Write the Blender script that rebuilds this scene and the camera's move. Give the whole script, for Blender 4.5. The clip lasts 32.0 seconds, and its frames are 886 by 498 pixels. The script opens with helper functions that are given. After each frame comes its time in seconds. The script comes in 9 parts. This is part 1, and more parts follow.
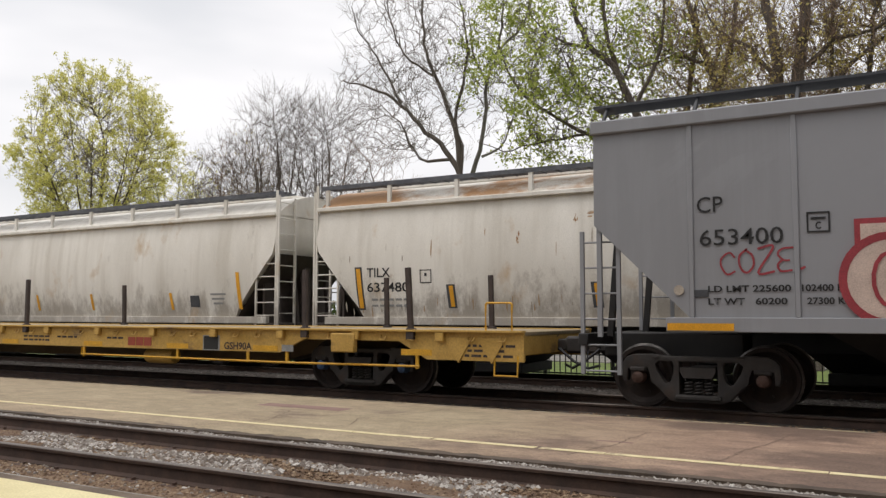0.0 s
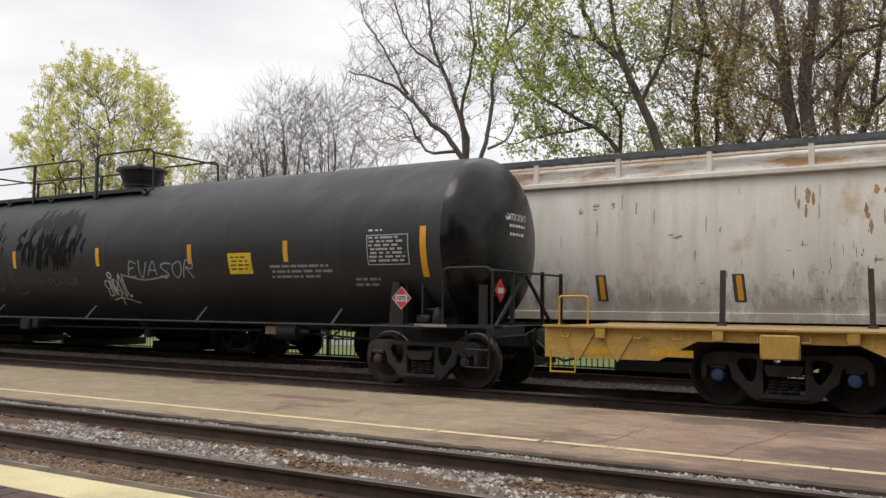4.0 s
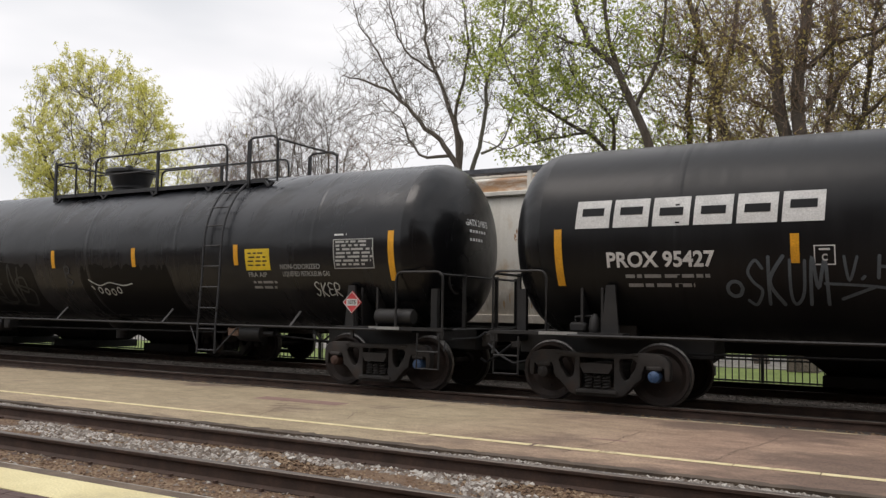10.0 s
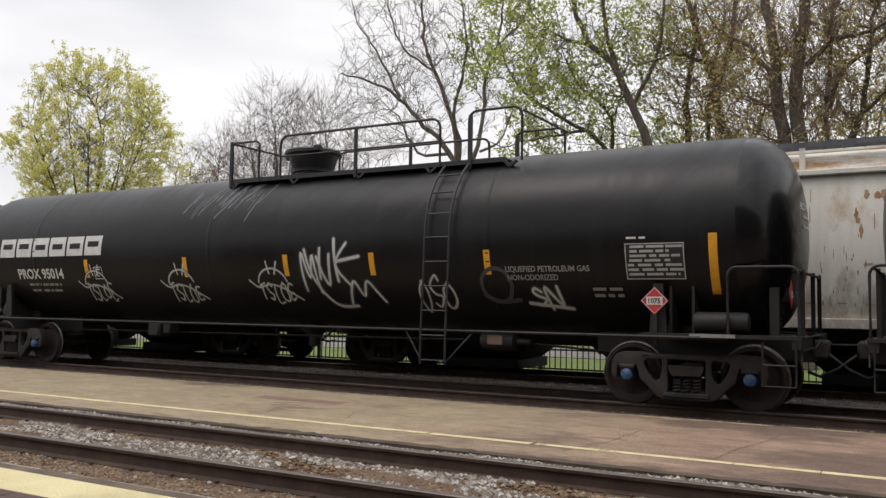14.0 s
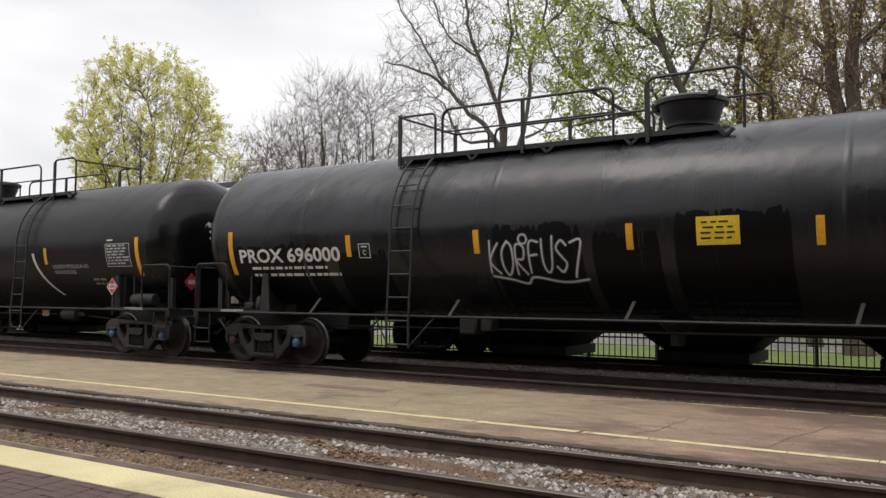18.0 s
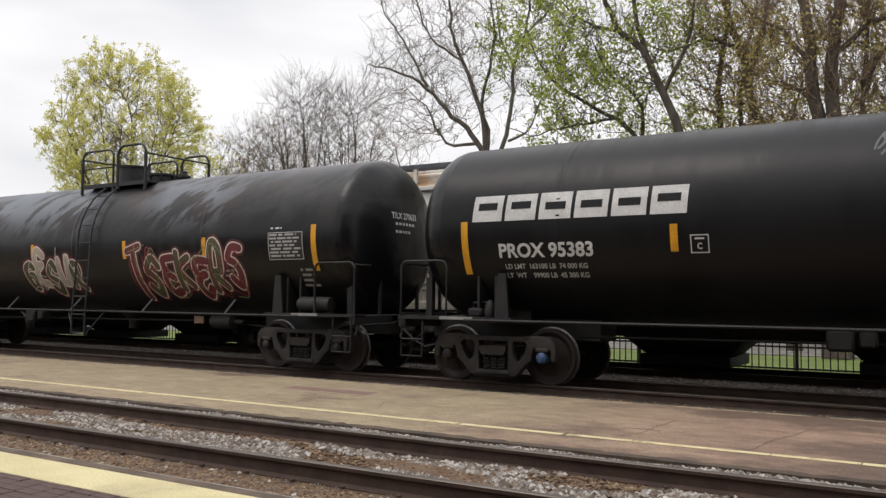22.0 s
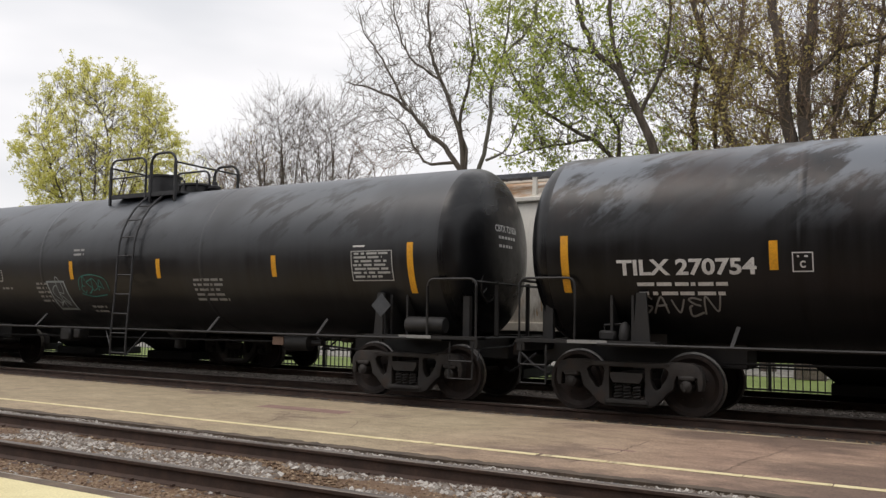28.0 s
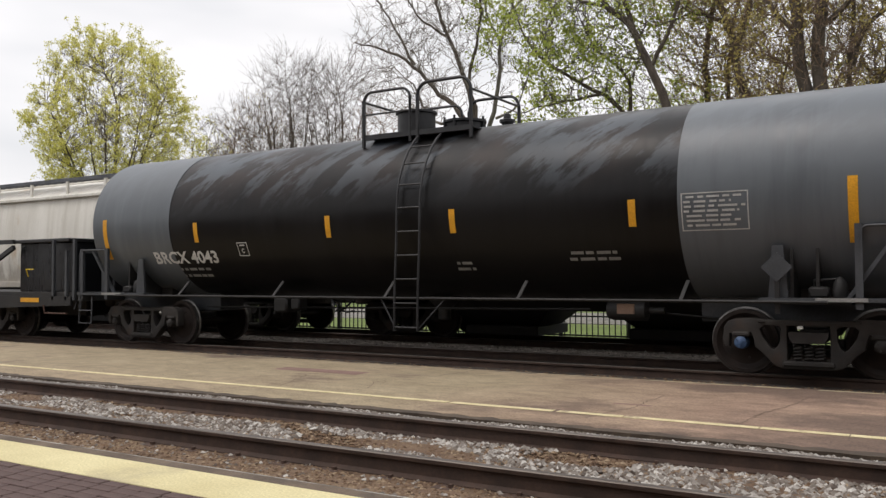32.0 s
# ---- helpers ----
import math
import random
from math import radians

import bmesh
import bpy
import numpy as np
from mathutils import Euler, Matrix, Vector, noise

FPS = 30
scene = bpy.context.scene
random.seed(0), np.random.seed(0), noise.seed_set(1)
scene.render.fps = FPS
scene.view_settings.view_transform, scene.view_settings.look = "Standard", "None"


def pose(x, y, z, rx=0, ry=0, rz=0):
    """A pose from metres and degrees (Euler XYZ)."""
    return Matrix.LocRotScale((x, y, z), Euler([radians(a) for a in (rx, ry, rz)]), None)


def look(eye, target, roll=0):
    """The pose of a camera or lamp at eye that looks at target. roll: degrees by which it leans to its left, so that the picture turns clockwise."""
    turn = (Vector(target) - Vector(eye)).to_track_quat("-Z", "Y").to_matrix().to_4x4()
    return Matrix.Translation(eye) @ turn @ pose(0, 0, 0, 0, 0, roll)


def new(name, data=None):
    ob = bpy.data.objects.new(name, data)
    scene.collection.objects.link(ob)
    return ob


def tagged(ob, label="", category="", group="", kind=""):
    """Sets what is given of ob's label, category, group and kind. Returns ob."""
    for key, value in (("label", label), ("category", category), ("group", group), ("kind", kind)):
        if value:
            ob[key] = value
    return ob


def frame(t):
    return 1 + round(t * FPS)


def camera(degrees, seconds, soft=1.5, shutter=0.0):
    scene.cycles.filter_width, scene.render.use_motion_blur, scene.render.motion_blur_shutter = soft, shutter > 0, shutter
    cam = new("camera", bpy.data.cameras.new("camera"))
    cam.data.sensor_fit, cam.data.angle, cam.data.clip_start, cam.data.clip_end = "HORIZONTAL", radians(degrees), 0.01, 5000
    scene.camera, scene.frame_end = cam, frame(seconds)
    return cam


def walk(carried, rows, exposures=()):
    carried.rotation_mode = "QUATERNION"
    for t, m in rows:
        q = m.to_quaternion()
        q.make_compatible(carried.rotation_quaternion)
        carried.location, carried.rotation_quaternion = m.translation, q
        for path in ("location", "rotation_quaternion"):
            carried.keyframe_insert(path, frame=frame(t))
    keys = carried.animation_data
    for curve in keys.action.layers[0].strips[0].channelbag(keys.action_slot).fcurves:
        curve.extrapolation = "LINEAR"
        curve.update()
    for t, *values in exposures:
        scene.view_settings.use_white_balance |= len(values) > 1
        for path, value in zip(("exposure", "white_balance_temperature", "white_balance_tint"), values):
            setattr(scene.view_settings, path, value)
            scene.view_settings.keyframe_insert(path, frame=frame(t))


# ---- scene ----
# the film camera, held by hand on the near platform
cam = camera(55.10, 32.0, soft=1.4)
PATH = [
    (0.0, pose(0.018, -0.009, 1.369, 94.439, -0.095, 30.143)),
    (0.5, pose(0.025, -0.014, 1.372, 94.310, -0.287, 30.315)),
    (1.0, pose(0.023, -0.006, 1.380, 94.084, -0.082, 30.358)),
    (1.5, pose(0.022, -0.022, 1.368, 94.410, -0.246, 30.273)),
    (2.0, pose(0.028, -0.023, 1.378, 94.314, -0.163, 30.731)),
    (2.5, pose(0.034, -0.018, 1.373, 94.086, -0.374, 30.430)),
    (3.0, pose(0.019, -0.036, 1.371, 93.930, -0.651, 30.273)),
    (3.5, pose(0.034, -0.034, 1.385, 93.966, -0.683, 30.511)),
    (5.5, pose(0.038, -0.037, 1.386, 93.412, -0.014, 30.096)),
    (6.0, pose(0.035, -0.028, 1.382, 93.997, -0.255, 30.214)),
    (6.5, pose(0.031, -0.042, 1.377, 93.864, -0.960, 30.342)),
    (7.0, pose(0.023, -0.045, 1.385, 94.202, -1.022, 31.144)),
    (7.5, pose(0.026, -0.055, 1.385, 94.165, -1.221, 31.174)),
    (8.0, pose(0.033, -0.055, 1.388, 94.481, -1.058, 31.034)),
    (8.5, pose(0.032, -0.054, 1.383, 94.692, -0.929, 31.081)),
    (9.0, pose(0.026, -0.037, 1.380, 94.525, -0.850, 30.856)),
    (9.5, pose(0.034, -0.038, 1.376, 94.102, -1.040, 30.844)),
    (10.0, pose(0.034, -0.049, 1.373, 94.181, -0.968, 29.929)),
    (10.5, pose(0.018, -0.045, 1.368, 94.030, -1.129, 29.950)),
    (11.0, pose(0.034, -0.041, 1.385, 93.862, -1.257, 30.054)),
    (11.5, pose(0.027, -0.019, 1.379, 93.888, -1.180, 29.819)),
    (12.0, pose(0.021, -0.033, 1.372, 93.670, -0.924, 29.838)),
    (12.5, pose(0.023, -0.037, 1.385, 94.459, -0.833, 29.912)),
    (13.0, pose(0.029, -0.033, 1.374, 95.060, -0.575, 30.298)),
    (13.5, pose(0.027, -0.050, 1.384, 94.596, -0.833, 30.263)),
    (15.5, pose(-0.014, -0.073, 1.393, 93.206, -0.369, 28.561)),
    (16.0, pose(-0.020, -0.079, 1.383, 93.511, -0.332, 28.857)),
    (16.5, pose(0.020, -0.002, 1.385, 91.980, 0.176, 31.056)),
    (17.0, pose(0.029, 0.032, 1.389, 93.369, -0.504, 31.918)),
    (17.5, pose(0.029, 0.020, 1.373, 93.786, -0.292, 33.168)),
    (18.0, pose(0.019, 0.013, 1.391, 93.154, -0.376, 33.058)),
    (18.5, pose(0.000, 0.030, 1.417, 93.987, -0.037, 33.581)),
    (19.0, pose(-0.026, 0.013, 1.382, 93.931, -0.292, 32.976)),
    (19.5, pose(-0.031, 0.021, 1.384, 94.004, -1.002, 32.567)),
    (20.0, pose(-0.039, 0.008, 1.368, 93.172, -0.731, 32.147)),
    (20.5, pose(-0.037, 0.044, 1.385, 93.072, -0.296, 32.259)),
    (21.0, pose(-0.021, 0.048, 1.384, 93.387, -0.337, 31.963)),
    (21.5, pose(-0.015, 0.047, 1.380, 93.638, -0.196, 31.094)),
    (22.0, pose(-0.028, 0.023, 1.376, 93.383, -0.568, 31.803)),
    (22.5, pose(-0.026, 0.036, 1.379, 93.571, -0.332, 31.532)),
    (23.0, pose(-0.039, 0.039, 1.378, 93.474, -0.597, 30.976)),
    (23.5, pose(-0.028, 0.039, 1.382, 93.654, -0.674, 31.378)),
    (24.0, pose(-0.041, 0.038, 1.384, 93.708, -0.577, 31.983)),
    (24.5, pose(-0.038, 0.044, 1.380, 93.855, -0.611, 31.558)),
    (25.0, pose(-0.028, 0.044, 1.380, 93.774, -0.653, 31.616)),
    (25.5, pose(-0.022, 0.036, 1.381, 93.368, -0.748, 31.592)),
    (26.0, pose(-0.032, 0.043, 1.386, 93.845, -0.896, 31.706)),
    (26.5, pose(-0.023, 0.045, 1.387, 94.030, -1.045, 31.907)),
    (28.5, pose(-0.025, 0.027, 1.381, 94.726, -0.974, 29.903)),
    (29.0, pose(-0.033, 0.036, 1.376, 94.344, -0.931, 30.291)),
    (29.5, pose(-0.024, 0.040, 1.385, 94.098, -0.722, 30.814)),
    (30.0, pose(-0.034, 0.028, 1.377, 93.621, -0.706, 31.018)),
    (30.5, pose(-0.047, 0.052, 1.384, 92.929, -0.716, 30.937)),
    (31.0, pose(-0.045, 0.053, 1.369, 92.605, -0.636, 30.845)),
    (31.5, pose(-0.040, 0.057, 1.371, 91.947, -0.202, 30.941)),
    (32.0, pose(-0.040, 0.055, 1.381, 91.936, 0.270, 31.117)),
]
EXPOSURES = [(0.0, 0.34, 6780, 14.5), (32.0, 0.34, 6780, 14.5)]
walk(cam, PATH, EXPOSURES)

# how far the train has run to the right, metres by seconds
RUN = [(0.0, -0.00), (0.5, 3.28), (1.0, 6.55), (1.5, 9.83), (2.0, 13.10), (2.5, 16.38), (3.0, 19.68), (3.5, 22.98), (5.5, 36.25), (6.0, 39.58), (6.5, 42.93), (7.0, 46.28), (7.5, 49.62), (8.0, 52.95), (8.5, 56.29), (9.0, 59.60), (9.5, 62.90), (10.0, 66.19), (10.5, 69.47), (11.0, 72.75), (11.5, 76.02), (12.0, 79.29), (12.5, 82.52), (13.0, 85.66), (13.5, 88.88), (15.5, 101.77), (16.0, 105.10), (16.5, 108.33), (17.0, 111.58), (17.5, 114.84), (18.0, 118.13), (18.5, 121.39), (19.0, 124.62), (19.5, 127.83), (20.0, 131.01), (20.5, 134.17), (21.0, 137.34), (21.5, 140.49), (22.0, 143.62), (22.5, 146.76), (23.0, 149.88), (23.5, 153.00), (24.0, 156.10), (24.5, 159.19), (25.0, 162.29), (25.5, 165.39), (26.0, 168.48), (26.5, 171.57), (28.5, 183.81), (29.0, 186.84), (29.5, 189.91), (30.0, 192.97), (30.5, 196.05), (31.0, 199.09), (31.5, 202.08), (32.0, 205.07)]

# ---------------- light ----------------
SUN_EL, SUN_AZ = 63.0, 222.0
world = bpy.data.worlds.new("overcast")
scene.world = world
world.use_nodes = True
wn, wl = world.node_tree.nodes, world.node_tree.links
wn.clear()
w_out = wn.new("ShaderNodeOutputWorld")
w_bg = wn.new("ShaderNodeBackground")
w_sky = wn.new("ShaderNodeTexSky")
w_sky.sky_type = "NISHITA"
w_sky.sun_disc = False
w_sky.sun_elevation, w_sky.sun_rotation = radians(SUN_EL), radians(SUN_AZ)
w_sky.dust_density = 3.0
w_co = wn.new("ShaderNodeTexCoord")
w_map = wn.new("ShaderNodeMapping")
w_map.inputs["Scale"].default_value = (1.0, 1.0, 3.2)
w_noise = wn.new("ShaderNodeTexNoise")
w_noise.inputs["Scale"].default_value = 1.7
w_noise.inputs["Detail"].default_value = 4.0
w_noise.inputs["Roughness"].default_value = 0.5
w_ramp = wn.new("ShaderNodeValToRGB")
w_ramp.color_ramp.elements[0].position, w_ramp.color_ramp.elements[0].color = 0.34, (0.60, 0.65, 0.69, 1)
w_ramp.color_ramp.elements[1].position, w_ramp.color_ramp.elements[1].color = 0.58, (0.90, 0.93, 0.95, 1)
w_dim = wn.new("ShaderNodeMix")
w_dim.data_type, w_dim.blend_type = "RGBA", "MULTIPLY"
w_dim.inputs[0].default_value = 1.0
w_dim.inputs[7].default_value = (0.10, 0.10, 0.10, 1)
w_mix = wn.new("ShaderNodeMix")
w_mix.data_type = "RGBA"
w_mix.inputs[0].default_value = 0.9
wl.new(w_co.outputs["Generated"], w_map.inputs["Vector"])
wl.new(w_map.outputs[0], w_noise.inputs["Vector"])
wl.new(w_noise.outputs["Fac"], w_ramp.inputs[0])
wl.new(w_sky.outputs[0], w_dim.inputs[6])
wl.new(w_dim.outputs[2], w_mix.inputs[6])
wl.new(w_ramp.outputs[0], w_mix.inputs[7])
# an overcast sky grows brighter towards the zenith
w_sep = wn.new("ShaderNodeSeparateXYZ")
w_up = wn.new("ShaderNodeMapRange")
w_up.inputs["From Min"].default_value, w_up.inputs["From Max"].default_value = 0.38, 1.0
w_up.inputs["To Min"].default_value, w_up.inputs["To Max"].default_value = 1.0, 1.75
wl.new(w_co.outputs["Generated"], w_sep.inputs[0])
wl.new(w_sep.outputs["Z"], w_up.inputs["Value"])
w_zen = wn.new("ShaderNodeVectorMath")
w_zen.operation = "SCALE"
wl.new(w_mix.outputs[2], w_zen.inputs[0])
wl.new(w_up.outputs[0], w_zen.inputs["Scale"])
wl.new(w_zen.outputs[0], w_bg.inputs["Color"])
w_bg.inputs["Strength"].default_value = 0.92
wl.new(w_bg.outputs[0], w_out.inputs["Surface"])

sun_data = bpy.data.lights.new("sun", "SUN")
sun_data.energy, sun_data.angle, sun_data.color = 0.6, radians(25), (1.0, 0.97, 0.92)
sun = new("sun", sun_data)
sun.matrix_world = look((-20, -14, 60), (0, 8, 0))

# ---------------- materials ----------------
def material(name, rough=0.6, metal=0.0, spec=0.5):
    m = bpy.data.materials.new(name)
    m.use_nodes = True
    b = m.node_tree.nodes["Principled BSDF"]
    b.inputs["Roughness"].default_value = rough
    b.inputs["Metallic"].default_value = metal
    b.inputs["Specular IOR Level"].default_value = spec
    return m, m.node_tree.nodes, m.node_tree.links, b


def noise_node(n, l, scale, detail=4.0, stretch=(1, 1, 1), rough=0.55, off=(0, 0, 0)):
    co = n.new("ShaderNodeTexCoord")
    mp = n.new("ShaderNodeMapping")
    mp.inputs["Scale"].default_value = stretch
    mp.inputs["Location"].default_value = off
    t = n.new("ShaderNodeTexNoise")
    t.inputs["Scale"].default_value = scale
    t.inputs["Detail"].default_value = detail
    t.inputs["Roughness"].default_value = rough
    l.new(co.outputs["Object"], mp.inputs["Vector"])
    l.new(mp.outputs[0], t.inputs["Vector"])
    return t


def ramp_node(n, l, src, stops):
    r = n.new("ShaderNodeValToRGB")
    e = r.color_ramp.elements
    while len(e) < len(stops):
        e.new(0.5)
    for k, (p, c) in enumerate(stops):
        e[k].position = p
        e[k].color = (*c, 1) if len(c) == 3 else c
    l.new(src, r.inputs[0])
    return r


def mix_node(n, l, fac, a, b, kind="MIX"):
    m = n.new("ShaderNodeMix")
    m.data_type, m.blend_type = "RGBA", kind
    for sock, val in ((m.inputs[0], fac), (m.inputs[6], a), (m.inputs[7], b)):
        if isinstance(val, (int, float)):
            sock.default_value = val
        elif isinstance(val, tuple):
            sock.default_value = (*val, 1)
        else:
            l.new(val, sock)
    return m.outputs[2]


def bump(n, l, b, src, strength, dist=0.02):
    bp = n.new("ShaderNodeBump")
    bp.inputs["Strength"].default_value = strength
    bp.inputs["Distance"].default_value = dist
    l.new(src, bp.inputs["Height"])
    l.new(bp.outputs[0], b.inputs["Normal"])


def surface(name, c1, c2, scale=3.0, rough=(0.5, 0.8), metal=0.0, grain=40.0, bumpy=0.1, stretch=(1, 1, 1), spec=0.5, dirt=None, dirt_at=(0.55, 0.7), dist=0.01):
    """Two-scale painted or rough surface: broad tone change, fine grain, optional dirt patches."""
    m, n, l, b = material(name, rough[0], metal, spec)
    big = noise_node(n, l, scale, 5.0, stretch)
    fine = noise_node(n, l, grain, 3.0, off=(3.1, 1.7, 0.4))
    col = ramp_node(n, l, big.outputs["Fac"], ((0.35, c1), (0.68, c2))).outputs[0]
    if dirt:
        d = noise_node(n, l, scale * 0.6, 6.0, stretch, 0.65, (7.3, 2.2, 5.1))
        mask = ramp_node(n, l, d.outputs["Fac"], ((dirt_at[0], (0, 0, 0)), (dirt_at[1], (1, 1, 1))))
        col = mix_node(n, l, mask.outputs[0], col, dirt)
    shade = ramp_node(n, l, fine.outputs["Fac"], ((0.3, (0.78, 0.78, 0.78)), (0.7, (1.12, 1.12, 1.12))))
    col = mix_node(n, l, 1.0, col, shade.outputs[0], "MULTIPLY")
    l.new(col, b.inputs["Base Color"])
    rr = n.new("ShaderNodeMapRange")
    rr.inputs["To Min"].default_value, rr.inputs["To Max"].default_value = rough
    l.new(fine.outputs["Fac"], rr.inputs["Value"])
    l.new(rr.outputs[0], b.inputs["Roughness"])
    if bumpy:
        bump(n, l, b, fine.outputs["Fac"], bumpy, dist)
    return m


def tank_paint(name, base, chalk, pale, rough=0.3, spec=0.4, rust=0.0, seed=0.0, smear=0.5, dent=0.25, cover=0.0):
    """Weathered tank paint: sheets of slightly different tone with fine run marks, slanting wiped smears on top, faint dents."""
    m, n, l, b = material(name, rough, 0.0, spec)
    co = n.new("ShaderNodeTexCoord")
    sep = n.new("ShaderNodeSeparateXYZ")
    l.new(co.outputs["Object"], sep.inputs[0])

    def math_node(op, a, c, d=None):
        q = n.new("ShaderNodeMath")
        q.operation = op
        for k, v in enumerate((a, c, d)):
            if v is None:
                continue
            if isinstance(v, (int, float)):
                q.inputs[k].default_value = v
            else:
                l.new(v, q.inputs[k])
        return q.outputs[0]
    # broad change of tone from sheet to sheet, crossed by fine run marks
    sheets = noise_node(n, l, 0.5, 3.0, (1.0, 0.4, 0.5), 0.5, (seed * 2.0, 4.0, seed))
    runs = noise_node(n, l, 1.0, 6.0, (5.0, 0.3, 0.4), 0.65, (seed, seed * 0.7, seed * 1.3))
    tone = math_node("MULTIPLY_ADD", runs.outputs["Fac"], 0.45, math_node("MULTIPLY", sheets.outputs["Fac"], 0.6))
    up = ramp_node(n, l, tone, ((0.46, (0, 0, 0)), (0.58, (1, 1, 1)))).outputs[0]
    col = mix_node(n, l, up, base, chalk)
    # slanting wiped smears on the upper shell, laid out along the girth
    rel = math_node("DIVIDE", math_node("SUBTRACT", sep.outputs["Z"], 2.55), 1.54)
    girth = math_node("MULTIPLY", math_node("ARCSINE", rel, 0.0), 1.52)
    flat_co = n.new("ShaderNodeCombineXYZ")
    l.new(sep.outputs["X"], flat_co.inputs["X"])
    l.new(girth, flat_co.inputs["Z"])
    turn = n.new("ShaderNodeMapping")
    turn.inputs["Rotation"].default_value = (0.0, 0.75, 0.0)
    turn.inputs["Location"].default_value = (seed * 3.0, 0.0, seed)
    l.new(flat_co.outputs[0], turn.inputs["Vector"])
    tilt = n.new("ShaderNodeMapping")
    tilt.inputs["Scale"].default_value = (0.75, 1.0, 2.3)
    l.new(turn.outputs[0], tilt.inputs["Vector"])
    sl = n.new("ShaderNodeTexNoise")
    sl.inputs["Scale"].default_value = 1.0
    sl.inputs["Detail"].default_value = 6.0
    sl.inputs["Roughness"].default_value = 0.62
    l.new(tilt.outputs[0], sl.inputs["Vector"])
    area = noise_node(n, l, 0.35, 3.0, (1.0, 0.6, 0.8), 0.5, (seed * 1.7, 2.0, seed + 3.0))
    hi = n.new("ShaderNodeMapRange")
    hi.inputs["From Min"].default_value, hi.inputs["From Max"].default_value = 2.6, 3.4
    l.new(sep.outputs["Z"], hi.inputs["Value"])
    sm = ramp_node(n, l, sl.outputs["Fac"], ((0.49 - 0.1 * cover, (0, 0, 0)), (0.56 - 0.1 * cover, (1, 1, 1))))
    ar = ramp_node(n, l, area.outputs["Fac"], ((0.42 - 0.15 * cover, (0.1, 0.1, 0.1)), (0.58 - 0.15 * cover, (1, 1, 1))))
    wiped = mix_node(n, l, 1.0, mix_node(n, l, 1.0, sm.outputs[0], ar.outputs[0], "MULTIPLY"), hi.outputs[0], "MULTIPLY")
    wiped_f = math_node("MULTIPLY", wiped, smear)
    if rust:
        rp = noise_node(n, l, 1.1, 5.0, (0.8, 1, 0.7), 0.6, (seed + 9.0, 3.0, 8.0))
        rm = ramp_node(n, l, rp.outputs["Fac"], ((0.44, (0, 0, 0)), (0.66, (rust, rust, rust))))
        col = mix_node(n, l, mix_node(n, l, 1.0, rm.outputs[0], hi.outputs[0], "MULTIPLY"), col, (0.045, 0.026, 0.02))
    col = mix_node(n, l, wiped_f, col, pale)
    l.new(col, b.inputs["Base Color"])
    # dust dulls the gloss a little where the paint is chalked or wiped
    rr = n.new("ShaderNodeMapRange")
    rr.inputs["To Min"].default_value, rr.inputs["To Max"].default_value = rough, rough + 0.10
    l.new(math_node("MAXIMUM", up, wiped_f), rr.inputs["Value"])
    l.new(rr.outputs[0], b.inputs["Roughness"])
    fine = noise_node(n, l, 60.0, 2.0)
    dents = noise_node(n, l, 0.9, 3.0, (1, 1, 1.3), 0.45, (seed, 0, 2))
    both = math_node("MULTIPLY_ADD", fine.outputs["Fac"], 0.012, dents.outputs["Fac"])
    bump(n, l, b, both, dent, 0.06)
    return m


def plain(name, c, rough=0.6, metal=0.0):
    return surface(name, tuple(v * 0.88 for v in c), tuple(min(1.0, v * 1.1) for v in c), 4.0, (rough - 0.08, min(1.0, rough + 0.1)), metal, 50.0, 0.05)


M_BLACK = [tank_paint("tank_black_%s" % s, b, ch, pl, rg, sp, ru, sd, sm, de, cv) for s, b, ch, pl, rg, sp, ru, sd, sm, de, cv in (
    ("satin", (0.0050, 0.0050, 0.0056), (0.0082, 0.0085, 0.0093), (0.030, 0.032, 0.036), 0.34, 0.25, 0.0, 1.3, 0.35, 0.20, 0.00),
    ("gloss", (0.0065, 0.0069, 0.0080), (0.0115, 0.0123, 0.0142), (0.052, 0.057, 0.066), 0.24, 0.42, 0.0, 4.1, 0.45, 0.60, 0.40),
    ("worn", (0.0062, 0.0060, 0.0060), (0.0120, 0.0122, 0.0132), (0.125, 0.140, 0.160), 0.28, 0.30, 0.75, 7.7, 1.0, 0.35, 0.35),
    ("dusty", (0.0060, 0.0060, 0.0067), (0.0135, 0.0142, 0.0156), (0.072, 0.080, 0.090), 0.30, 0.46, 0.05, 12.4, 0.90, 0.30, 0.85),
    ("chalky", (0.0185, 0.0188, 0.0206), (0.0275, 0.0282, 0.0306), (0.066, 0.070, 0.077), 0.45, 0.40, 0.0, 2.2, 0.35, 0.15, 0.00),
    ("smeared", (0.0056, 0.0050, 0.0050), (0.0090, 0.0084, 0.0085), (0.105, 0.122, 0.140), 0.30, 0.22, 0.45, 21.0, 0.80, 0.30, 0.05))]
M_HEAD = tank_paint("tank_head_black", (0.0040, 0.0040, 0.0046), (0.0070, 0.0073, 0.0082), (0.03, 0.031, 0.034), 0.24, 0.32, 0.0, 3.3, 0.4, 1.0)
M_GREYTANK = tank_paint("tank_grey", (0.085, 0.096, 0.107), (0.108, 0.122, 0.135), (0.17, 0.19, 0.21), 0.32, 0.5, 0.0, 2.9, 0.2, 0.2)
M_HEADGREY = tank_paint("tank_head_smoky", (0.014, 0.015, 0.017), (0.050, 0.055, 0.061), (0.13, 0.145, 0.16), 0.34, 0.4, 0.0, 5.3, 0.5, 0.6, 0.3)
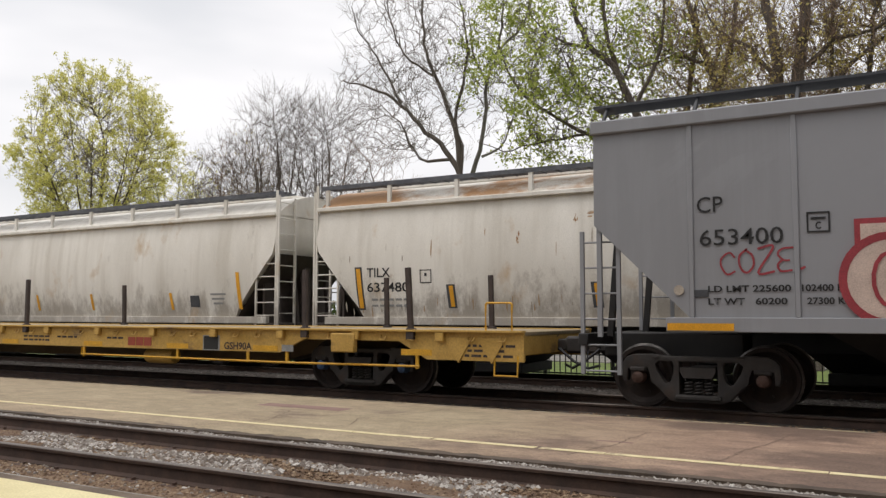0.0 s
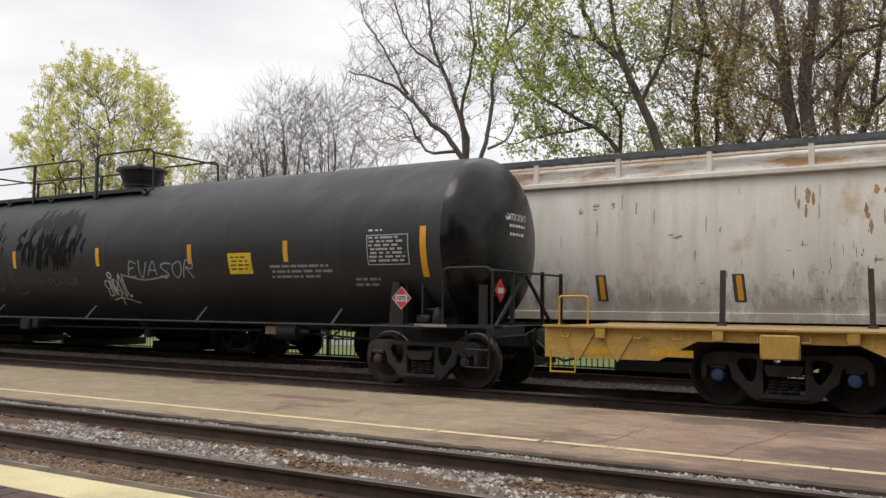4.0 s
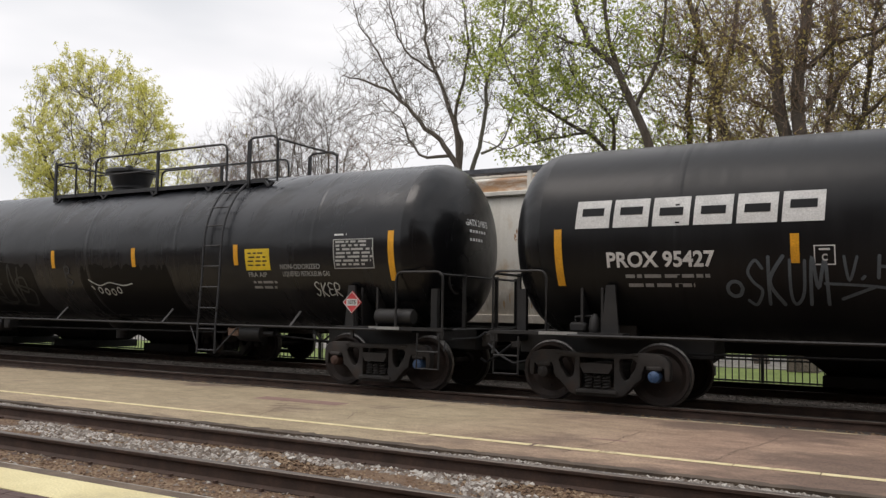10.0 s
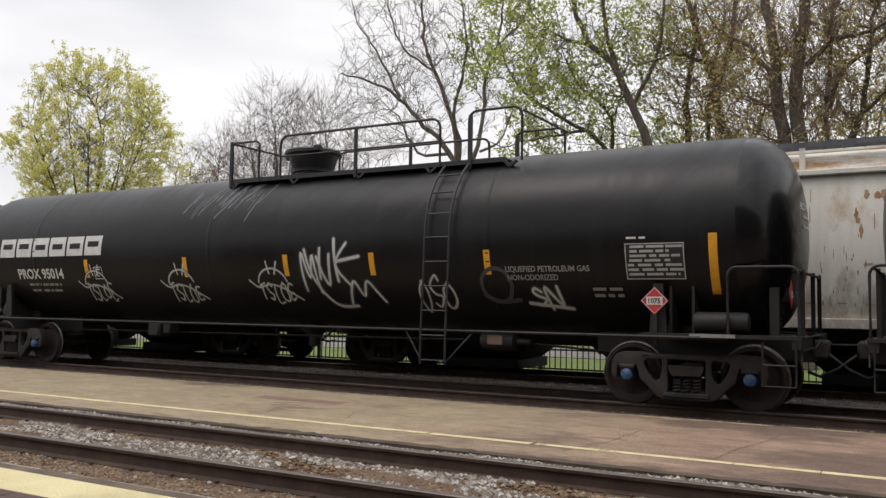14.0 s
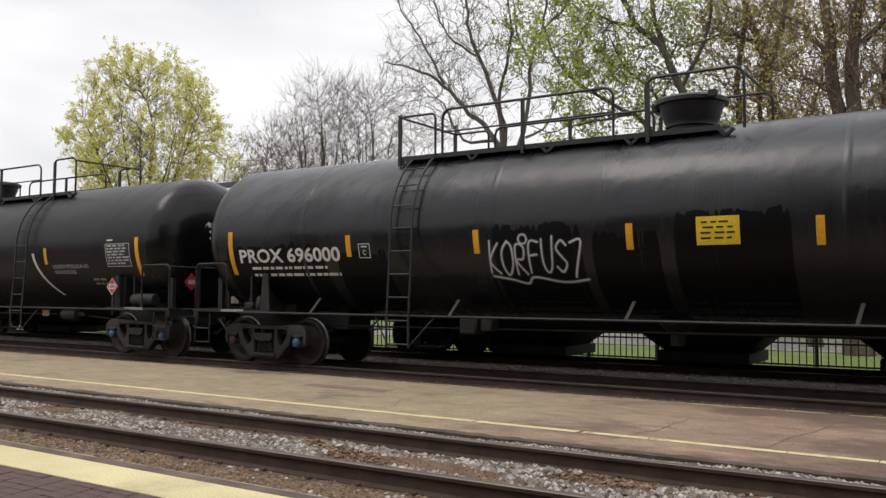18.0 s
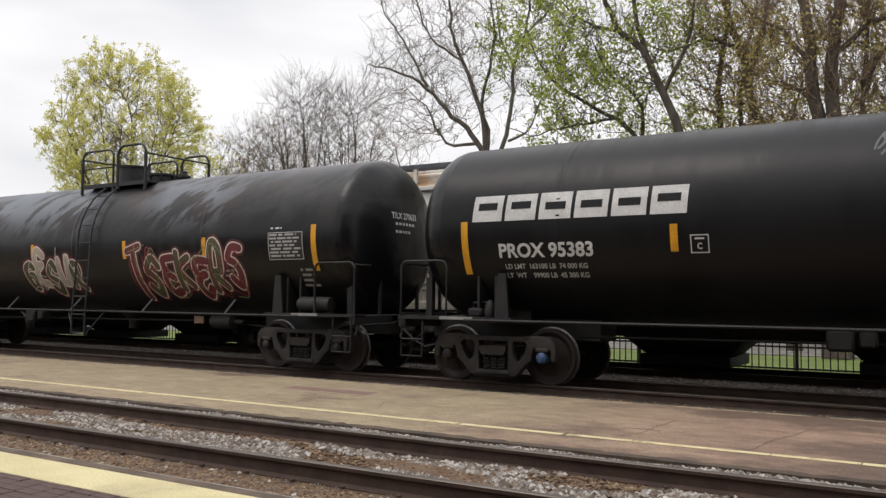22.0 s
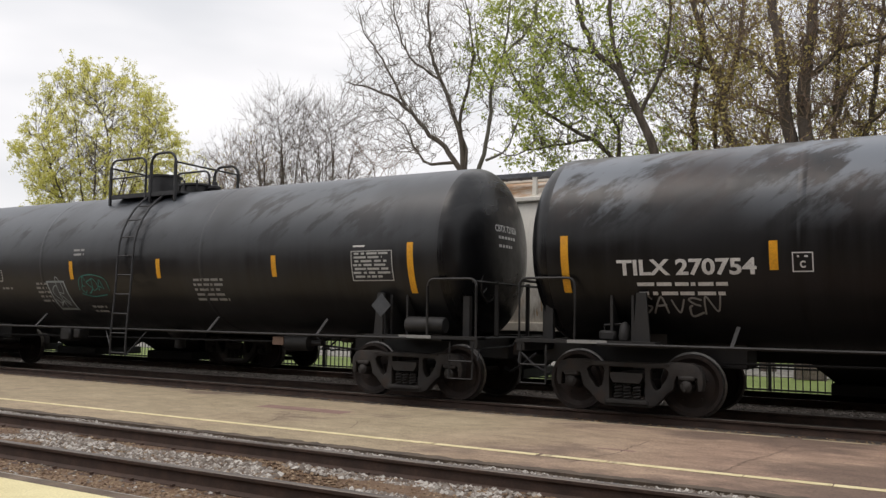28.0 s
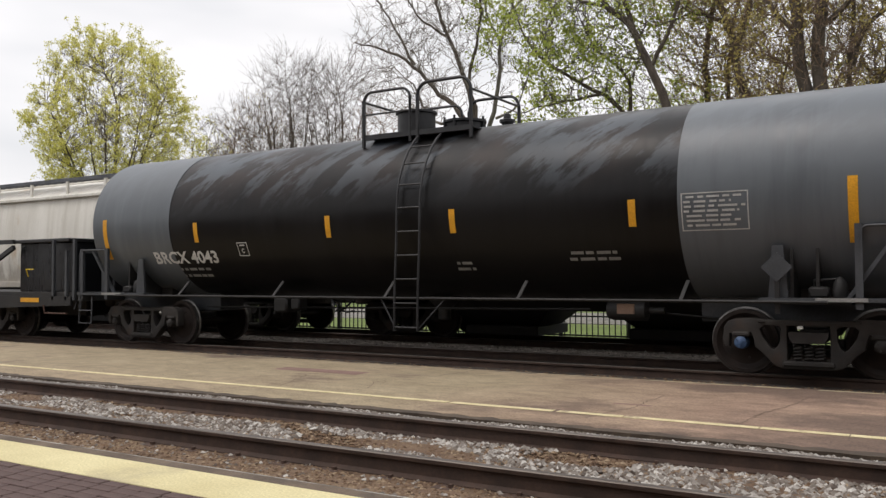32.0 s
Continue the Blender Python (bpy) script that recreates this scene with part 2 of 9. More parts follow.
M_STEEL = surface("underframe_black", (0.007, 0.0065, 0.0065), (0.017, 0.0155, 0.0145), 3.0, (0.5, 0.75), 0.0, 30.0, 0.15)
M_RAILING = surface("railing_black", (0.007, 0.007, 0.008), (0.018, 0.018, 0.02), 5.0, (0.45, 0.6), 0.0, 40.0, 0.05)
M_GREYSTEEL = surface("grey_frame_paint", (0.034, 0.037, 0.042), (0.06, 0.064, 0.07), 3.0, (0.5, 0.7), 0.0, 30.0, 0.1)
M_TRUCK = surface("cast_truck", (0.019, 0.0165, 0.015), (0.042, 0.036, 0.032), 4.0, (0.55, 0.8), 0.0, 45.0, 0.35, dirt=(0.046, 0.028, 0.019))
M_WHEEL = surface("wheel_rust", (0.017, 0.012, 0.010), (0.036, 0.023, 0.018), 5.0, (0.55, 0.8), 0.2, 50.0, 0.2)
M_TREAD = surface("wheel_tread", (0.10, 0.095, 0.09), (0.20, 0.19, 0.18), 9.0, (0.35, 0.5), 0.9, 60.0, 0.03)
M_CAPBLUE = plain("bearing_blue", (0.055, 0.11, 0.22), 0.5)
M_CAPRUST = plain("bearing_rust", (0.085, 0.045, 0.032), 0.75)
M_WHITE = plain("lettering_white", (0.62, 0.62, 0.60), 0.6)
M_GREYLET = plain("lettering_faded", (0.26, 0.26, 0.25), 0.65)
M_ORANGE = plain("reflector_amber", (0.72, 0.34, 0.015), 0.45)
M_YELSIGN = plain("sign_yellow", (0.72, 0.50, 0.02), 0.5)
M_RED = plain("placard_red", (0.55, 0.045, 0.05), 0.5)
M_BLUEBAR = plain("mark_black", (0.012, 0.012, 0.012), 0.6)

# ---------------- mesh builder ----------------
class Mesh:
    def __init__(self):
        self.v, self.f = [], []

    def add(self, vs, fs):
        o = len(self.v)
        self.v += [tuple(p) for p in vs]
        self.f += [tuple(i + o for i in q) for q in fs]
        return self

    def box(self, x0, x1, y0, y1, z0, z1, b=0.0):
        if b <= 0:
            vs = [(x, y, z) for x in (x0, x1) for y in (y0, y1) for z in (z0, z1)]
            return self.add(vs, [(0, 1, 3, 2), (4, 6, 7, 5), (0, 4, 5, 1), (2, 3, 7, 6), (0, 2, 6, 4), (1, 5, 7, 3)])
        vs, key = [], {}
        for i, x in enumerate((x0, x1)):
            for j, y in enumerate((y0, y1)):
                for k, z in enumerate((z0, z1)):
                    sx, sy, sz = (b if i == 0 else -b), (b if j == 0 else -b), (b if k == 0 else -b)
                    for a, p in (("x", (x, y + sy, z + sz)), ("y", (x + sx, y, z + sz)), ("z", (x + sx, y + sy, z))):
                        key[i, j, k, a] = len(vs)
                        vs.append(p)
        fs = []
        for a, ax in (("x", 0), ("y", 1), ("z", 2)):
            for s in (0, 1):
                q = []
                for u, w in ((0, 0), (1, 0), (1, 1), (0, 1)):
                    c = [u, w]
                    c.insert(ax, s)
                    q.append(key[(*c, a)])
                fs.append(q)
        for ax in (0, 1, 2):
            o = [k for k in (0, 1, 2) if k != ax]
            for u in (0, 1):
                for w in (0, 1):
                    c0, c1 = [0, 0, 0], [0, 0, 0]
                    c1[ax] = 1
                    for c in (c0, c1):
                        c[o[0]], c[o[1]] = u, w
                    n0, n1 = "xyz"[o[0]], "xyz"[o[1]]
                    fs.append((key[(*c0, n0)], key[(*c1, n0)], key[(*c1, n1)], key[(*c0, n1)]))
        for i in (0, 1):
            for j in (0, 1):
                for k in (0, 1):
                    fs.append((key[i, j, k, "x"], key[i, j, k, "y"], key[i, j, k, "z"]))
        return self.add(vs, fs)

    def beam(self, p0, p1, w, h, up=(0, 0, 1)):
        """A rectangular bar from p0 to p1."""
        p0, p1 = Vector(p0), Vector(p1)
        d = (p1 - p0).normalized()
        s = d.cross(Vector(up))
        s = s.normalized() if s.length > 1e-4 else Vector((1, 0, 0))
        t = s.cross(d)
        vs = [p + s * a * w / 2 + t * c * h / 2 for p in (p0, p1) for a, c in ((-1, -1), (1, -1), (1, 1), (-1, 1))]
        return self.add(vs, [(0, 1, 2, 3), (7, 6, 5, 4), (0, 4, 5, 1), (1, 5, 6, 2), (2, 6, 7, 3), (3, 7, 4, 0)])

    def pipe(self, pts, r, n=6, r1=None):
        pts = [Vector(p) for p in pts]
        rings = []
        for i, p in enumerate(pts):
            d = (pts[min(i + 1, len(pts) - 1)] - pts[max(i - 1, 0)]).normalized()
            a = d.cross(Vector((0, 0, 1)))
            a = a.normalized() if a.length > 1e-3 else Vector((1, 0, 0))
            c = a.cross(d)
            k = r if r1 is None else r + (r1 - r) * i / max(1, len(pts) - 1)
            rings.append([p + (a * math.cos(2 * math.pi * j / n) + c * math.sin(2 * math.pi * j / n)) * k for j in range(n)])
        vs = [q for ring in rings for q in ring]
        fs = [(i * n + j, i * n + (j + 1) % n, (i + 1) * n + (j + 1) % n, (i + 1) * n + j) for i in range(len(pts) - 1) for j in range(n)]
        fs += [tuple(range(n - 1, -1, -1)), tuple(range(len(vs) - n, len(vs)))]
        return self.add(vs, fs)

    def lathe(self, prof, axis="x", n=32, c=(0, 0, 0)):
        """prof: (along, radius) from one end to the other, turned round an axis through c."""
        vs, fs, rows = [], [], []
        for a, r in prof:
            if r < 1e-6:
                rows.append([len(vs)] * n)
                vs.append(self.turn(axis, a, 0, 0, c))
            else:
                rows.append(list(range(len(vs), len(vs) + n)))
                vs += [self.turn(axis, a, r * math.cos(2 * math.pi * j / n), r * math.sin(2 * math.pi * j / n), c) for j in range(n)]
        for k in range(len(rows) - 1):
            p, q = rows[k], rows[k + 1]
            for j in range(n):
                f = [p[j], p[(j + 1) % n], q[(j + 1) % n], q[j]]
                g = [x for i, x in enumerate(f) if x not in f[:i]]
                if len(g) > 2:
                    fs.append(tuple(g))
        return self.add(vs, fs)

    def turn(self, axis, a, u, w, c):
        p = {"x": (a, u, w), "y": (u, a, w), "z": (u, w, a)}[axis]
        return (p[0] + c[0], p[1] + c[1], p[2] + c[2])

    def prism(self, poly, y0, y1, holes=()):
        """A plate with outline poly in x, z, between y0 and y1; each hole has as many points as the outline's stretch needs."""
        n = len(poly)
        vs = [(x, y, z) for y in (y0, y1) for x, z in poly]
        fs = [tuple(range(n)), tuple(range(2 * n - 1, n - 1, -1))] + [(i, n + i, n + (i + 1) % n, (i + 1) % n) for i in range(n)]
        return self.add(vs, fs)

    def mesh(self, name, mat, smooth=40):
        me = bpy.data.meshes.new(name)
        me.from_pydata(self.v, [], self.f)
        mats = mat if isinstance(mat, (list, tuple)) else [mat]
        for m in mats:
            me.materials.append(m)
        me.validate()
        bm = bmesh.new()
        bm.from_mesh(me)
        if len(bm.faces) < 60000:
            bmesh.ops.recalc_face_normals(bm, faces=bm.faces)
        bm.to_mesh(me)
        bm.free()
        if smooth:
            me.polygons.foreach_set("use_smooth", [True] * len(me.polygons))
            me.set_sharp_from_angle(angle=radians(smooth))
        return me


def part(name, shape, mat, parent=None, label="", at=None, smooth=40):
    me = shape if isinstance(shape, bpy.types.Mesh) else shape.mesh(name, mat, smooth)
    ob = new(name, me)
    if parent is not None:
        ob.parent = parent
    if at is not None:
        ob.matrix_basis = at
    if label:
        ob["label"] = label
    return ob


def thing(name, label, category, group="", kind="", at=None):
    ob = new(name)
    ob.empty_display_size = 0.2
    if at is not None:
        ob.matrix_basis = at
    return tagged(ob, label, category, group, kind)

# ---------------- train running gear ----------------
TRACK_Y = 13.51          # centre of the line on which the train runs
TANK_Z, TANK_R = 2.55, 1.52

def frange(a, b, n):
    return [a + (b - a) * i / (n - 1) for i in range(n)]


def wheelset_mesh():
    g = Mesh()
    for s in (-1, 1):
        prof = [(s * 0.84, 0.0), (s * 0.84, 0.09), (s * 0.80, 0.11), (s * 0.765, 0.15), (s * 0.735, 0.33), (s * 0.775, 0.385), (s * 0.79, 0.40), (s * 0.79, 0.452),
                (s * 0.78, 0.457), (s * 0.70, 0.463), (s * 0.688, 0.489), (s * 0.662, 0.489), (s * 0.655, 0.46), (s * 0.655, 0.39), (s * 0.69, 0.36), (s * 0.70, 0.15), (s * 0.655, 0.12), (s * 0.655, 0.0)]
        g.lathe(prof, "y", 36)
    g.lathe([(-1.06, 0.0), (-1.06, 0.07), (1.06, 0.07), (1.06, 0.0)], "y", 12)
    # small cast marks on the plate, which show the turning
    for s in (-1, 1):
        for k in range(5):
            a = 2 * math.pi * k / 5
            g.lathe([(s * 0.755, 0.02), (s * 0.775, 0.018), (s * 0.775, 0.0)], "y", 6, (0.24 * math.cos(a), 0, 0.24 * math.sin(a)))
    me = g.mesh("wheelset", [M_WHEEL, M_TREAD], 35)
    for p in me.polygons:
        r = math.hypot(p.center[0], p.center[2])
        if 0.44 < r and abs(p.center[1]) < 0.779:
            p.material_index = 1
    return me


def side_frame_mesh():
    """Cast side frame: one curved plate with two rounded windows and the spring nest open in the middle."""
    half = [(0.45, 0.775), (0.70, 0.80), (0.95, 0.79), (1.05, 0.75), (1.11, 0.67), (1.12, 0.50), (1.10, 0.40), (1.04, 0.40), (1.03, 0.58), (0.74, 0.60), (0.71, 0.52), (0.69, 0.40), (0.60, 0.33), (0.44, 0.16), (0.34, 0.12)]
    window = [(0.35, 0.66), (0.38, 0.70), (0.57, 0.70), (0.62, 0.65), (0.59, 0.55), (0.49, 0.40), (0.44, 0.38), (0.39, 0.42), (0.36, 0.52)]
    outer = half + [(-x, z) for x, z in reversed(half)]
    nest = [(-0.27, 0.70), (0.27, 0.70), (0.27, 0.23), (-0.27, 0.23)]
    bm = bmesh.new()
    for loop in (outer, window, [(-x, z) for x, z in window], nest):
        vs = [bm.verts.new((x, -0.085, z)) for x, z in loop]
        for k in range(len(vs)):
            bm.edges.new((vs[k], vs[(k + 1) % len(vs)]))
    bmesh.ops.triangle_fill(bm, use_beauty=True, edges=bm.edges[:])
    top = bmesh.ops.extrude_face_region(bm, geom=bm.faces[:])
    bmesh.ops.translate(bm, vec=(0, 0.17, 0), verts=[v for v in top["geom"] if isinstance(v, bmesh.types.BMVert)])
    bmesh.ops.recalc_face_normals(bm, faces=bm.faces[:])
    rim = [e for e in bm.edges if len(e.link_faces) == 2 and e.calc_face_angle(0) > 1.2 and abs(e.verts[0].co.y - e.verts[1].co.y) < 0.01]
    bmesh.ops.bevel(bm, geom=rim, offset=0.016, segments=2, affect="EDGES", profile=0.5)
    bm.faces.ensure_lookup_table()
    bm.verts.index_update()
    g = Mesh()
    g.add([tuple(v.co) for v in bm.verts], [tuple(v.index for v in f.verts) for f in bm.faces])
    bm.free()
    # bolster end, spring seat, bearing adapters
    g.prism([(-0.25, 0.56), (-0.20, 0.47), (0.20, 0.47), (0.25, 0.56), (0.25, 0.62), (-0.25, 0.62)], -0.12, 0.08)
    g.box(-0.33, 0.33, -0.12, 0.12, 0.15, 0.225, 0.02)
    for s in (-1, 1):
        g.box(s * 0.88 - 0.12, s * 0.88 + 0.12, -0.105, 0.10, 0.54, 0.61, 0.02)
        g.box(s * 0.60 - 0.05, s * 0.60 + 0.05, -0.10, -0.07, 0.74, 0.78, 0.01)
    return g.mesh("side_frame", M_TRUCK, 35)


def spring_mesh():
    g = Mesh()
    pts = [(0.055 * math.cos(a), 0.055 * math.sin(a), 0.225 + 0.21 * a / (2 * math.pi * 4.5)) for a in frange(0, 2 * math.pi * 4.5, 46)]
    g.pipe(pts, 0.016, 5)
    return g.mesh("spring", M_TRUCK, 60)


def cap_mesh(mat):
    g = Mesh()
    g.lathe([(-1.14, 0.0), (-1.14, 0.035), (-1.125, 0.06), (-1.11, 0.085), (-1.02, 0.09), (-0.96, 0.10), (-0.94, 0.0)], "y", 18)
    for k in range(3):
        a = 2 * math.pi * k / 3 + 0.3
        g.lathe([(-1.145, 0.0), (-1.145, 0.014), (-1.12, 0.014)], "y", 6, (0.055 * math.cos(a), 0, 0.055 * math.sin(a)))
    return g.mesh("bearing_cap", mat, 35)


ME_WHEELSET, ME_FRAME, ME_SPRING = wheelset_mesh(), side_frame_mesh(), spring_mesh()
ME_CAPS = {"blue": cap_mesh(M_CAPBLUE), "rust": cap_mesh(M_CAPRUST), "dark": cap_mesh(M_TRUCK)}
WHEELSETS = []


def bogie(car, x, caps=("dark", "dark"), wheelbase=1.76):
    g = Mesh()
    g.box(-0.20, 0.20, -1.0, 1.0, 0.46, 0.62, 0.03)
    g.box(-0.16, 0.16, -0.30, 0.30, 0.62, 0.74, 0.02)
    for s in (-1, 1):
        g.beam((s * 0.36, -0.78, 0.36), (s * 0.36, 0.78, 0.36), 0.10, 0.14)
        for w in (-0.72, 0.72):
            g.box(s * 0.36 - 0.05, s * 0.36 + 0.05, w - 0.06, w + 0.06, 0.26, 0.52, 0.01)
    b = part("bogie", g, M_TRUCK, car, at=pose(x, 0, 0))
    for s in (-1, 1):
        part("side_frame", ME_FRAME, None, b, at=pose(0, s * 1.0, 0))
        if s < 0:
            for k in (-0.14, 0.0, 0.14):
                part("spring", ME_SPRING, None, b, at=pose(k, -1.03, 0))
    for k, s in enumerate((-1, 1)):
        w = part("wheelset", ME_WHEELSET, None, b, at=pose(s * wheelbase / 2, 0, 0.457))
        WHEELSETS.append((w, s * wheelbase / 2))
        part("bearing_cap", ME_CAPS[caps[k]], None, b, {"blue": "blue painted bearing cap", "rust": "rusty bearing cap"}.get(caps[k], ""), at=pose(s * wheelbase / 2, 0, 0.457))
    return b


def on_shell(x, z, lift=0.004, R=None):
    R = (R or TANK_R) + lift
    dz = max(-R * 0.999, min(R * 0.999, z - TANK_Z))
    return (x, -math.sqrt(R * R - dz * dz), TANK_Z + dz)


def decal(car, name, x0, x1, z0, z1, mat, label="", lift=0.006, slant=0.0, R=None):
    """A thin painted or stuck-on sheet that follows the curve of the shell."""
    g = Mesh()
    nz = max(2, int(abs(z1 - z0) / 0.07) + 1)
    vs = []
    for z in frange(z0, z1, nz):
        k = slant * (z - z0)
        for x in (x0 + k, x1 + k):
            vs += [on_shell(x, z, lift, R), on_shell(x, z, 0.001, R)]
    fs = []
    for i in range(nz - 1):
        o = 4 * i
        fs += [(o, o + 2, o + 6, o + 4), (o, o + 4, o + 5, o + 1), (o + 2, o + 3, o + 7, o + 6)]
    fs += [(0, 1, 3, 2), (4 * nz - 4, 4 * nz - 2, 4 * nz - 1, 4 * nz - 3)]
    g.add(vs, fs)
    return part(name, g, mat, car, label, smooth=60)


def bars(car, name, x0, x1, z, rows, mat, h=0.035, gap=0.075, seed=0, R=None, lift=0.005):
    """Unreadable small lettering as broken plain bars."""
    rnd = random.Random(seed)
    g = Mesh()
    for r in range(rows):
        zz, x = z - r * gap, x0 + rnd.uniform(0, 0.05)
        stop = x1 - rnd.uniform(0, 0.25) * (x1 - x0)
        while x < stop:
            w = min(rnd.uniform(0.06, 0.26), stop - x)
            q = [on_shell(x, zz - h / 2, lift, R), on_shell(x + w, zz - h / 2, lift, R), on_shell(x + w, zz + h / 2, lift, R), on_shell(x, zz + h / 2, lift, R)]
            g.add(q, [(0, 1, 2, 3)])
            x += w + rnd.uniform(0.025, 0.06)
    return tagged(part(name, g, mat, car, smooth=0), kind="stuff")


def text_mesh(body, size, weight=0.004, width=None):
    """Flat letters of the built-in font: height size, outlines thickened by weight, set to a given width."""
    cu = bpy.data.curves.new("lettering", "FONT")
    cu.body, cu.size, cu.offset, cu.resolution_u = body, size / 0.70, weight, 3
    ob = bpy.data.objects.new("lettering", cu)
    scene.collection.objects.link(ob)
    bpy.context.view_layer.update()
    me = bpy.data.meshes.new_from_object(ob.evaluated_get(bpy.context.evaluated_depsgraph_get()))
    bpy.data.objects.remove(ob)
    bpy.data.curves.remove(cu)
    xs = [v.co.x for v in me.vertices]
    lo, span = min(xs), max(xs) - min(xs)
    k = width / span if width else 1.0
    for v in me.vertices:
        v.co.x = (v.co.x - lo) * k
    return me


def lettering(car, body, x0, x1, z, size, mat, weight=0.012, side=True, R=None, face=None, lift=0.012):
    """Letters on the shell's side, or, with face, on the upright plane y = face."""
    me = text_mesh(body, size, weight, x1 - x0)
    for v in me.vertices:
        x, zz = x0 + v.co.x, z - size / 2 + v.co.y
        v.co = (x, face, zz) if face is not None else on_shell(x, zz, lift, R)
    if size < 0.15:
        me.materials.append(mat)
        return tagged(part("lettering", me, None, car), kind="stuff")
    # one sheet for every letter
    owner = list(range(len(me.vertices)))

    def root(k):
        while owner[k] != k:
            owner[k] = owner[owner[k]]
            k = owner[k]
        return k
    for p in me.polygons:
        for a in p.vertices[1:]:
            owner[root(a)] = root(p.vertices[0])
    groups = {}
    for p in me.polygons:
        groups.setdefault(root(p.vertices[0]), []).append(tuple(p.vertices))
    for faces in groups.values():
        used = sorted({v for f in faces for v in f})
        at = {v: k for k, v in enumerate(used)}
        one = bpy.data.meshes.new("letter")
        one.from_pydata([tuple(me.vertices[v].co) for v in used], [], [tuple(at[v] for v in f) for f in faces])
        one.materials.append(mat)
        part("letter", one, None, car)
    bpy.data.meshes.remove(me)


def curve_through(ctrl, n=5):
    """A smooth line through a few control points."""
    out = []
    c = [ctrl[0]] + list(ctrl) + [ctrl[-1]]
    for i in range(1, len(c) - 2):
        for k in range(n):
            t = k / n
            out.append(tuple(0.5 * (2 * c[i][a] + (c[i + 1][a] - c[i - 1][a]) * t + (2 * c[i - 1][a] - 5 * c[i][a] + 4 * c[i + 1][a] - c[i + 2][a]) * t * t + (3 * c[i][a] - c[i - 1][a] - 3 * c[i + 1][a] + c[i + 2][a]) * t ** 3) for a in (0, 1)))
    return out + [tuple(ctrl[-1])]


LETTERS = {
    "A": ([(0, 0), (0.45, 1), (0.95, 0)], [(0.2, 0.38), (0.78, 0.38)]), "B": ([(0.05, 0), (0.05, 1), (0.7, 0.92), (0.65, 0.6), (0.1, 0.5), (0.85, 0.4), (0.8, 0.05), (0.05, 0)],),
    "C": ([(0.95, 0.8), (0.55, 1), (0.1, 0.7), (0.1, 0.3), (0.5, 0), (0.95, 0.15)],), "D": ([(0.1, 0), (0.1, 1), (0.8, 0.8), (0.9, 0.3), (0.1, 0)],),
    "E": ([(0.9, 0.95), (0.3, 1), (0.1, 0.75), (0.35, 0.55), (0.75, 0.52)], [(0.35, 0.55), (0.08, 0.3), (0.3, 0.02), (0.95, 0.1)]), "F": ([(0.95, 1), (0.15, 0.95), (0.1, 0)], [(0.12, 0.52), (0.75, 0.56)]),
    "G": ([(0.95, 0.8), (0.55, 1), (0.1, 0.7), (0.1, 0.3), (0.5, 0), (0.92, 0.15), (0.92, 0.45), (0.55, 0.45)],), "H": ([(0.05, 0), (0.12, 1)], [(0.88, 0), (0.92, 1)], [(0.1, 0.48), (0.9, 0.54)]), "I": ([(0.5, 0), (0.5, 0.72)], [(0.4, 0.98), (0.58, 1.08), (0.62, 0.92), (0.42, 0.96)]),
    "K": ([(0.1, 0), (0.1, 1)], [(0.9, 1), (0.15, 0.45), (0.95, 0)]), "L": ([(0.15, 1), (0.15, 0.02), (0.95, 0.06)],), "M": ([(0, 0), (0.15, 1), (0.5, 0.3), (0.82, 1), (1, 0)],),
    "N": ([(0.05, 0), (0.1, 1), (0.85, 0.02), (0.95, 1)],), "O": ([(0.5, 1), (0.08, 0.7), (0.1, 0.25), (0.5, 0), (0.92, 0.3), (0.88, 0.75), (0.5, 1)],),
    "P": ([(0.12, 0), (0.1, 1), (0.8, 0.92), (0.8, 0.55), (0.12, 0.45)],), "R": ([(0.08, 0), (0.1, 1), (0.8, 0.92), (0.75, 0.55), (0.12, 0.48), (0.95, 0)],),
    "S": ([(0.95, 0.85), (0.5, 1), (0.1, 0.78), (0.45, 0.54), (0.9, 0.3), (0.5, 0), (0.05, 0.15)],), "T": ([(0, 0.96), (1, 1)], [(0.5, 1), (0.48, 0)]),
    "U": ([(0.08, 1), (0.1, 0.25), (0.45, 0), (0.85, 0.25), (0.92, 1)],), "V": ([(0.05, 1), (0.5, 0), (0.95, 1)],), "W": ([(0, 1), (0.22, 0), (0.5, 0.65), (0.75, 0), (1, 1)],),
    "Y": ([(0.05, 1), (0.5, 0.5), (0.95, 1)], [(0.5, 0.5), (0.42, 0)]), "Z": ([(0.05, 0.95), (0.95, 1), (0.08, 0.02), (0.98, 0.05)],), "7": ([(0.05, 0.95), (0.95, 1), (0.35, -0.1)],),
    ".": ([(0.2, 0.0), (0.35, 0.08)],)}


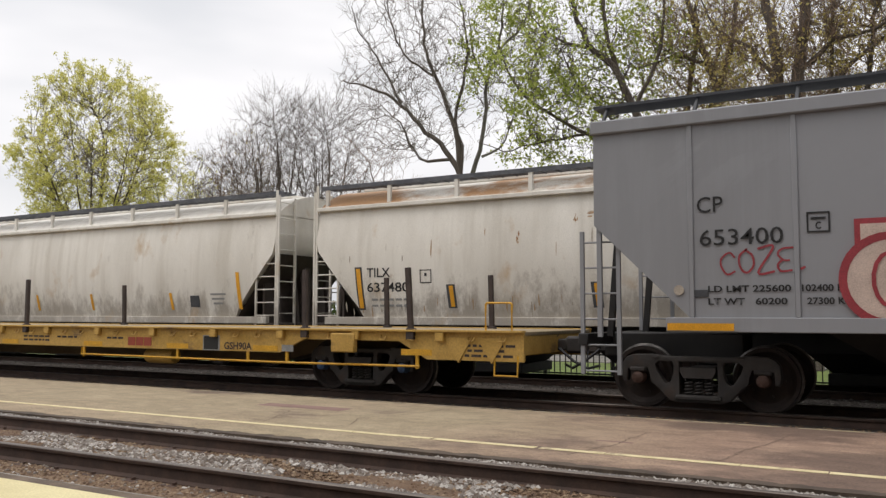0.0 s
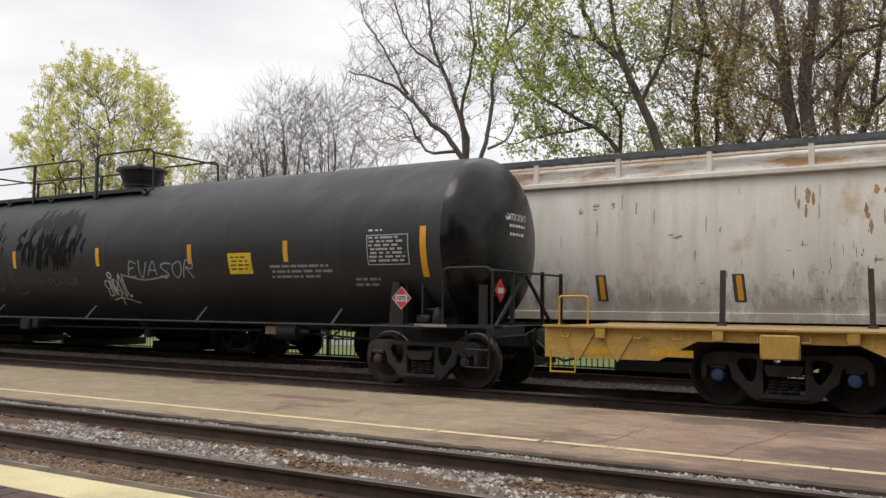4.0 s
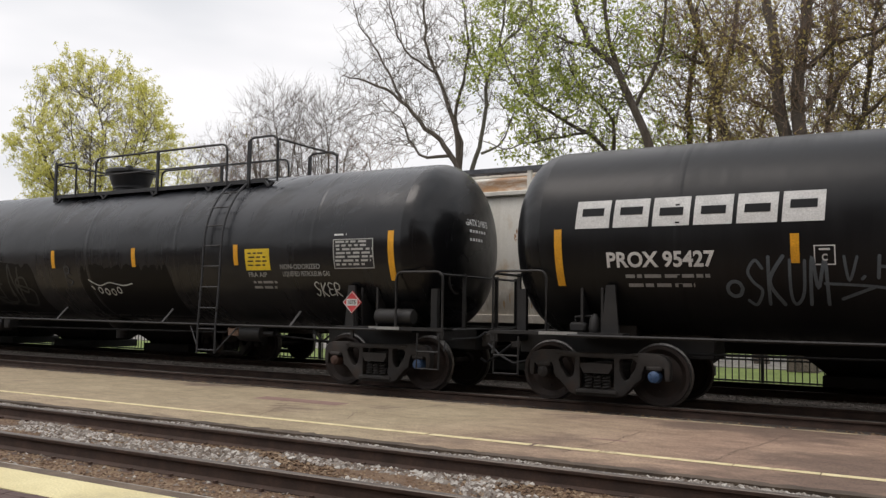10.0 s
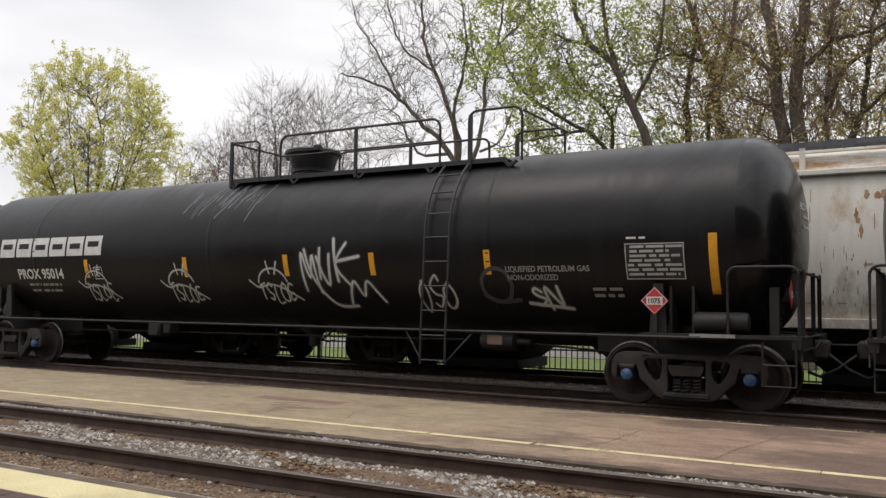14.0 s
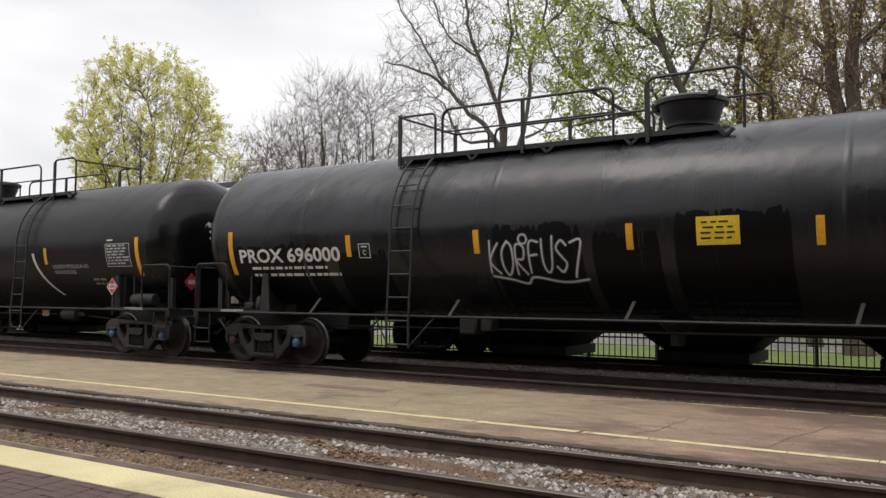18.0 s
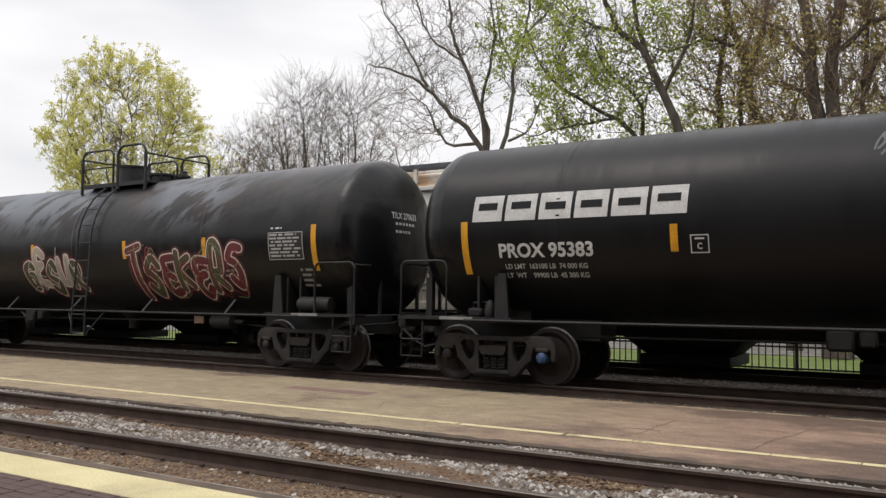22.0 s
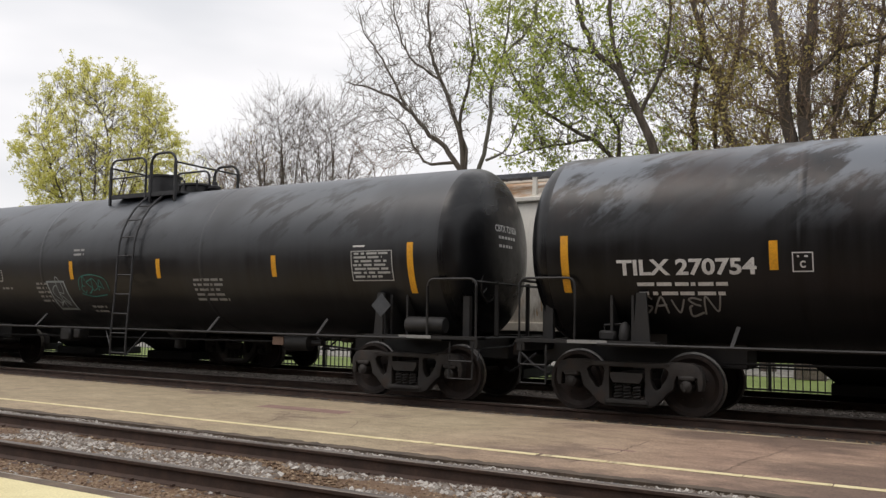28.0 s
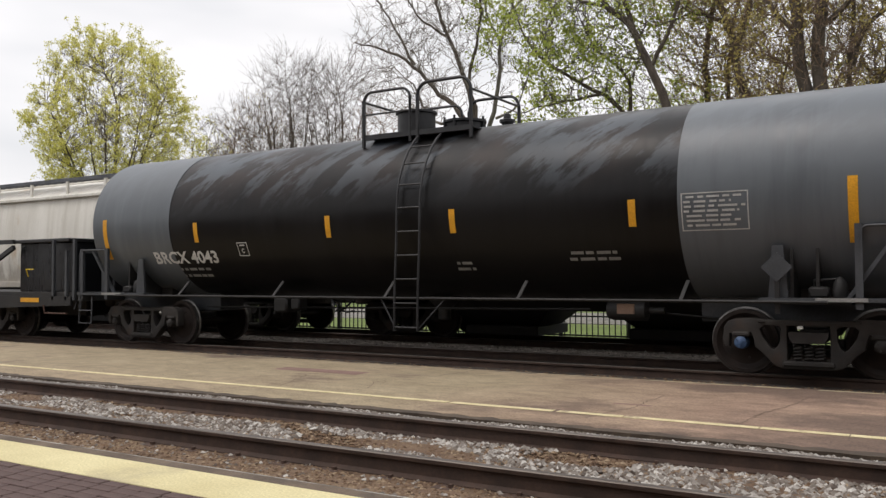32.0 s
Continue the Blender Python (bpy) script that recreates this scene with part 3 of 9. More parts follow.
def brush(g, pts, width, lift, face=None, ends=5):
    """One sprayed stroke: a ribbon of even width with round ends, laid on the shell or on the plane y = face."""
    m = len(pts)
    vs, fs = [], []

    def put(x, z):
        vs.append((x, face - lift, z) if face is not None else on_shell(x, z, lift))
        return len(vs) - 1
    rows, dirs = [], []
    for i in range(m):
        (xa, za), (xb, zb) = pts[max(0, i - 1)], pts[min(m - 1, i + 1)]
        d = math.hypot(xb - xa, zb - za) or 1e-6
        dirs.append(((xb - xa) / d, (zb - za) / d))
        nx, nz = -(zb - za) / d * width / 2, (xb - xa) / d * width / 2
        x, z = pts[i]
        rows.append((put(x + nx, z + nz), put(x, z), put(x - nx, z - nz)))
    for p, q in zip(rows, rows[1:]):
        fs += [(p[0], p[1], q[1], q[0]), (p[1], p[2], q[2], q[1])]
    for i, s in ((0, -1), (m - 1, 1)):
        x, z = pts[i]
        ex, ez = dirs[i][0] * s, dirs[i][1] * s
        fan = [put(x + width / 2 * (ex * math.cos(a) - ez * math.sin(a)), z + width / 2 * (ez * math.cos(a) + ex * math.sin(a))) for a in frange(-math.pi / 2, math.pi / 2, ends)]
        fs += [(rows[i][1], fan[k], fan[k + 1]) for k in range(ends - 1)]
    g.add(vs, fs)


def word_lines(word, x0, x1, z0, z1, lean=0.0, seed=0, jolt=0.04, overlap=1.0):
    """Smooth hand-drawn lines of a word in the given box."""
    rnd = random.Random(seed)
    w, h, out = (x1 - x0) / max(1, len(word)), z1 - z0, []
    for k, ch in enumerate(word):
        rise, grow = rnd.uniform(-0.5, 0.5) * jolt * 2, rnd.uniform(1 - jolt * 2, 1 + jolt * 2)
        for ctrl in LETTERS.get(ch, ()):
            pts = curve_through([(a + rnd.uniform(-jolt, jolt), b + rnd.uniform(-jolt, jolt)) for a, b in ctrl], 6)
            out.append([(x0 + w * (k + 0.08 + 0.84 * overlap * a + lean * b), z0 + h * (rise + b * grow)) for a, b in pts])
    return out


def tag(car, word, x0, x1, z0, z1, mat, label="", width=0.035, lean=0.1, seed=0, face=None, lift=0.009, jolt=0.05, extra=(), soft=None):
    """A quick sprayed word; extra adds further lines, soft a wider fainter pass of overspray beneath."""
    lines = word_lines(word, x0, x1, z0, z1, lean, seed, jolt) + [curve_through(e, 6) for e in extra]
    g, o = Mesh(), Mesh()
    for k, ln in enumerate(lines):
        brush(g, ln, width * (0.9 + 0.2 * ((k * 7) % 3) / 2), lift + 0.0002 * (k % 8), face)
        brush(o, ln, width * 2.1, lift - 0.004 + 0.0002 * (k % 8), face)
    m = part("sprayed_mark", g, mat, car, label, smooth=0)
    if soft is not None:
        part("overspray", o, soft, m, smooth=0)
    return m


def piece(car, word, x0, x1, z0, z1, fills, outline, halo, seed, label, fat=0.17, line=0.035, rim=0.03, lean=0.0, jolt=0.05):
    """Big filled letters: halo lowest, then outline, then fill, each a narrower pass of the same strokes."""
    lines = word_lines(word, x0, x1, z0, z1, lean, seed, jolt, 0.9)
    per = []
    for k, ch in enumerate(word):
        per += [k] * len(LETTERS.get(ch, ()))
    base = None
    for name, mat, width, lift in (("sprayed_letters", halo, fat + 2 * line + 2 * rim, 0.004), ("sprayed_outline", outline, fat + 2 * line, 0.009)):
        g = Mesh()
        for k, ln in enumerate(lines):
            brush(g, ln, width, lift + 0.0002 * (k % 10))
        ob = part(name, g, mat, base if base is not None else car, label if base is None else "", smooth=0)
        base = base or ob
    for q, mat in enumerate(fills):
        g = Mesh()
        for k, ln in enumerate(lines):
            if per[k] % len(fills) == q:
                brush(g, ln, fat, 0.014 + 0.0002 * (k % 10))
        part("sprayed_fill", g, mat, base, smooth=0)
    return base


def shell(car, L, depth, mat, head_mat, square=False, seams=()):
    """Tank barrel with domed heads; L is half the length of the barrel."""
    g = Mesh()
    xs = sorted(set([-L] + [x for s in seams for x in (s - 0.09, s - 0.06, s - 0.05, s - 0.03, s + 0.03, s + 0.05, s + 0.06, s + 0.09)] + [L]))
    prof = []
    for x in xs:
        near = any(abs(x - s) < 0.04 for s in seams)
        prof.append((x, TANK_R + (0.006 if near else 0.0)))
    g.lathe(prof, "x", 72, (0, 0, TANK_Z))
    part("tank_barrel", g, mat, car)
    for s in (-1, 1):
        g = Mesh()
        if square:
            pr = [(s * L, TANK_R), (s * (L + 0.04), TANK_R - 0.004), (s * (L + 0.05), TANK_R - 0.03), (s * (L + 0.02), TANK_R - 0.06)]
            pr += [(s * (L + 0.02 + depth * math.sin(a)), (TANK_R - 0.06) * math.cos(a)) for a in frange(0.15, math.pi / 2, 10)]
        else:
            pr = [(s * (L + depth * math.sin(a) ** 0.9), TANK_R * math.cos(a) ** 0.85 if a < 1.57 else 0.0) for a in frange(0.0, math.pi / 2, 14)]
        pr[-1] = (pr[-1][0], 0.0)
        g.lathe(pr, "x", 72, (0, 0, TANK_Z))
        part("tank_head", g, head_mat, car)


def ladder(car, x, z_top, mat=None, w=0.46):
    """A ladder that runs up the shell to the walkway and down to the foot step."""
    mat = mat or M_RAILING
    y = -TANK_R - 0.10
    rail = [(-1.70, 0.50), (-1.70, 1.0), (y - 0.02, 1.9), (y, TANK_Z)]
    a1 = math.acos(min(1, (z_top - TANK_Z) / (TANK_R + 0.10))) if z_top - TANK_Z < TANK_R + 0.1 else 0.0
    for a in frange(math.pi / 2, max(a1, 0.55), 7)[1:]:
        rail.append((-(TANK_R + 0.10) * math.sin(a), TANK_Z + (TANK_R + 0.10) * math.cos(a)))
    lad = part("ladder", Mesh().pipe([(x - w / 2, p, q) for p, q in rail], 0.022, 6).pipe([(x + w / 2, p, q) for p, q in rail], 0.022, 6), mat, car)
    # rungs at even steps along the rail
    acc, nxt = 0.0, 0.06
    for (pa, qa), (pb, qb) in zip(rail, rail[1:]):
        seg = math.hypot(pb - pa, qb - qa)
        while nxt <= acc + seg:
            t = (nxt - acc) / seg
            p, q = pa + (pb - pa) * t, qa + (qb - qa) * t
            part("rung", Mesh().pipe([(x - w / 2, p, q), (x + w / 2, p, q)], 0.015, 6), mat, lad)
            nxt += 0.40
        acc += seg
    # braces of the foot step
    for s in (-1, 1):
        part("ladder_brace", Mesh().pipe([(x + s * w / 2, -1.66, 0.54), (x + s * (w / 2 + 0.42), -1.5, 1.04)], 0.014, 5), mat, lad)
    return lad


def arch(x0, x1, z0, z1, y, r=0.18, up=True):
    """Points of a hoop rail: up at x0, round two bends and down at x1."""
    pts = [(x0, y, z0)]
    s = 1 if x1 > x0 else -1
    for a in frange(0, math.pi / 2, 5):
        pts.append((x0 + s * r * (1 - math.cos(a)), y, z1 - r + r * math.sin(a)))
    for a in frange(0, math.pi / 2, 5):
        pts.append((x1 - s * r * (1 - math.sin(a)), y, z1 - r + r * math.cos(a)))
    pts.append((x1, y, z0))
    return pts


def gas_walkway(car, x0, x1, hx, ladder_x, z=3.90):
    """Roof walkway with open railing round the valve housing of a gas tank car."""
    wk = part("walkway", Mesh().box(x0, x1, -0.90, -0.64, z - 0.012, z + 0.012), M_RAILING, car)
    part("walkway_deck", Mesh().box(x0, x1, 0.64, 0.90, z - 0.012, z + 0.012), M_RAILING, wk)
    for y in (-0.92, -0.62, 0.62, 0.92):
        part("deck_rail", Mesh().box(x0, x1, y - 0.03, y + 0.03, z - 0.05, z + 0.03), M_RAILING, wk)
    top = z + 0.80
    if ladder_x < hx:
        hoops = ((x0 + 0.95, hx - 0.95, top), (hx - 0.42, x1 + 0.35, top + 0.06))
        low = (x0, x0 + 0.80)
    else:
        hoops = ((hx - 0.05, ladder_x - 0.35, top), (ladder_x + 0.22, x1 + 0.30, top + 0.06))
        low = (x0, x0 + 0.75)
    for y in (-0.95, 0.95):
        for x in frange(x0 + 0.02, x1 - 0.02, 5):
            part("bracket", Mesh().beam((x, y * 0.98, z - 0.03), (x + 0.1, y * 0.98, z - 0.14), 0.06, 0.05).beam((x + 0.1, y * 0.98, z - 0.14), (x + 0.22, y * 0.98, z - 0.04), 0.06, 0.04), M_RAILING, wk)
        for a, b, t in hoops:
            part("handrail", Mesh().pipe(arch(a, b, z - 0.05, t, y, 0.16), 0.024, 6), M_RAILING, wk)
            m = max(1, int((b - a) / 1.5))
            for k in range(1, m):
                part("railing_post", Mesh().beam((a + (b - a) * k / m, y, z - 0.12), (a + (b - a) * k / m, y, t), 0.055, 0.05, (0, 1, 0)), M_RAILING, wk)
            if b - a > 2.4:
                part("handrail", Mesh().pipe([(a + 0.02, y, z + 0.40), (b - 0.02, y, z + 0.40)], 0.016, 6), M_RAILING, wk)
        part("handrail", Mesh().pipe(arch(*low, z - 0.05, top - 0.04, y, 0.10), 0.022, 6), M_RAILING, wk)
        part("railing_post", Mesh().beam((x0 + 0.02, y, z - 0.14), (x0 + 0.02, y, top), 0.06, 0.05, (0, 1, 0)), M_RAILING, wk)
        part("railing_post", Mesh().beam((hoops[1][0] + 0.03, y, z - 0.14), (hoops[1][0] + 0.03, y, top), 0.06, 0.05, (0, 1, 0)), M_RAILING, wk)
    part("handrail", Mesh().pipe([(x0 + 0.02, -0.95, top - 0.04), (x0 + 0.02, 0.95, top - 0.04)], 0.022, 6), M_RAILING, wk)
    part("handrail", Mesh().pipe([(x1 + 0.33, -0.95, top - 0.02), (x1 + 0.33, 0.95, top - 0.02)], 0.022, 6), M_RAILING, wk)
    h = Mesh().lathe([(4.02, 0.0), (4.02, 0.36), (4.10, 0.36), (4.11, 0.41), (4.17, 0.41), (4.20, 0.43), (4.46, 0.51), (4.47, 0.58), (4.53, 0.58), (4.57, 0.52), (4.585, 0.0)], "z", 28, (hx, 0, 0))
    hs = part("valve_housing", h, M_RAILING, car, "dark round valve housing with lid")
    part("hasp", Mesh().box(hx - 0.62, hx - 0.50, -0.14, 0.14, 4.40, 4.55, 0.015), M_RAILING, hs)
    part("hasp", Mesh().box(hx + 0.40, hx + 0.54, -0.52, -0.40, 4.46, 4.58, 0.015), M_RAILING, hs)


ME_BOLT = Mesh().pipe([(0, 0, 4.10), (0, 0, 4.30)], 0.025, 6).mesh("cover_bolt", M_RAILING, 30)


def short_platform(car, x0, x1, hx, z=3.96):
    """Small loading platform over the manway of a general-service tank car."""
    pf = part("loading_platform", Mesh().box(x0, x1, -0.87, -0.48, z - 0.012, z + 0.012), M_RAILING, car)
    part("platform_deck", Mesh().box(x0, x1, 0.48, 0.87, z - 0.012, z + 0.012), M_RAILING, pf)
    for y in (-0.90, -0.45, 0.45, 0.90):
        part("deck_rail", Mesh().box(x0, x1, y - 0.04, y + 0.04, z - 0.06, z + 0.03), M_RAILING, pf)
    xm, top = hx + 0.62, z + 0.86
    for y in (-0.93, 0.93):
        part("handrail", Mesh().pipe(arch(x0, xm - 0.16, z - 0.15, top - 0.05, y), 0.026, 6), M_RAILING, pf)
        part("handrail", Mesh().pipe(arch(xm, x1, z - 0.15, top, y, 0.22), 0.03, 6), M_RAILING, pf)
        part("handrail", Mesh().pipe([(x0, y, z + 0.40), (xm - 0.16, y, z + 0.40)], 0.018, 6), M_RAILING, pf)
        for x in (x0, xm, x1):
            part("railing_post", Mesh().beam((x, y, z - 0.2), (x, y, top - 0.2), 0.05, 0.05, (0, 1, 0)), M_RAILING, pf)
    for x in (x0, x1):
        part("handrail", Mesh().pipe([(x, -0.93, top - 0.22), (x, 0.93, top - 0.22)], 0.022, 6), M_RAILING, pf)
    h = Mesh().lathe([(4.0, 0.0), (4.0, 0.42), (4.08, 0.44), (4.09, 0.36), (4.46, 0.36), (4.47, 0.40), (4.51, 0.40), (4.53, 0.0)], "z", 26, (hx, 0, 0))
    hs = part("valve_housing", h, M_RAILING, car, "dark round manway housing")
    part("manway_cover", Mesh().lathe([(4.02, 0.0), (4.02, 0.36), (4.18, 0.36), (4.20, 0.40), (4.24, 0.40), (4.26, 0.30), (4.30, 0.0)], "z", 24, (hx + 1.05, 0, 0)), M_RAILING, car)
    for k in range(8):
        a = k * math.pi / 4
        part("cover_bolt", ME_BOLT, None, pf, at=pose(hx + 1.05 + 0.38 * math.cos(a), 0.38 * math.sin(a), 0))
    part("relief_valve", Mesh().lathe([(4.02, 0.0), (4.02, 0.10), (4.12, 0.10), (4.13, 0.14), (4.18, 0.14), (4.20, 0.07), (4.28, 0.06), (4.30, 0.0)], "z", 14, (x1 + 0.22, 0, 0)), M_RAILING, car)


def end_placard(car, x, y, z, size=0.20):
    """A placard on the domed head, facing along the car."""
    p = Mesh().add([(x + d, y + a * size, z + b * size) for d in (0.0, 0.012) for a, b in ((0, -1), (1, 0), (0, 1), (-1, 0))],
                   [(0, 1, 2, 3), (7, 6, 5, 4), (0, 4, 5, 1), (1, 5, 6, 2), (2, 6, 7, 3), (3, 7, 4, 0)])
    pl = part("placard", p, M_RED, car, "red and white diamond hazard placard", smooth=0)
    part("placard_panel", Mesh().box(x + 0.014, x + 0.018, y - size * 0.5, y + size * 0.5, z - size * 0.24, z + size * 0.24), M_WHITE, pl)
    part("placard_holder", Mesh().box(x - 0.16, x - 0.002, y - 0.05, y + 0.05, z - 0.10, z + 0.10), M_STEEL, car)
    return pl


def placard(car, x, y, z, mat=None, holder=True, size=0.20):
    if x > 9.0:
        return end_placard(car, x + 0.12, -0.72, 1.66)
    h = part("placard_holder", Mesh().box(x - 0.03, x + 0.03, y + 0.01, y + 0.05, z - 0.62, z - 0.1), M_STEEL, car) if holder else None
    p = Mesh()
    p.add([(x, y, z - size), (x + size, y, z), (x, y, z + size), (x - size, y, z), (x, y + 0.012, z - size), (x + size, y + 0.012, z), (x, y + 0.012, z + size), (x - size, y + 0.012, z)],
          [(0, 1, 2, 3), (7, 6, 5, 4), (0, 4, 5, 1), (1, 5, 6, 2), (2, 6, 7, 3), (3, 7, 4, 0)])
    pl = part("placard", p, mat or M_RED, car, "red and white diamond hazard placard" if mat is None else "dark diamond placard", smooth=0)
    if mat is None:
        part("placard_panel", Mesh().box(x - size * 0.58, x + size * 0.58, y - 0.006, y - 0.002, z - size * 0.29, z + size * 0.29), M_WHITE, pl)
        lettering(pl, "1075", x - size * 0.43, x + size * 0.43, z, size * 0.34, M_BLUEBAR, 0.003, face=y - 0.009)
        e = Mesh()
        for sx, sz in ((1, 1), (1, -1), (-1, 1), (-1, -1)):
            e.beam((x + sx * size * 0.93, y - 0.004, z), (x, y - 0.004, z + sz * size * 0.93), 0.006, 0.018, (0, 1, 0))
        part("placard_border", e, M_WHITE, pl, smooth=0)
    return pl


def coupler(car, x, s):
    g = Mesh()
    g.box(min(x, x + s * 0.62), max(x, x + s * 0.62), -0.11, 0.11, 0.78, 0.97, 0.02)
    c = part("coupler", g, M_TRUCK, car)
    k = Mesh()
    a = x + s * 0.55
    k.box(min(a, a + s * 0.30), max(a, a + s * 0.30), -0.17, 0.02, 0.74, 1.02, 0.04)
    k.box(min(a, a + s * 0.22), max(a, a + s * 0.22), 0.0, 0.19, 0.76, 1.0, 0.04)
    part("knuckle", k, M_TRUCK, c)
    hose = Mesh().pipe([(x + s * 0.2, -0.28, 0.82), (x + s * 0.45, -0.30, 0.62), (x + s * 0.68, -0.26, 0.50), (x + s * 0.85, -0.14, 0.55)], 0.024, 6)
    part("air_hose", hose, M_RAILING, c)
    part("uncoupling_lever", Mesh().pipe([(x - s * 0.02, -1.45, 0.72), (x - s * 0.02, -1.40, 0.90), (x + s * 0.04, -0.4, 0.92), (x + s * 0.10, -0.1, 1.03)], 0.014, 5), M_RAILING, c)


def tank_end(car, half, s, mat, brake_wheel=False, frame_high=False, over=1.62, brace=False):
    """End of the underframe: stub sill, end sill, bolster web, railing loops, steps."""
    x_end = s * (half + over)
    e = Mesh()
    a, b = s * (half - 1.6), x_end
    e.box(min(a, b), max(a, b), -0.36, 0.36, 0.70, 1.08, 0.02)
    e.box(min(x_end, x_end - s * 0.14), max(x_end, x_end - s * 0.14), -1.50, 1.50, 0.90, 1.08, 0.015)
    e.box(min(s * (half - 0.55), x_end), max(s * (half - 0.55), x_end), -1.52, -1.20, 1.04, 1.09)
    e.box(min(s * (half - 0.55), x_end), max(s * (half - 0.55), x_end), 1.20, 1.52, 1.04, 1.09)
    sill = part("end_sill", e, mat, car)
    # saddle plate between bolster and shell
    w = Mesh()
    for k in (-0.16, 0.16):
        w.prism([(s * half + k - 0.02, 1.02), (s * half + k + 0.02, 1.02), (s * half + k + 0.02, 1.8), (s * half + k - 0.02, 1.8)], -1.30, 1.30)
    w.box(s * half - 0.5, s * half + 0.5, -0.7, 0.7, 0.98, 1.2)
    part("tank_saddle", w, M_STEEL, car)
    # gusset at the side with a plate
    gus = Mesh()
    xg = s * (half - 0.32)
    gus.prism([(xg - 0.13, 1.06), (xg + 0.13, 1.06), (xg + 0.07, 1.80), (xg - 0.07, 1.80)], -1.40, -1.35)
    part("side_gusset", gus, mat, car)
    # railing loop at the corner, and across the end
    z_top = 2.02
    xr = x_end - s * 0.10
    loop = arch(x_end - s * 0.95, xr + s * 0.06, 1.06, z_top, -1.48, 0.12)
    part("end_railing", Mesh().pipe(loop, 0.022, 6), mat, sill)
    part("end_railing", Mesh().pipe([(xr, -1.48, z_top - 0.04), (xr, -0.5, z_top - 0.04), (xr, 0.5, z_top - 0.04), (xr, 1.48, z_top - 0.04)], 0.022, 6), mat, sill)
    for y in (-0.62, 0.62, 1.48):
        part("end_post", Mesh().beam((xr, y, 1.04), (xr, y, z_top), 0.06, 0.05, (0, 1, 0)), mat, sill)
    if frame_high:
        part("end_post", Mesh().beam((x_end - s * 1.1, -1.38, 1.06), (x_end - s * 0.45, -1.44, 2.0), 0.06, 0.05), mat, sill)
        for k in (0.12, 0.95):
            part("end_post", Mesh().beam((x_end - s * k, -1.47, 0.95), (x_end - s * k, -1.47, 2.05), 0.09, 0.06, (0, 1, 0)), mat, sill)
    part("end_post", Mesh().beam((x_end - s * 0.40, -1.10, 1.06), (x_end - s * 0.40, -1.10, 1.75), 0.12, 0.10, (0, 1, 0)), mat, sill)
    if brace:
        for y in (-1.25, 1.05):
            part("end_brace", Mesh().beam((xr, y, 1.06), (xr, -0.12, z_top - 0.05), 0.045, 0.045), mat, sill)
    # stirrup step
    st = Mesh().pipe([(x_end - s * 0.08, -1.5, 1.0), (x_end - s * 0.08, -1.52, 0.42), (x_end - s * 0.50, -1.52, 0.42), (x_end - s * 0.50, -1.5, 1.0)], 0.018, 6)
    st.pipe([(x_end - s * 0.08, -1.52, 0.70), (x_end - s * 0.50, -1.52, 0.70)], 0.015, 6)
    part("stirrup_step", st, mat, sill)
    # white safety strip on the sill's edge
    q = s * (half + 0.15)
    part("safety_strip", Mesh().box(min(q, q + s * 0.62), max(q, q + s * 0.62), -1.532, -1.522, 1.045, 1.095), M_GREYLET, sill)
    if brake_wheel:
        bw = Mesh().lathe([(x_end - s * 0.30 - 0.015, 0.255), (x_end - s * 0.30 - 0.015, 0.285), (x_end - s * 0.30 + 0.015, 0.285), (x_end - s * 0.30 + 0.015, 0.255), (x_end - s * 0.30 - 0.015, 0.255)], "x", 22, (0, -0.55, 1.95))
        for k in range(5):
            a = k * 2 * math.pi / 5
            bw.pipe([(x_end - s * 0.30, -0.55, 1.95), (x_end - s * 0.30, -0.55 + 0.27 * math.cos(a), 1.95 + 0.27 * math.sin(a))], 0.014, 5)
        part("brake_wheel", bw, mat, car)
        part("brake_housing", Mesh().box(min(x_end - s * 0.42, x_end - s * 0.60), max(x_end - s * 0.42, x_end - s * 0.60), -0.75, -0.35, 1.55, 2.1, 0.05), mat, car)
        g = Mesh().lathe([(0.0, 0.0), (0.0, 0.12), (0.04, 0.14), (0.70, 0.14), (0.74, 0.12), (0.74, 0.0)], "x", 16, (s * (half + 0.55) - 0.37, -1.30, 1.26))
        part("air_reservoir", g, M_STEEL, car)
    else:
        q = s * (half + 0.2)
        g = Mesh().box(q - 0.16, q + 0.10, -1.32, -1.12, 1.09, 1.24, 0.03).lathe([(1.10, 0.0), (1.10, 0.09), (1.16, 0.10), (1.30, 0.08), (1.36, 0.04), (1.38, 0.0)], "z", 12, (q + 0.22, -1.22, 0)).pipe([(q - 0.1, -1.2, 1.2), (q - 0.1, -1.2, 1.32), (q + 0.2, -1.2, 1.34)], 0.02, 6)
        part("valve_block", g, M_STEEL, car)
    coupler(car, x_end, s)


def side_rail(car, half, L, ladder_x, bays=5):
    """The pipe that runs along the car at sill height, on slanted struts from the shell."""
    r = part("side_rail", Mesh().pipe([(-half - 0.3, -1.53, 1.04), (half + 0.3, -1.53, 1.04)], 0.024, 6), M_STEEL, car)
    part("side_rail", Mesh().pipe([(-half - 0.3, 1.53, 1.04), (half + 0.3, 1.53, 1.04)], 0.024, 6), M_STEEL, car)
    for i in range(bays):
        x = -half + 1.6 + (2 * half - 3.2) * i / (bays - 1)
        if abs(x - ladder_x) < 0.5:
            continue
        part("strut", Mesh().beam((x, -1.51, 1.04), (x + 0.05, -1.27, 1.32), 0.05, 0.03, (0, 1, 0)), M_STEEL, r)


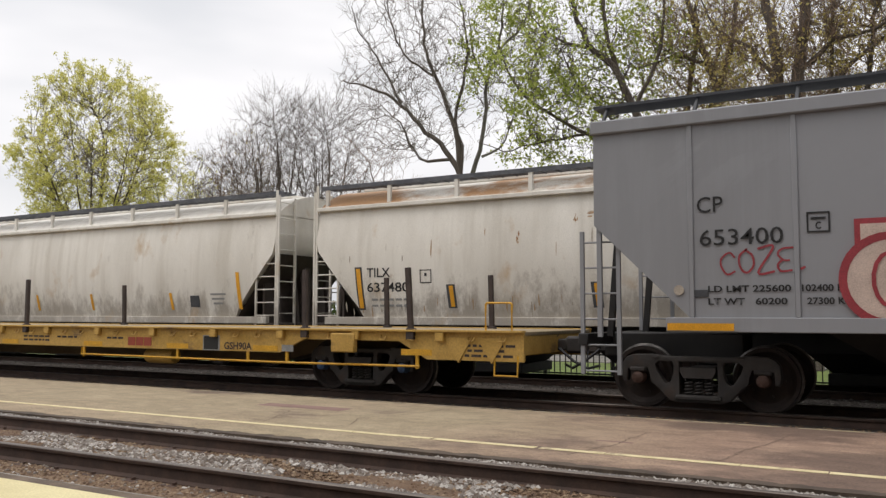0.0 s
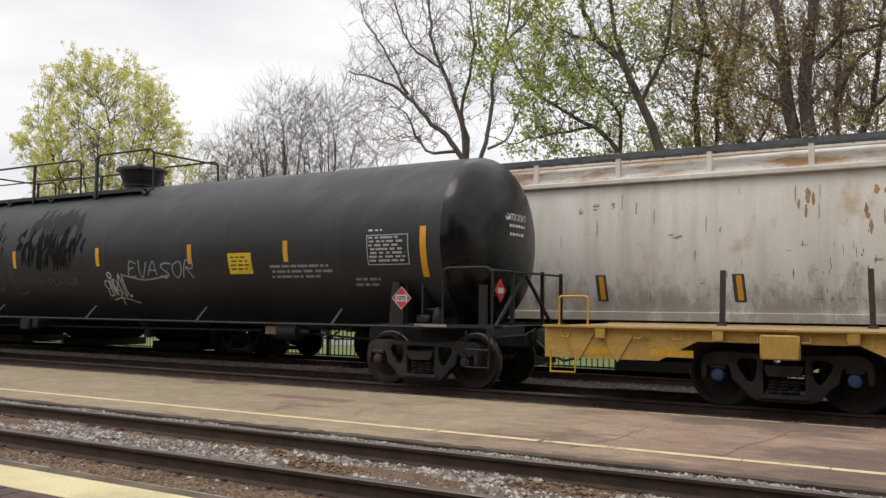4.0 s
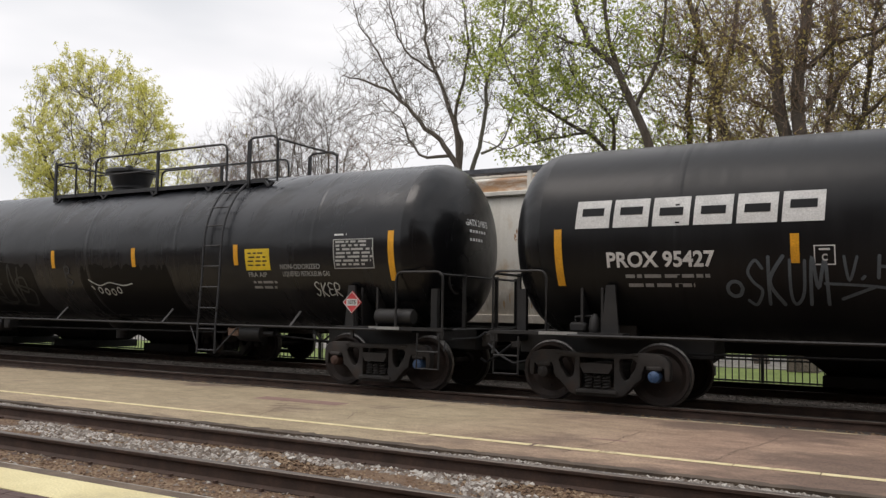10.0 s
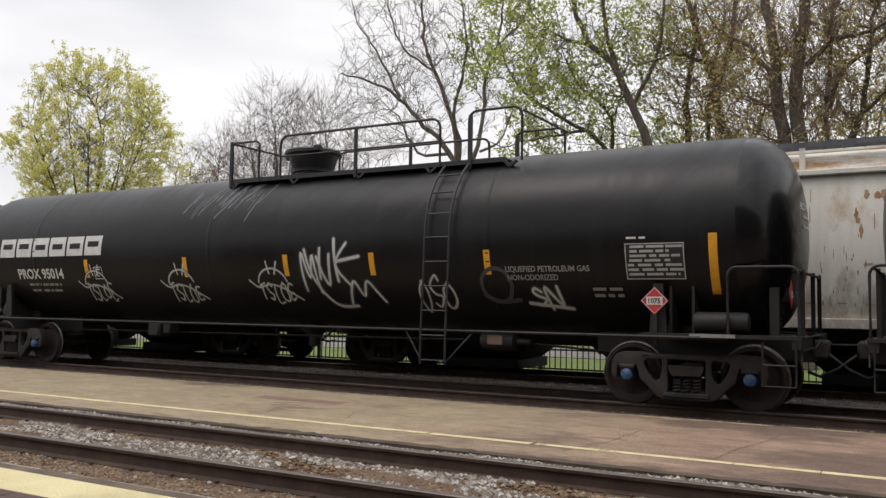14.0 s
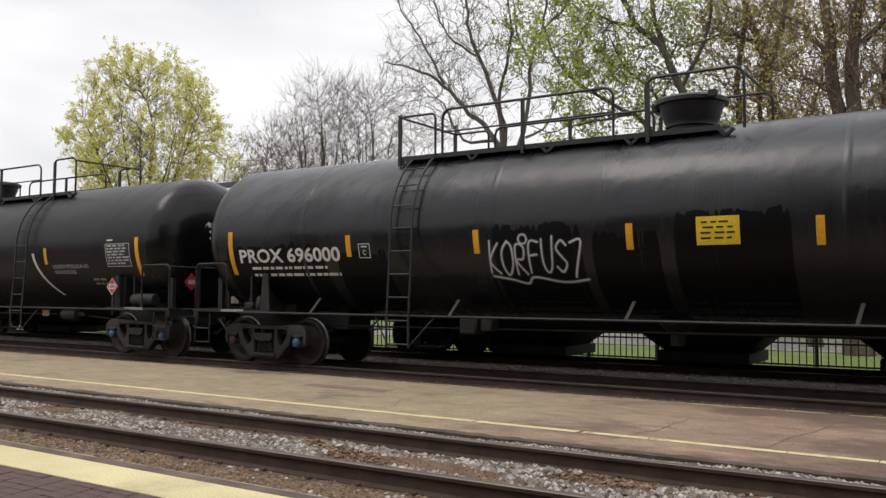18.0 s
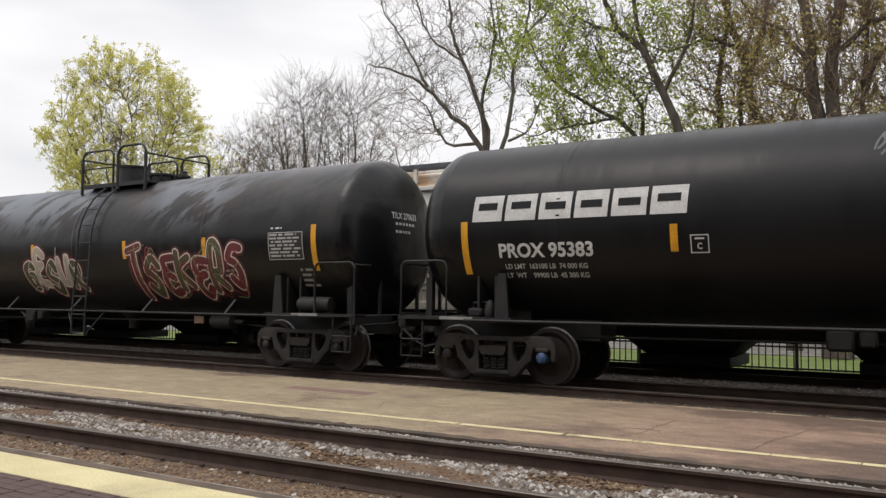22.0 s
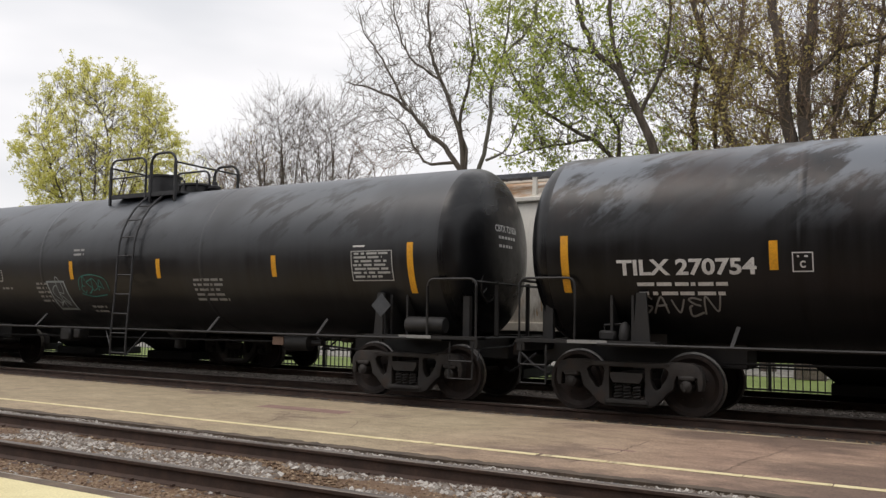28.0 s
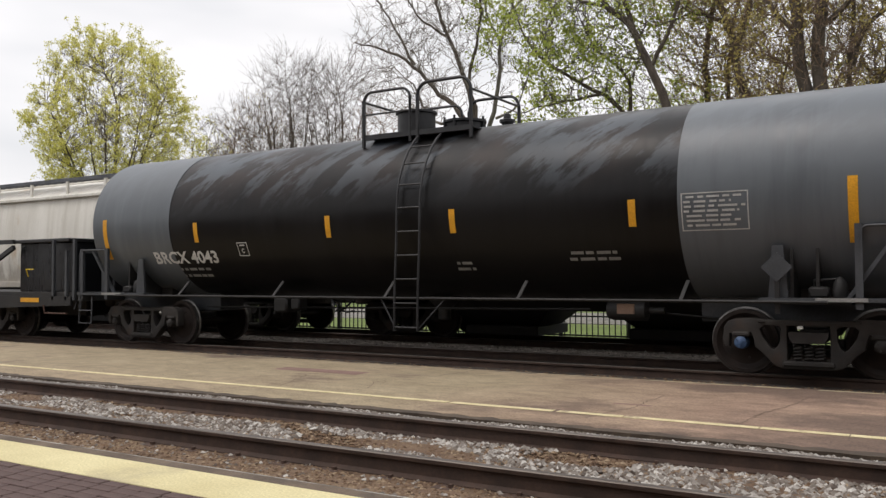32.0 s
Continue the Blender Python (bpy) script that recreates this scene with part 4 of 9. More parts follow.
def undergear(car, half, seed):
    rnd = random.Random(seed)
    part("brake_cylinder", Mesh().lathe([(0, 0), (0, 0.13), (0.08, 0.16), (0.62, 0.16), (0.66, 0.06), (0.9, 0.05), (0.9, 0)], "x", 16, (half * 0.55, -0.55, 0.86)), M_STEEL, car)
    part("brake_rod", Mesh().pipe([(-half + 1.2, -0.35, 0.78), (half * 0.5, -0.5, 0.86)], 0.02, 5).pipe([(half * 0.6, -0.5, 0.86), (half - 1.0, -0.35, 0.72)], 0.02, 5), M_STEEL, car)
    part("brake_pipe", Mesh().pipe([(-half - 1.3, 0.4, 0.93), (-half * 0.4, 0.55, 0.97), (half * 0.4, 0.55, 0.97), (half + 1.3, 0.4, 0.93)], 0.02, 5), M_STEEL, car)
    x = -half * rnd.uniform(0.35, 0.5)
    part("control_valve", Mesh().box(x, x + 0.35, -0.95, -0.6, 0.72, 1.02, 0.04).box(x + 0.4, x + 0.62, -0.9, -0.62, 0.78, 1.0, 0.03), M_STEEL, car)
    part("bottom_fitting", Mesh().lathe([(1.05, 0.0), (1.05, 0.30), (0.95, 0.28), (0.80, 0.12), (0.62, 0.12), (0.60, 0.0)], "z", 16, (0.3, 0, 0)), M_STEEL, car)
    part("defect_card_board", Mesh().box(half * 0.62, half * 0.62 + 0.26, -1.50, -1.47, 0.84, 0.99, 0.005), plain_brown, car)


plain_brown = plain("wood_board", (0.16, 0.10, 0.07), 0.8)


def data_plate(car, x, z, seed):
    """Stencilled table of test dates."""
    decal(car, "test_table", x - 0.42, x + 0.42, z - 0.26, z + 0.24, M_GREYDARK, "dark test table with rows of pale stencilled bars", 0.004)
    bars(car, "table_print", x - 0.40, x + 0.42, z + 0.20, 7, M_PALE, 0.036, 0.066, seed, lift=0.009)
    for a, b, e, f in ((-0.43, 0.43, 0.235, 0.25), (-0.43, 0.43, -0.27, -0.255), (-0.43, -0.415, -0.255, 0.235), (0.415, 0.43, -0.255, 0.235)):
        decal(car, "table_border", x + a, x + b, z + e, z + f, M_PALE, "", 0.008)
    bars(car, "table_heading", x - 0.42, x - 0.08, z + 0.33, 1, M_WHITE, 0.03, 0.07, seed + 1)


M_GREYDARK = plain("table_ground", (0.016, 0.016, 0.017), 0.6)
M_PALE = plain("table_lines", (0.42, 0.42, 0.40), 0.6)


def class_box(car, x, z):
    g = Mesh()
    for a, b, c, d in ((-0.13, 0.13, 0.115, 0.13), (-0.13, 0.13, -0.13, -0.115), (-0.13, -0.115, -0.115, 0.115), (0.115, 0.13, -0.115, 0.115)):
        g.add([on_shell(x + a, z + c, 0.007), on_shell(x + b, z + c, 0.007), on_shell(x + b, z + d, 0.007), on_shell(x + a, z + d, 0.007)], [(0, 1, 2, 3)])
    part("stencil_box", g, M_WHITE, car, smooth=0)
    lettering(car, "C", x - 0.035, x + 0.035, z - 0.03, 0.085, M_WHITE, 0.004)
    bars(car, "stencil_line", x - 0.08, x + 0.1, z + 0.075, 1, M_WHITE, 0.025, 0.07, 3)


def tank_car(spec):
    half, L = spec["half"], spec["L"]
    car = thing("tank_car", spec["label"], "tank car", "tank cars of the train")
    shell(car, L, spec["depth"], M_BLACK[spec["paint"]], spec.get("head", M_HEAD), spec.get("square", False), spec.get("seams", ()))
    zs = spec.get("zs", 2.38)
    for x in spec["mids"]:
        decal(car, "reflector_strip", x - 0.055, x + 0.055, zs - 0.20, zs + 0.19, M_ORANGE, "amber reflective strip")
    for x in (spec["ends"][0], spec["ends"][1]):
        decal(car, "reflector_strip", x - 0.06, x + 0.06, zs - 0.50, zs + 0.35, M_ORANGE, "long amber reflective strip")
    for s in (-1, 1):
        tank_end(car, half, s, spec.get("endmat", M_STEEL), spec.get("brake", 1) == s, spec.get("high", False), brace=spec.get("brace", False))
    side_rail(car, half, L, spec["ladder"], 0 if spec.get("emblem") else 5)
    undergear(car, half, spec["seed"])
    ladder(car, spec["ladder"], spec.get("deck", 3.9))
    if spec["gas"]:
        gas_walkway(car, *spec["walk"], spec["house"], spec["ladder"])
    else:
        short_platform(car, *spec["walk"], spec["house"])
    x0, x1, z, body = spec["mark"]
    lettering(car, body, x0, x1, z, spec.get("size", 0.21), M_WHITE, 0.009)
    for r, words in enumerate(spec.get("loads", ())):
        lettering(car, words, x0 + 0.08, x1 - 0.12, z - 0.25 - 0.14 * r, 0.075, M_PALE, 0.003)
    for wx, wx1, wz, words in spec.get("words", ()):
        lettering(car, words, wx, wx1, wz, 0.085, M_GREYLET, 0.003)
    if "loads" not in spec:
        bars(car, "load_print", x0 + 0.25, x1 - 0.05, z - 0.24, 2, M_WHITE if spec["seed"] % 2 else M_GREYLET, 0.05, 0.13, spec["seed"])
    class_box(car, *spec.get("box", (spec["mids"][0] + 0.36, zs - 0.10)))
    if not spec.get("grey"):
        data_plate(car, spec["plate"], zs - 0.02, spec["seed"] + 5)
    # small marks on the domed end, above the buffer beam
    he = Mesh()
    rnd = random.Random(spec["seed"])
    def on_head(yy, zz):
        rr = min(0.98, math.hypot(yy, zz - TANK_Z) / TANK_R)
        return (L + spec["depth"] * (1 - rr ** 2) ** 0.5 + 0.02, yy, zz)
    me = text_mesh(body, 0.115, 0.004, 0.80)
    for v in me.vertices:
        v.co = on_head(-0.45 + v.co.x, 2.90 + v.co.y)
    me.materials.append(M_WHITE)
    tagged(part("lettering", me, None, car), kind="stuff")
    for r, (h, y0) in enumerate(((0.05, -0.35), (0.05, -0.35)), 1):
        y = y0
        z0 = 2.95 - r * 0.15
        while y < 0.30 - r * 0.1:
            w = rnd.uniform(0.05, 0.11)
            xs = []
            for yy, zz in ((y, z0 - h / 2), (y + w, z0 - h / 2), (y + w, z0 + h / 2), (y, z0 + h / 2)):
                rr = math.hypot(yy, zz - TANK_Z) / TANK_R
                xs.append((L + spec["depth"] * (1 - rr ** 2) ** 0.5 + 0.02, yy, zz))
            he.add(xs, [(0, 1, 2, 3)])
            y += w + 0.03
    tagged(part("end_print", he, M_WHITE, car, smooth=0), kind="stuff")
    for dx, dz, w, rows in spec.get("notes", ()):
        bars(car, "stencil_print", dx, dx + w, dz, rows, M_GREYLET, 0.045, 0.095, int(abs(dx * 31)) + rows)
    if "sign" in spec:
        sx, sz = spec["sign"]
        decal(car, "yellow_notice", sx - 0.30, sx + 0.30, sz - 0.20, sz + 0.20, M_YELSIGN, "yellow notice with fine print")
        bars(car, "notice_print", sx - 0.24, sx + 0.27, sz + 0.12, 4, M_BLUEBAR, 0.025, 0.075, 8, lift=0.010)
    for p in spec.get("placards", ()):
        placard(car, *p)
    bogie(car, -half, spec["caps"][0:2])
    bogie(car, half, spec["caps"][2:4])
    return car

# ---------------- the cars of the train ----------------
def block_mark(car, x0, x1, z, h, n, mat, cut, R=None, face=None, lift=0.006):
    """A maker's mark as a row of plain slotted blocks."""
    w = (x1 - x0) / n
    for k in range(n):
        a, b = x0 + k * w + 0.03 * w, x0 + (k + 1) * w - 0.07 * w
        if face is None:
            m = decal(car, "emblem_block", a, b, z - h / 2, z + h / 2, mat, "", lift, 0.06)
            decal(m, "emblem_slot", a + 0.20 * (b - a), b - 0.16 * (b - a), z - h * 0.14 + (0.08 * h if k in (0, 1, 5) else 0), z + h * 0.14 + (0.08 * h if k in (0, 1, 5) else 0), cut, "", lift + 0.005, 0.06)
        else:
            m = part("emblem_block", Mesh().box(a, b, face - lift, face, z - h / 2, z + h / 2), mat, car)


GAS_NOTES = ((6.6, 1.72, 0.5, 2),)
GAS_WORDS = ((5.2, 6.60, 2.03, "LIQUEFIED PETROLEUM GAS"), (5.22, 6.08, 1.90, "NON-ODORIZED"))
SPECS = [
    dict(mid=-42.35, half=8.33, L=8.95, depth=0.72, paint=4, mids=(-5.99, -2.65, 0.31, 3.12, 5.62), ends=(-8.86, 8.62), walk=(-5.55, 1.0), house=-0.15, ladder=-4.95, gas=True, brake=0, brace=True, mark=(-8.2, -6.2, 2.17, "GATX 212417"),
         plate=7.9, sign=(4.46, 2.17), notes=((5.2, 2.1, 1.5, 3), (7.1, 1.85, 0.6, 2)), placards=((8.2, -1.50, 1.52), (9.55, -1.30, 1.52)), caps=("rust", "rust", "rust", "dark"), seed=3, seams=(-6.9, -3.2, 0.55, 4.1),
         label="matt black gas tank car with roof walkway and white scrawls"),
    dict(mid=-62.68, half=7.94, L=8.72, depth=0.74, paint=0, mids=(-5.05, -2.28, 0.56, 2.67, 4.77), ends=(-8.41, 8.40), walk=(-1.2, 4.95), house=-0.1 + 0.25, ladder=4.04, gas=True, mark=(-7.65, -6.09, 2.17, "PROX 95427"), zs=2.29,
         plate=7.62, sign=(2.95, 1.82), words=((5.2, 6.55, 2.03, "LIQUEFIED PETROLEUM GAS"), (5.25, 6.05, 1.88, "NON-ODORIZED")), notes=((6.6, 1.62, 0.5, 2),), placards=((7.6, -1.50, 1.55), (9.2, -1.30, 1.52)), caps=("dark", "blue", "blue", "blue"), seed=4, seams=(-6.6, 0.9, 4.9), emblem=(-8.15, -4.64, 2.85),
         label="black gas tank car with white block emblem and big sprayed letters"),
    dict(mid=-82.93, half=8.23, L=8.98, depth=0.72, paint=1, mids=(-5.92, -2.98, -0.24, 2.38, 5.24), ends=(-8.89, 8.79), walk=(-1.08, 5.43), house=0.4, ladder=4.74, gas=True, mark=(-7.98, -6.03, 2.17, "GATX 219875"), loads=("LD LMT 163300 LB  74100 KG", "LT  WT    99700 LB  45200 KG"),
         plate=8.0, sign=(5.78, 2.28), words=((6.32, 7.25, 2.14, "NON-ODORIZED"), (6.36, 7.45, 2.01, "LIQUEFIED PETROLEUM GAS"), (5.52, 5.98, 2.0, "FRA AIP")), notes=((5.55, 1.86, 0.7, 2),), placards=((8.0, -1.50, 1.5),), caps=("rust", "blue", "rust", "blue"), seed=7, seams=(-6.6, -3.9, 0.9, 3.6, 7.1),
         label="glossy black gas tank car with dim sprayed mural patches"),
    dict(mid=-103.1, half=7.94, L=8.72, depth=0.74, paint=0, mids=(-4.83, -1.85, 0.74, 2.66, 4.89), ends=(-8.33, 8.42), walk=(-1.2, 4.95), house=0.15, ladder=4.04, gas=True, mark=(-7.23, -5.63, 2.05, "PROX 95014"), zs=2.15,
         plate=7.59, words=GAS_WORDS, notes=GAS_NOTES, placards=((7.6, -1.50, 1.55), (9.2, -1.30, 1.52)), caps=("dark", "blue", "blue", "blue"), seed=10, seams=(-6.6, -1.2, 4.9), emblem=(-7.86, -4.28, 2.64),
         label="black gas tank car with white block emblem and round white tags"),
    dict(mid=-122.7, half=7.78, L=8.70, depth=0.74, paint=1, mids=(-5.29, -2.58, 0.06, 2.68, 5.3), ends=(-8.33, 8.36), walk=(-4.56, 1.25), house=0.55, ladder=-4.02, brake=0, gas=True, mark=(-8.1, -5.5, 2.15, "PROX 696000"), zs=2.29,
         plate=7.55, sign=(1.35, 2.33), words=((4.95, 5.62, 2.04, "LIQUEFIED"), (4.97, 5.72, 1.92, "PETROLEUM"), (4.97, 5.24, 1.80, "GAS"), (5.95, 6.95, 2.04, "NON-ODORIZED")), notes=((6.4, 1.62, 1.0, 1),), placards=((7.5, -1.50, 1.6), (9.1, -1.30, 1.5)), caps=("rust", "blue", "rust", "rust"), seed=11, seams=(-6.4, -2.3, 3.0, 6.9), size=0.25,
         label="shiny black gas tank car with white sprayed tag"),
    dict(mid=-142.42, half=7.94, L=8.72, depth=0.74, paint=0, mids=(-4.80, -2.03, 0.66, 2.66, 4.96), ends=(-8.25, 8.43), walk=(-1.15, 4.97), house=0.15, ladder=4.13, gas=True, mark=(-7.63, -6.03, 2.16, "PROX 95383"), loads=("LD LMT  163100 LB  74 000 KG", "LT  WT    99900 LB  45 300 KG"), zs=2.29,
         plate=7.75, words=GAS_WORDS, notes=GAS_NOTES, placards=((7.6, -1.50, 1.55), (9.2, -1.30, 1.52)), caps=("dark", "blue", "blue", "blue"), seed=14, seams=(-6.6, 0.9), emblem=(-8.12, -4.57, 2.84),
         label="clean black gas tank car with white block emblem"),
    dict(mid=-161.03, half=6.5, L=7.62, depth=0.55, paint=2, mids=(-4.29, -1.53, 1.8, 4.26), ends=(-7.33, 7.14), walk=(-0.55, 1.7), house=0.12, ladder=0.56, gas=False, mark=(-6.5, -4.5, 2.17, "TILX 270633"), loads=("LD LMT 210200 LB  95300 KG", "LT WT   75800 LB  34400 KG"), deck=3.96,
         plate=6.45, notes=((4.4, 1.9, 1.0, 2), (6.7, 1.9, 0.4, 4)), caps=("dark", "dark", "dark", "dark"), seed=16, seams=(-4.0, 0.0, 4.2),
         label="worn black tank car with bright sprayed letters"),
    dict(mid=-178.34, half=6.5, L=7.62, depth=0.55, paint=2, mids=(-4.35, -1.56, 1.46, 4.31), ends=(-7.33, 7.06), walk=(-0.55, 1.6), house=0.1, ladder=0.5, gas=False, mark=(-6.52, -4.57, 2.16, "TILX 270754"), zs=2.30, deck=3.96,
         plate=6.4, notes=((1.9, 2.02, 1.2, 5), (3.2, 2.02, 1.0, 2), (5.0, 2.02, 1.2, 3), (6.9, 1.95, 0.4, 4)), caps=("dark", "dark", "dark", "dark"), seed=17, seams=(-4.0, 0.0, 4.2),
         label="rust-stained black tank car with a small white tag"),
    dict(mid=-195.7, half=6.94, L=7.80, depth=0.55, paint=3, mids=(-4.57, -1.56, 1.19, 4.27), ends=(-7.62, 7.27), walk=(-1.1, 0.95), house=-0.42, ladder=0.34, gas=False, mark=(-7.36, -4.93, 2.14, "CBTX 721826"), loads=("LD LMT  204400 LB  92700 KG", "LT  WT    81600 LB  37000 KG"), zs=2.29, deck=3.96, size=0.25,
         plate=6.48, notes=((-6.2, 1.65, 1.0, 2), (-2.9, 2.0, 0.7, 5), (2.1, 2.05, 0.9, 5), (-1.5, 2.72, 0.4, 2), (-4.2, 1.9, 0.5, 1), (-1.3, 1.5, 0.5, 2)), placards=((6.7, -1.50, 1.58, "dark"),), caps=("dark", "dark", "dark", "dark"), seed=21, seams=(-2.6, 2.4),
         label="dusty black tank car with rubbed paint and short platform"),
    dict(mid=-213.5, half=6.67, L=7.72, depth=0.35, paint=5, mids=(-4.6, -1.24, 1.35, 4.38), ends=(-7.35, 7.29), walk=(-0.85, 1.4), house=-0.3, ladder=0.57, brake=0, gas=False, box=(-3.4, 1.95), mark=(-5.96, -4.14, 1.82, "BRCX 4043"), zs=2.31, deck=3.96, square=True, high=True, size=0.23,
         plate=5.55, notes=((3.3, 1.75, 1.0, 2), (1.25, 1.62, 0.4, 2)), placards=((6.35, -1.50, 1.5, "dark"),), caps=("dark", "dark", "blue", "dark"), seed=24, seams=(), grey=(5.05, -5.35),
         label="black and grey banded tank car with flat ends"),
]
M_PINKPALE = plain("spray_pale_pink", (0.72, 0.60, 0.54), 0.6)
M_DARKRED = plain("spray_dark_red", (0.085, 0.018, 0.02), 0.6)
M_SPRAYRED = plain("spray_red", (0.30, 0.035, 0.045), 0.6)
M_SPRAYGREEN = plain("spray_green", (0.20, 0.24, 0.12), 0.6)
M_SPRAYWHITE = plain("spray_white", (0.50, 0.52, 0.50), 0.65)
M_SILVER = surface("spray_silver", (0.13, 0.118, 0.108), (0.21, 0.19, 0.172), 3.0, (0.5, 0.7), 0.0, 40.0, 0.05)
M_TEAL = plain("spray_teal", (0.03, 0.16, 0.14), 0.6)
M_DIM = plain("spray_dim", (0.05, 0.052, 0.055), 0.6)
M_DRIP = surface("tar_drip", (0.003, 0.003, 0.003), (0.006, 0.006, 0.006), 3.0, (0.6, 0.8), 0.0, 40.0, 0.05, spec=0.12)


M_FILM = surface("tar_film", (0.006, 0.006, 0.007), (0.010, 0.010, 0.011), 3.0, (0.5, 0.7), 0.0, 40.0, 0.05, spec=0.3)


def drips(car, x0, x1, z_top, z_low, seed, n=26):
    """Overlapping dark run marks down the shell from a spill: a thin film above, thick tongues below."""
    rnd = random.Random(seed)
    film, g = Mesh(), Mesh()
    for i in range(n):
        x = x0 + (x1 - x0) * (0.5 + 0.5 * rnd.uniform(-1, 1) * rnd.uniform(0.4, 1))
        c = 1 - abs((x - (x0 + x1) / 2) / ((x1 - x0) / 2)) ** 2
        thin = i < n // 3
        zt = z_top + rnd.uniform(0.0, 0.3) if thin else z_top - rnd.uniform(0.1, 0.75) * (z_top - z_low)
        zl = zt - (z_top - z_low) * rnd.uniform(0.3, 0.55) if thin else max(z_low, zt - (z_top - z_low) * (0.15 + 0.6 * c) * rnd.uniform(0.4, 1.0))
        w, sl = rnd.uniform(0.07, 0.20) * (1.5 if thin else 1.0), rnd.uniform(0.05, 0.45)
        ph = rnd.uniform(0, 6)
        k = 0.0022 + 0.00003 * i
        m = 12
        vs = []
        for j, z in enumerate(frange(zt, zl, m + 1)):
            u = j / m
            ww = w * max(0.02, min(1.0, 0.1 + u * 2.0) * (1 - max(0.0, u - 0.45) ** 1.3 * 2.1)) * (0.8 + 0.3 * math.sin(ph + 8 * u))
            xx = x + sl * (z - zt) + 0.03 * math.sin(ph * 2 + 5 * u)
            vs += [on_shell(xx - ww / 2, z, k), on_shell(xx + ww / 2, z, k)]
        (film if thin else g).add(vs, [(2 * j, 2 * j + 2, 2 * j + 3, 2 * j + 1) for j in range(m)])
    tagged(part("spill_film", film, M_FILM, car, "thin dark spill film", smooth=60), kind="stuff")
    tagged(part("spill_marks", g, M_DRIP, car, "dark spill marks", smooth=60), kind="stuff")


CARS = []
for spec in SPECS:
    if spec.get("grey"):
        spec["head"] = M_HEADGREY
        spec["endmat"] = M_GREYSTEEL
    pl = [(p[0], p[1], p[2], M_GREYSTEEL) if len(p) > 3 else p for p in spec.get("placards", ())]
    spec["placards"] = pl
    car = tank_car(spec)
    if spec.get("emblem"):
        block_mark(car, *spec["emblem"], 0.42, 6, M_WHITE, M_BLACK[spec["paint"]])
    if spec.get("grey"):
        a, b = spec["grey"]
        for x0, x1 in ((a, spec["L"] + 0.03), (-spec["L"] - 0.03, b)):
            g = Mesh().lathe([(x0, TANK_R + 0.001), (x0, TANK_R + 0.008), (x1, TANK_R + 0.008), (x1, TANK_R + 0.001)], "x", 72, (0, 0, TANK_Z))
            part("grey_band", g, M_GREYTANK, car, "plain grey painted band round the shell")
        for x in spec["ends"]:
            decal(car, "reflector_strip", x - 0.06, x + 0.06, 1.81, 2.66, M_ORANGE, "long amber reflective strip", 0.014)
        px, pz = spec["plate"], 2.29
        bars(car, "table_print", px - 0.42, px + 0.44, pz + 0.20, 7, M_PALE, 0.030, 0.066, 77, lift=0.016)
        for a, b, e, f in ((-0.45, 0.46, 0.245, 0.26), (-0.45, 0.46, -0.27, -0.255), (-0.45, -0.435, -0.255, 0.245), (0.445, 0.46, -0.255, 0.245)):
            decal(car, "table_border", px + a, px + b, pz + e, pz + f, M_PALE, "", 0.014)
    CARS.append((car, spec["mid"]))


def round_tag(car, cx, cz, r, seed):
    """A sprayed half circle with rays above and a small knotted word below."""
    lines = [[(cx + r * 0.85 * math.cos(a), cz + r * 0.75 * math.sin(a)) for a in frange(0.25, 2.95, 12)]]
    lines += [[(cx + r * k * math.cos(a), cz + r * 0.9 * k * math.sin(a)) for k in (0.6, 1.2)] for a in (1.25, 1.75)]
    lines += [curve_through([(cx - r * 1.35, cz + 0.10), (cx - r * 0.9, cz - 0.03), (cx - r * 0.2, cz + 0.02), (cx + r * 0.5, cz - 0.05), (cx + r * 1.35, cz - 0.26)], 5)]
    tag(car, "TSLOE", cx - r * 0.95, cx + r * 1.05, cz - 0.30, cz + 0.04, M_SPRAYWHITE, "round white sprayed tag with short rays", 0.030, 0.15, seed, jolt=0.1, soft=M_DIM, extra=lines)


def ring_line(cx, cz, r):
    return [(cx + r * math.cos(a), cz + r * math.sin(a)) for a in frange(0, 2 * math.pi, 8)]


def patch_of_paint(car, x0, x1, z0, z1, seed):
    """A buffed rectangle of fresh black paint with a ragged brushed upper edge."""
    rnd = random.Random(seed)
    g, n = Mesh(), 64
    rows = 12
    tops = [z1 + 0.10 * noise.noise(Vector((k * 0.055, seed, 0))) + 0.05 * noise.noise(Vector((k * 0.35, seed, 4))) - 0.25 * max(0.0, 1 - min(k, n - k) / 2.5) ** 2 for k in range(n + 1)]
    for _ in range(9):
        k = rnd.randrange(3, n - 3)
        tops[k] -= rnd.uniform(0.05, 0.14)
        tops[k + 1] -= rnd.uniform(0.02, 0.08)
    vs = [on_shell(x0 + (x1 - x0) * k / n, z0 + (tops[k] - z0) * j / rows, 0.0025) for k in range(n + 1) for j in range(rows + 1)]
    w = rows + 1
    g.add(vs, [(k * w + j, (k + 1) * w + j, (k + 1) * w + j + 1, k * w + j + 1) for k in range(n) for j in range(rows)])
    part("paint_patch", g, M_FRESH, car, "patch of fresh black paint", smooth=60)


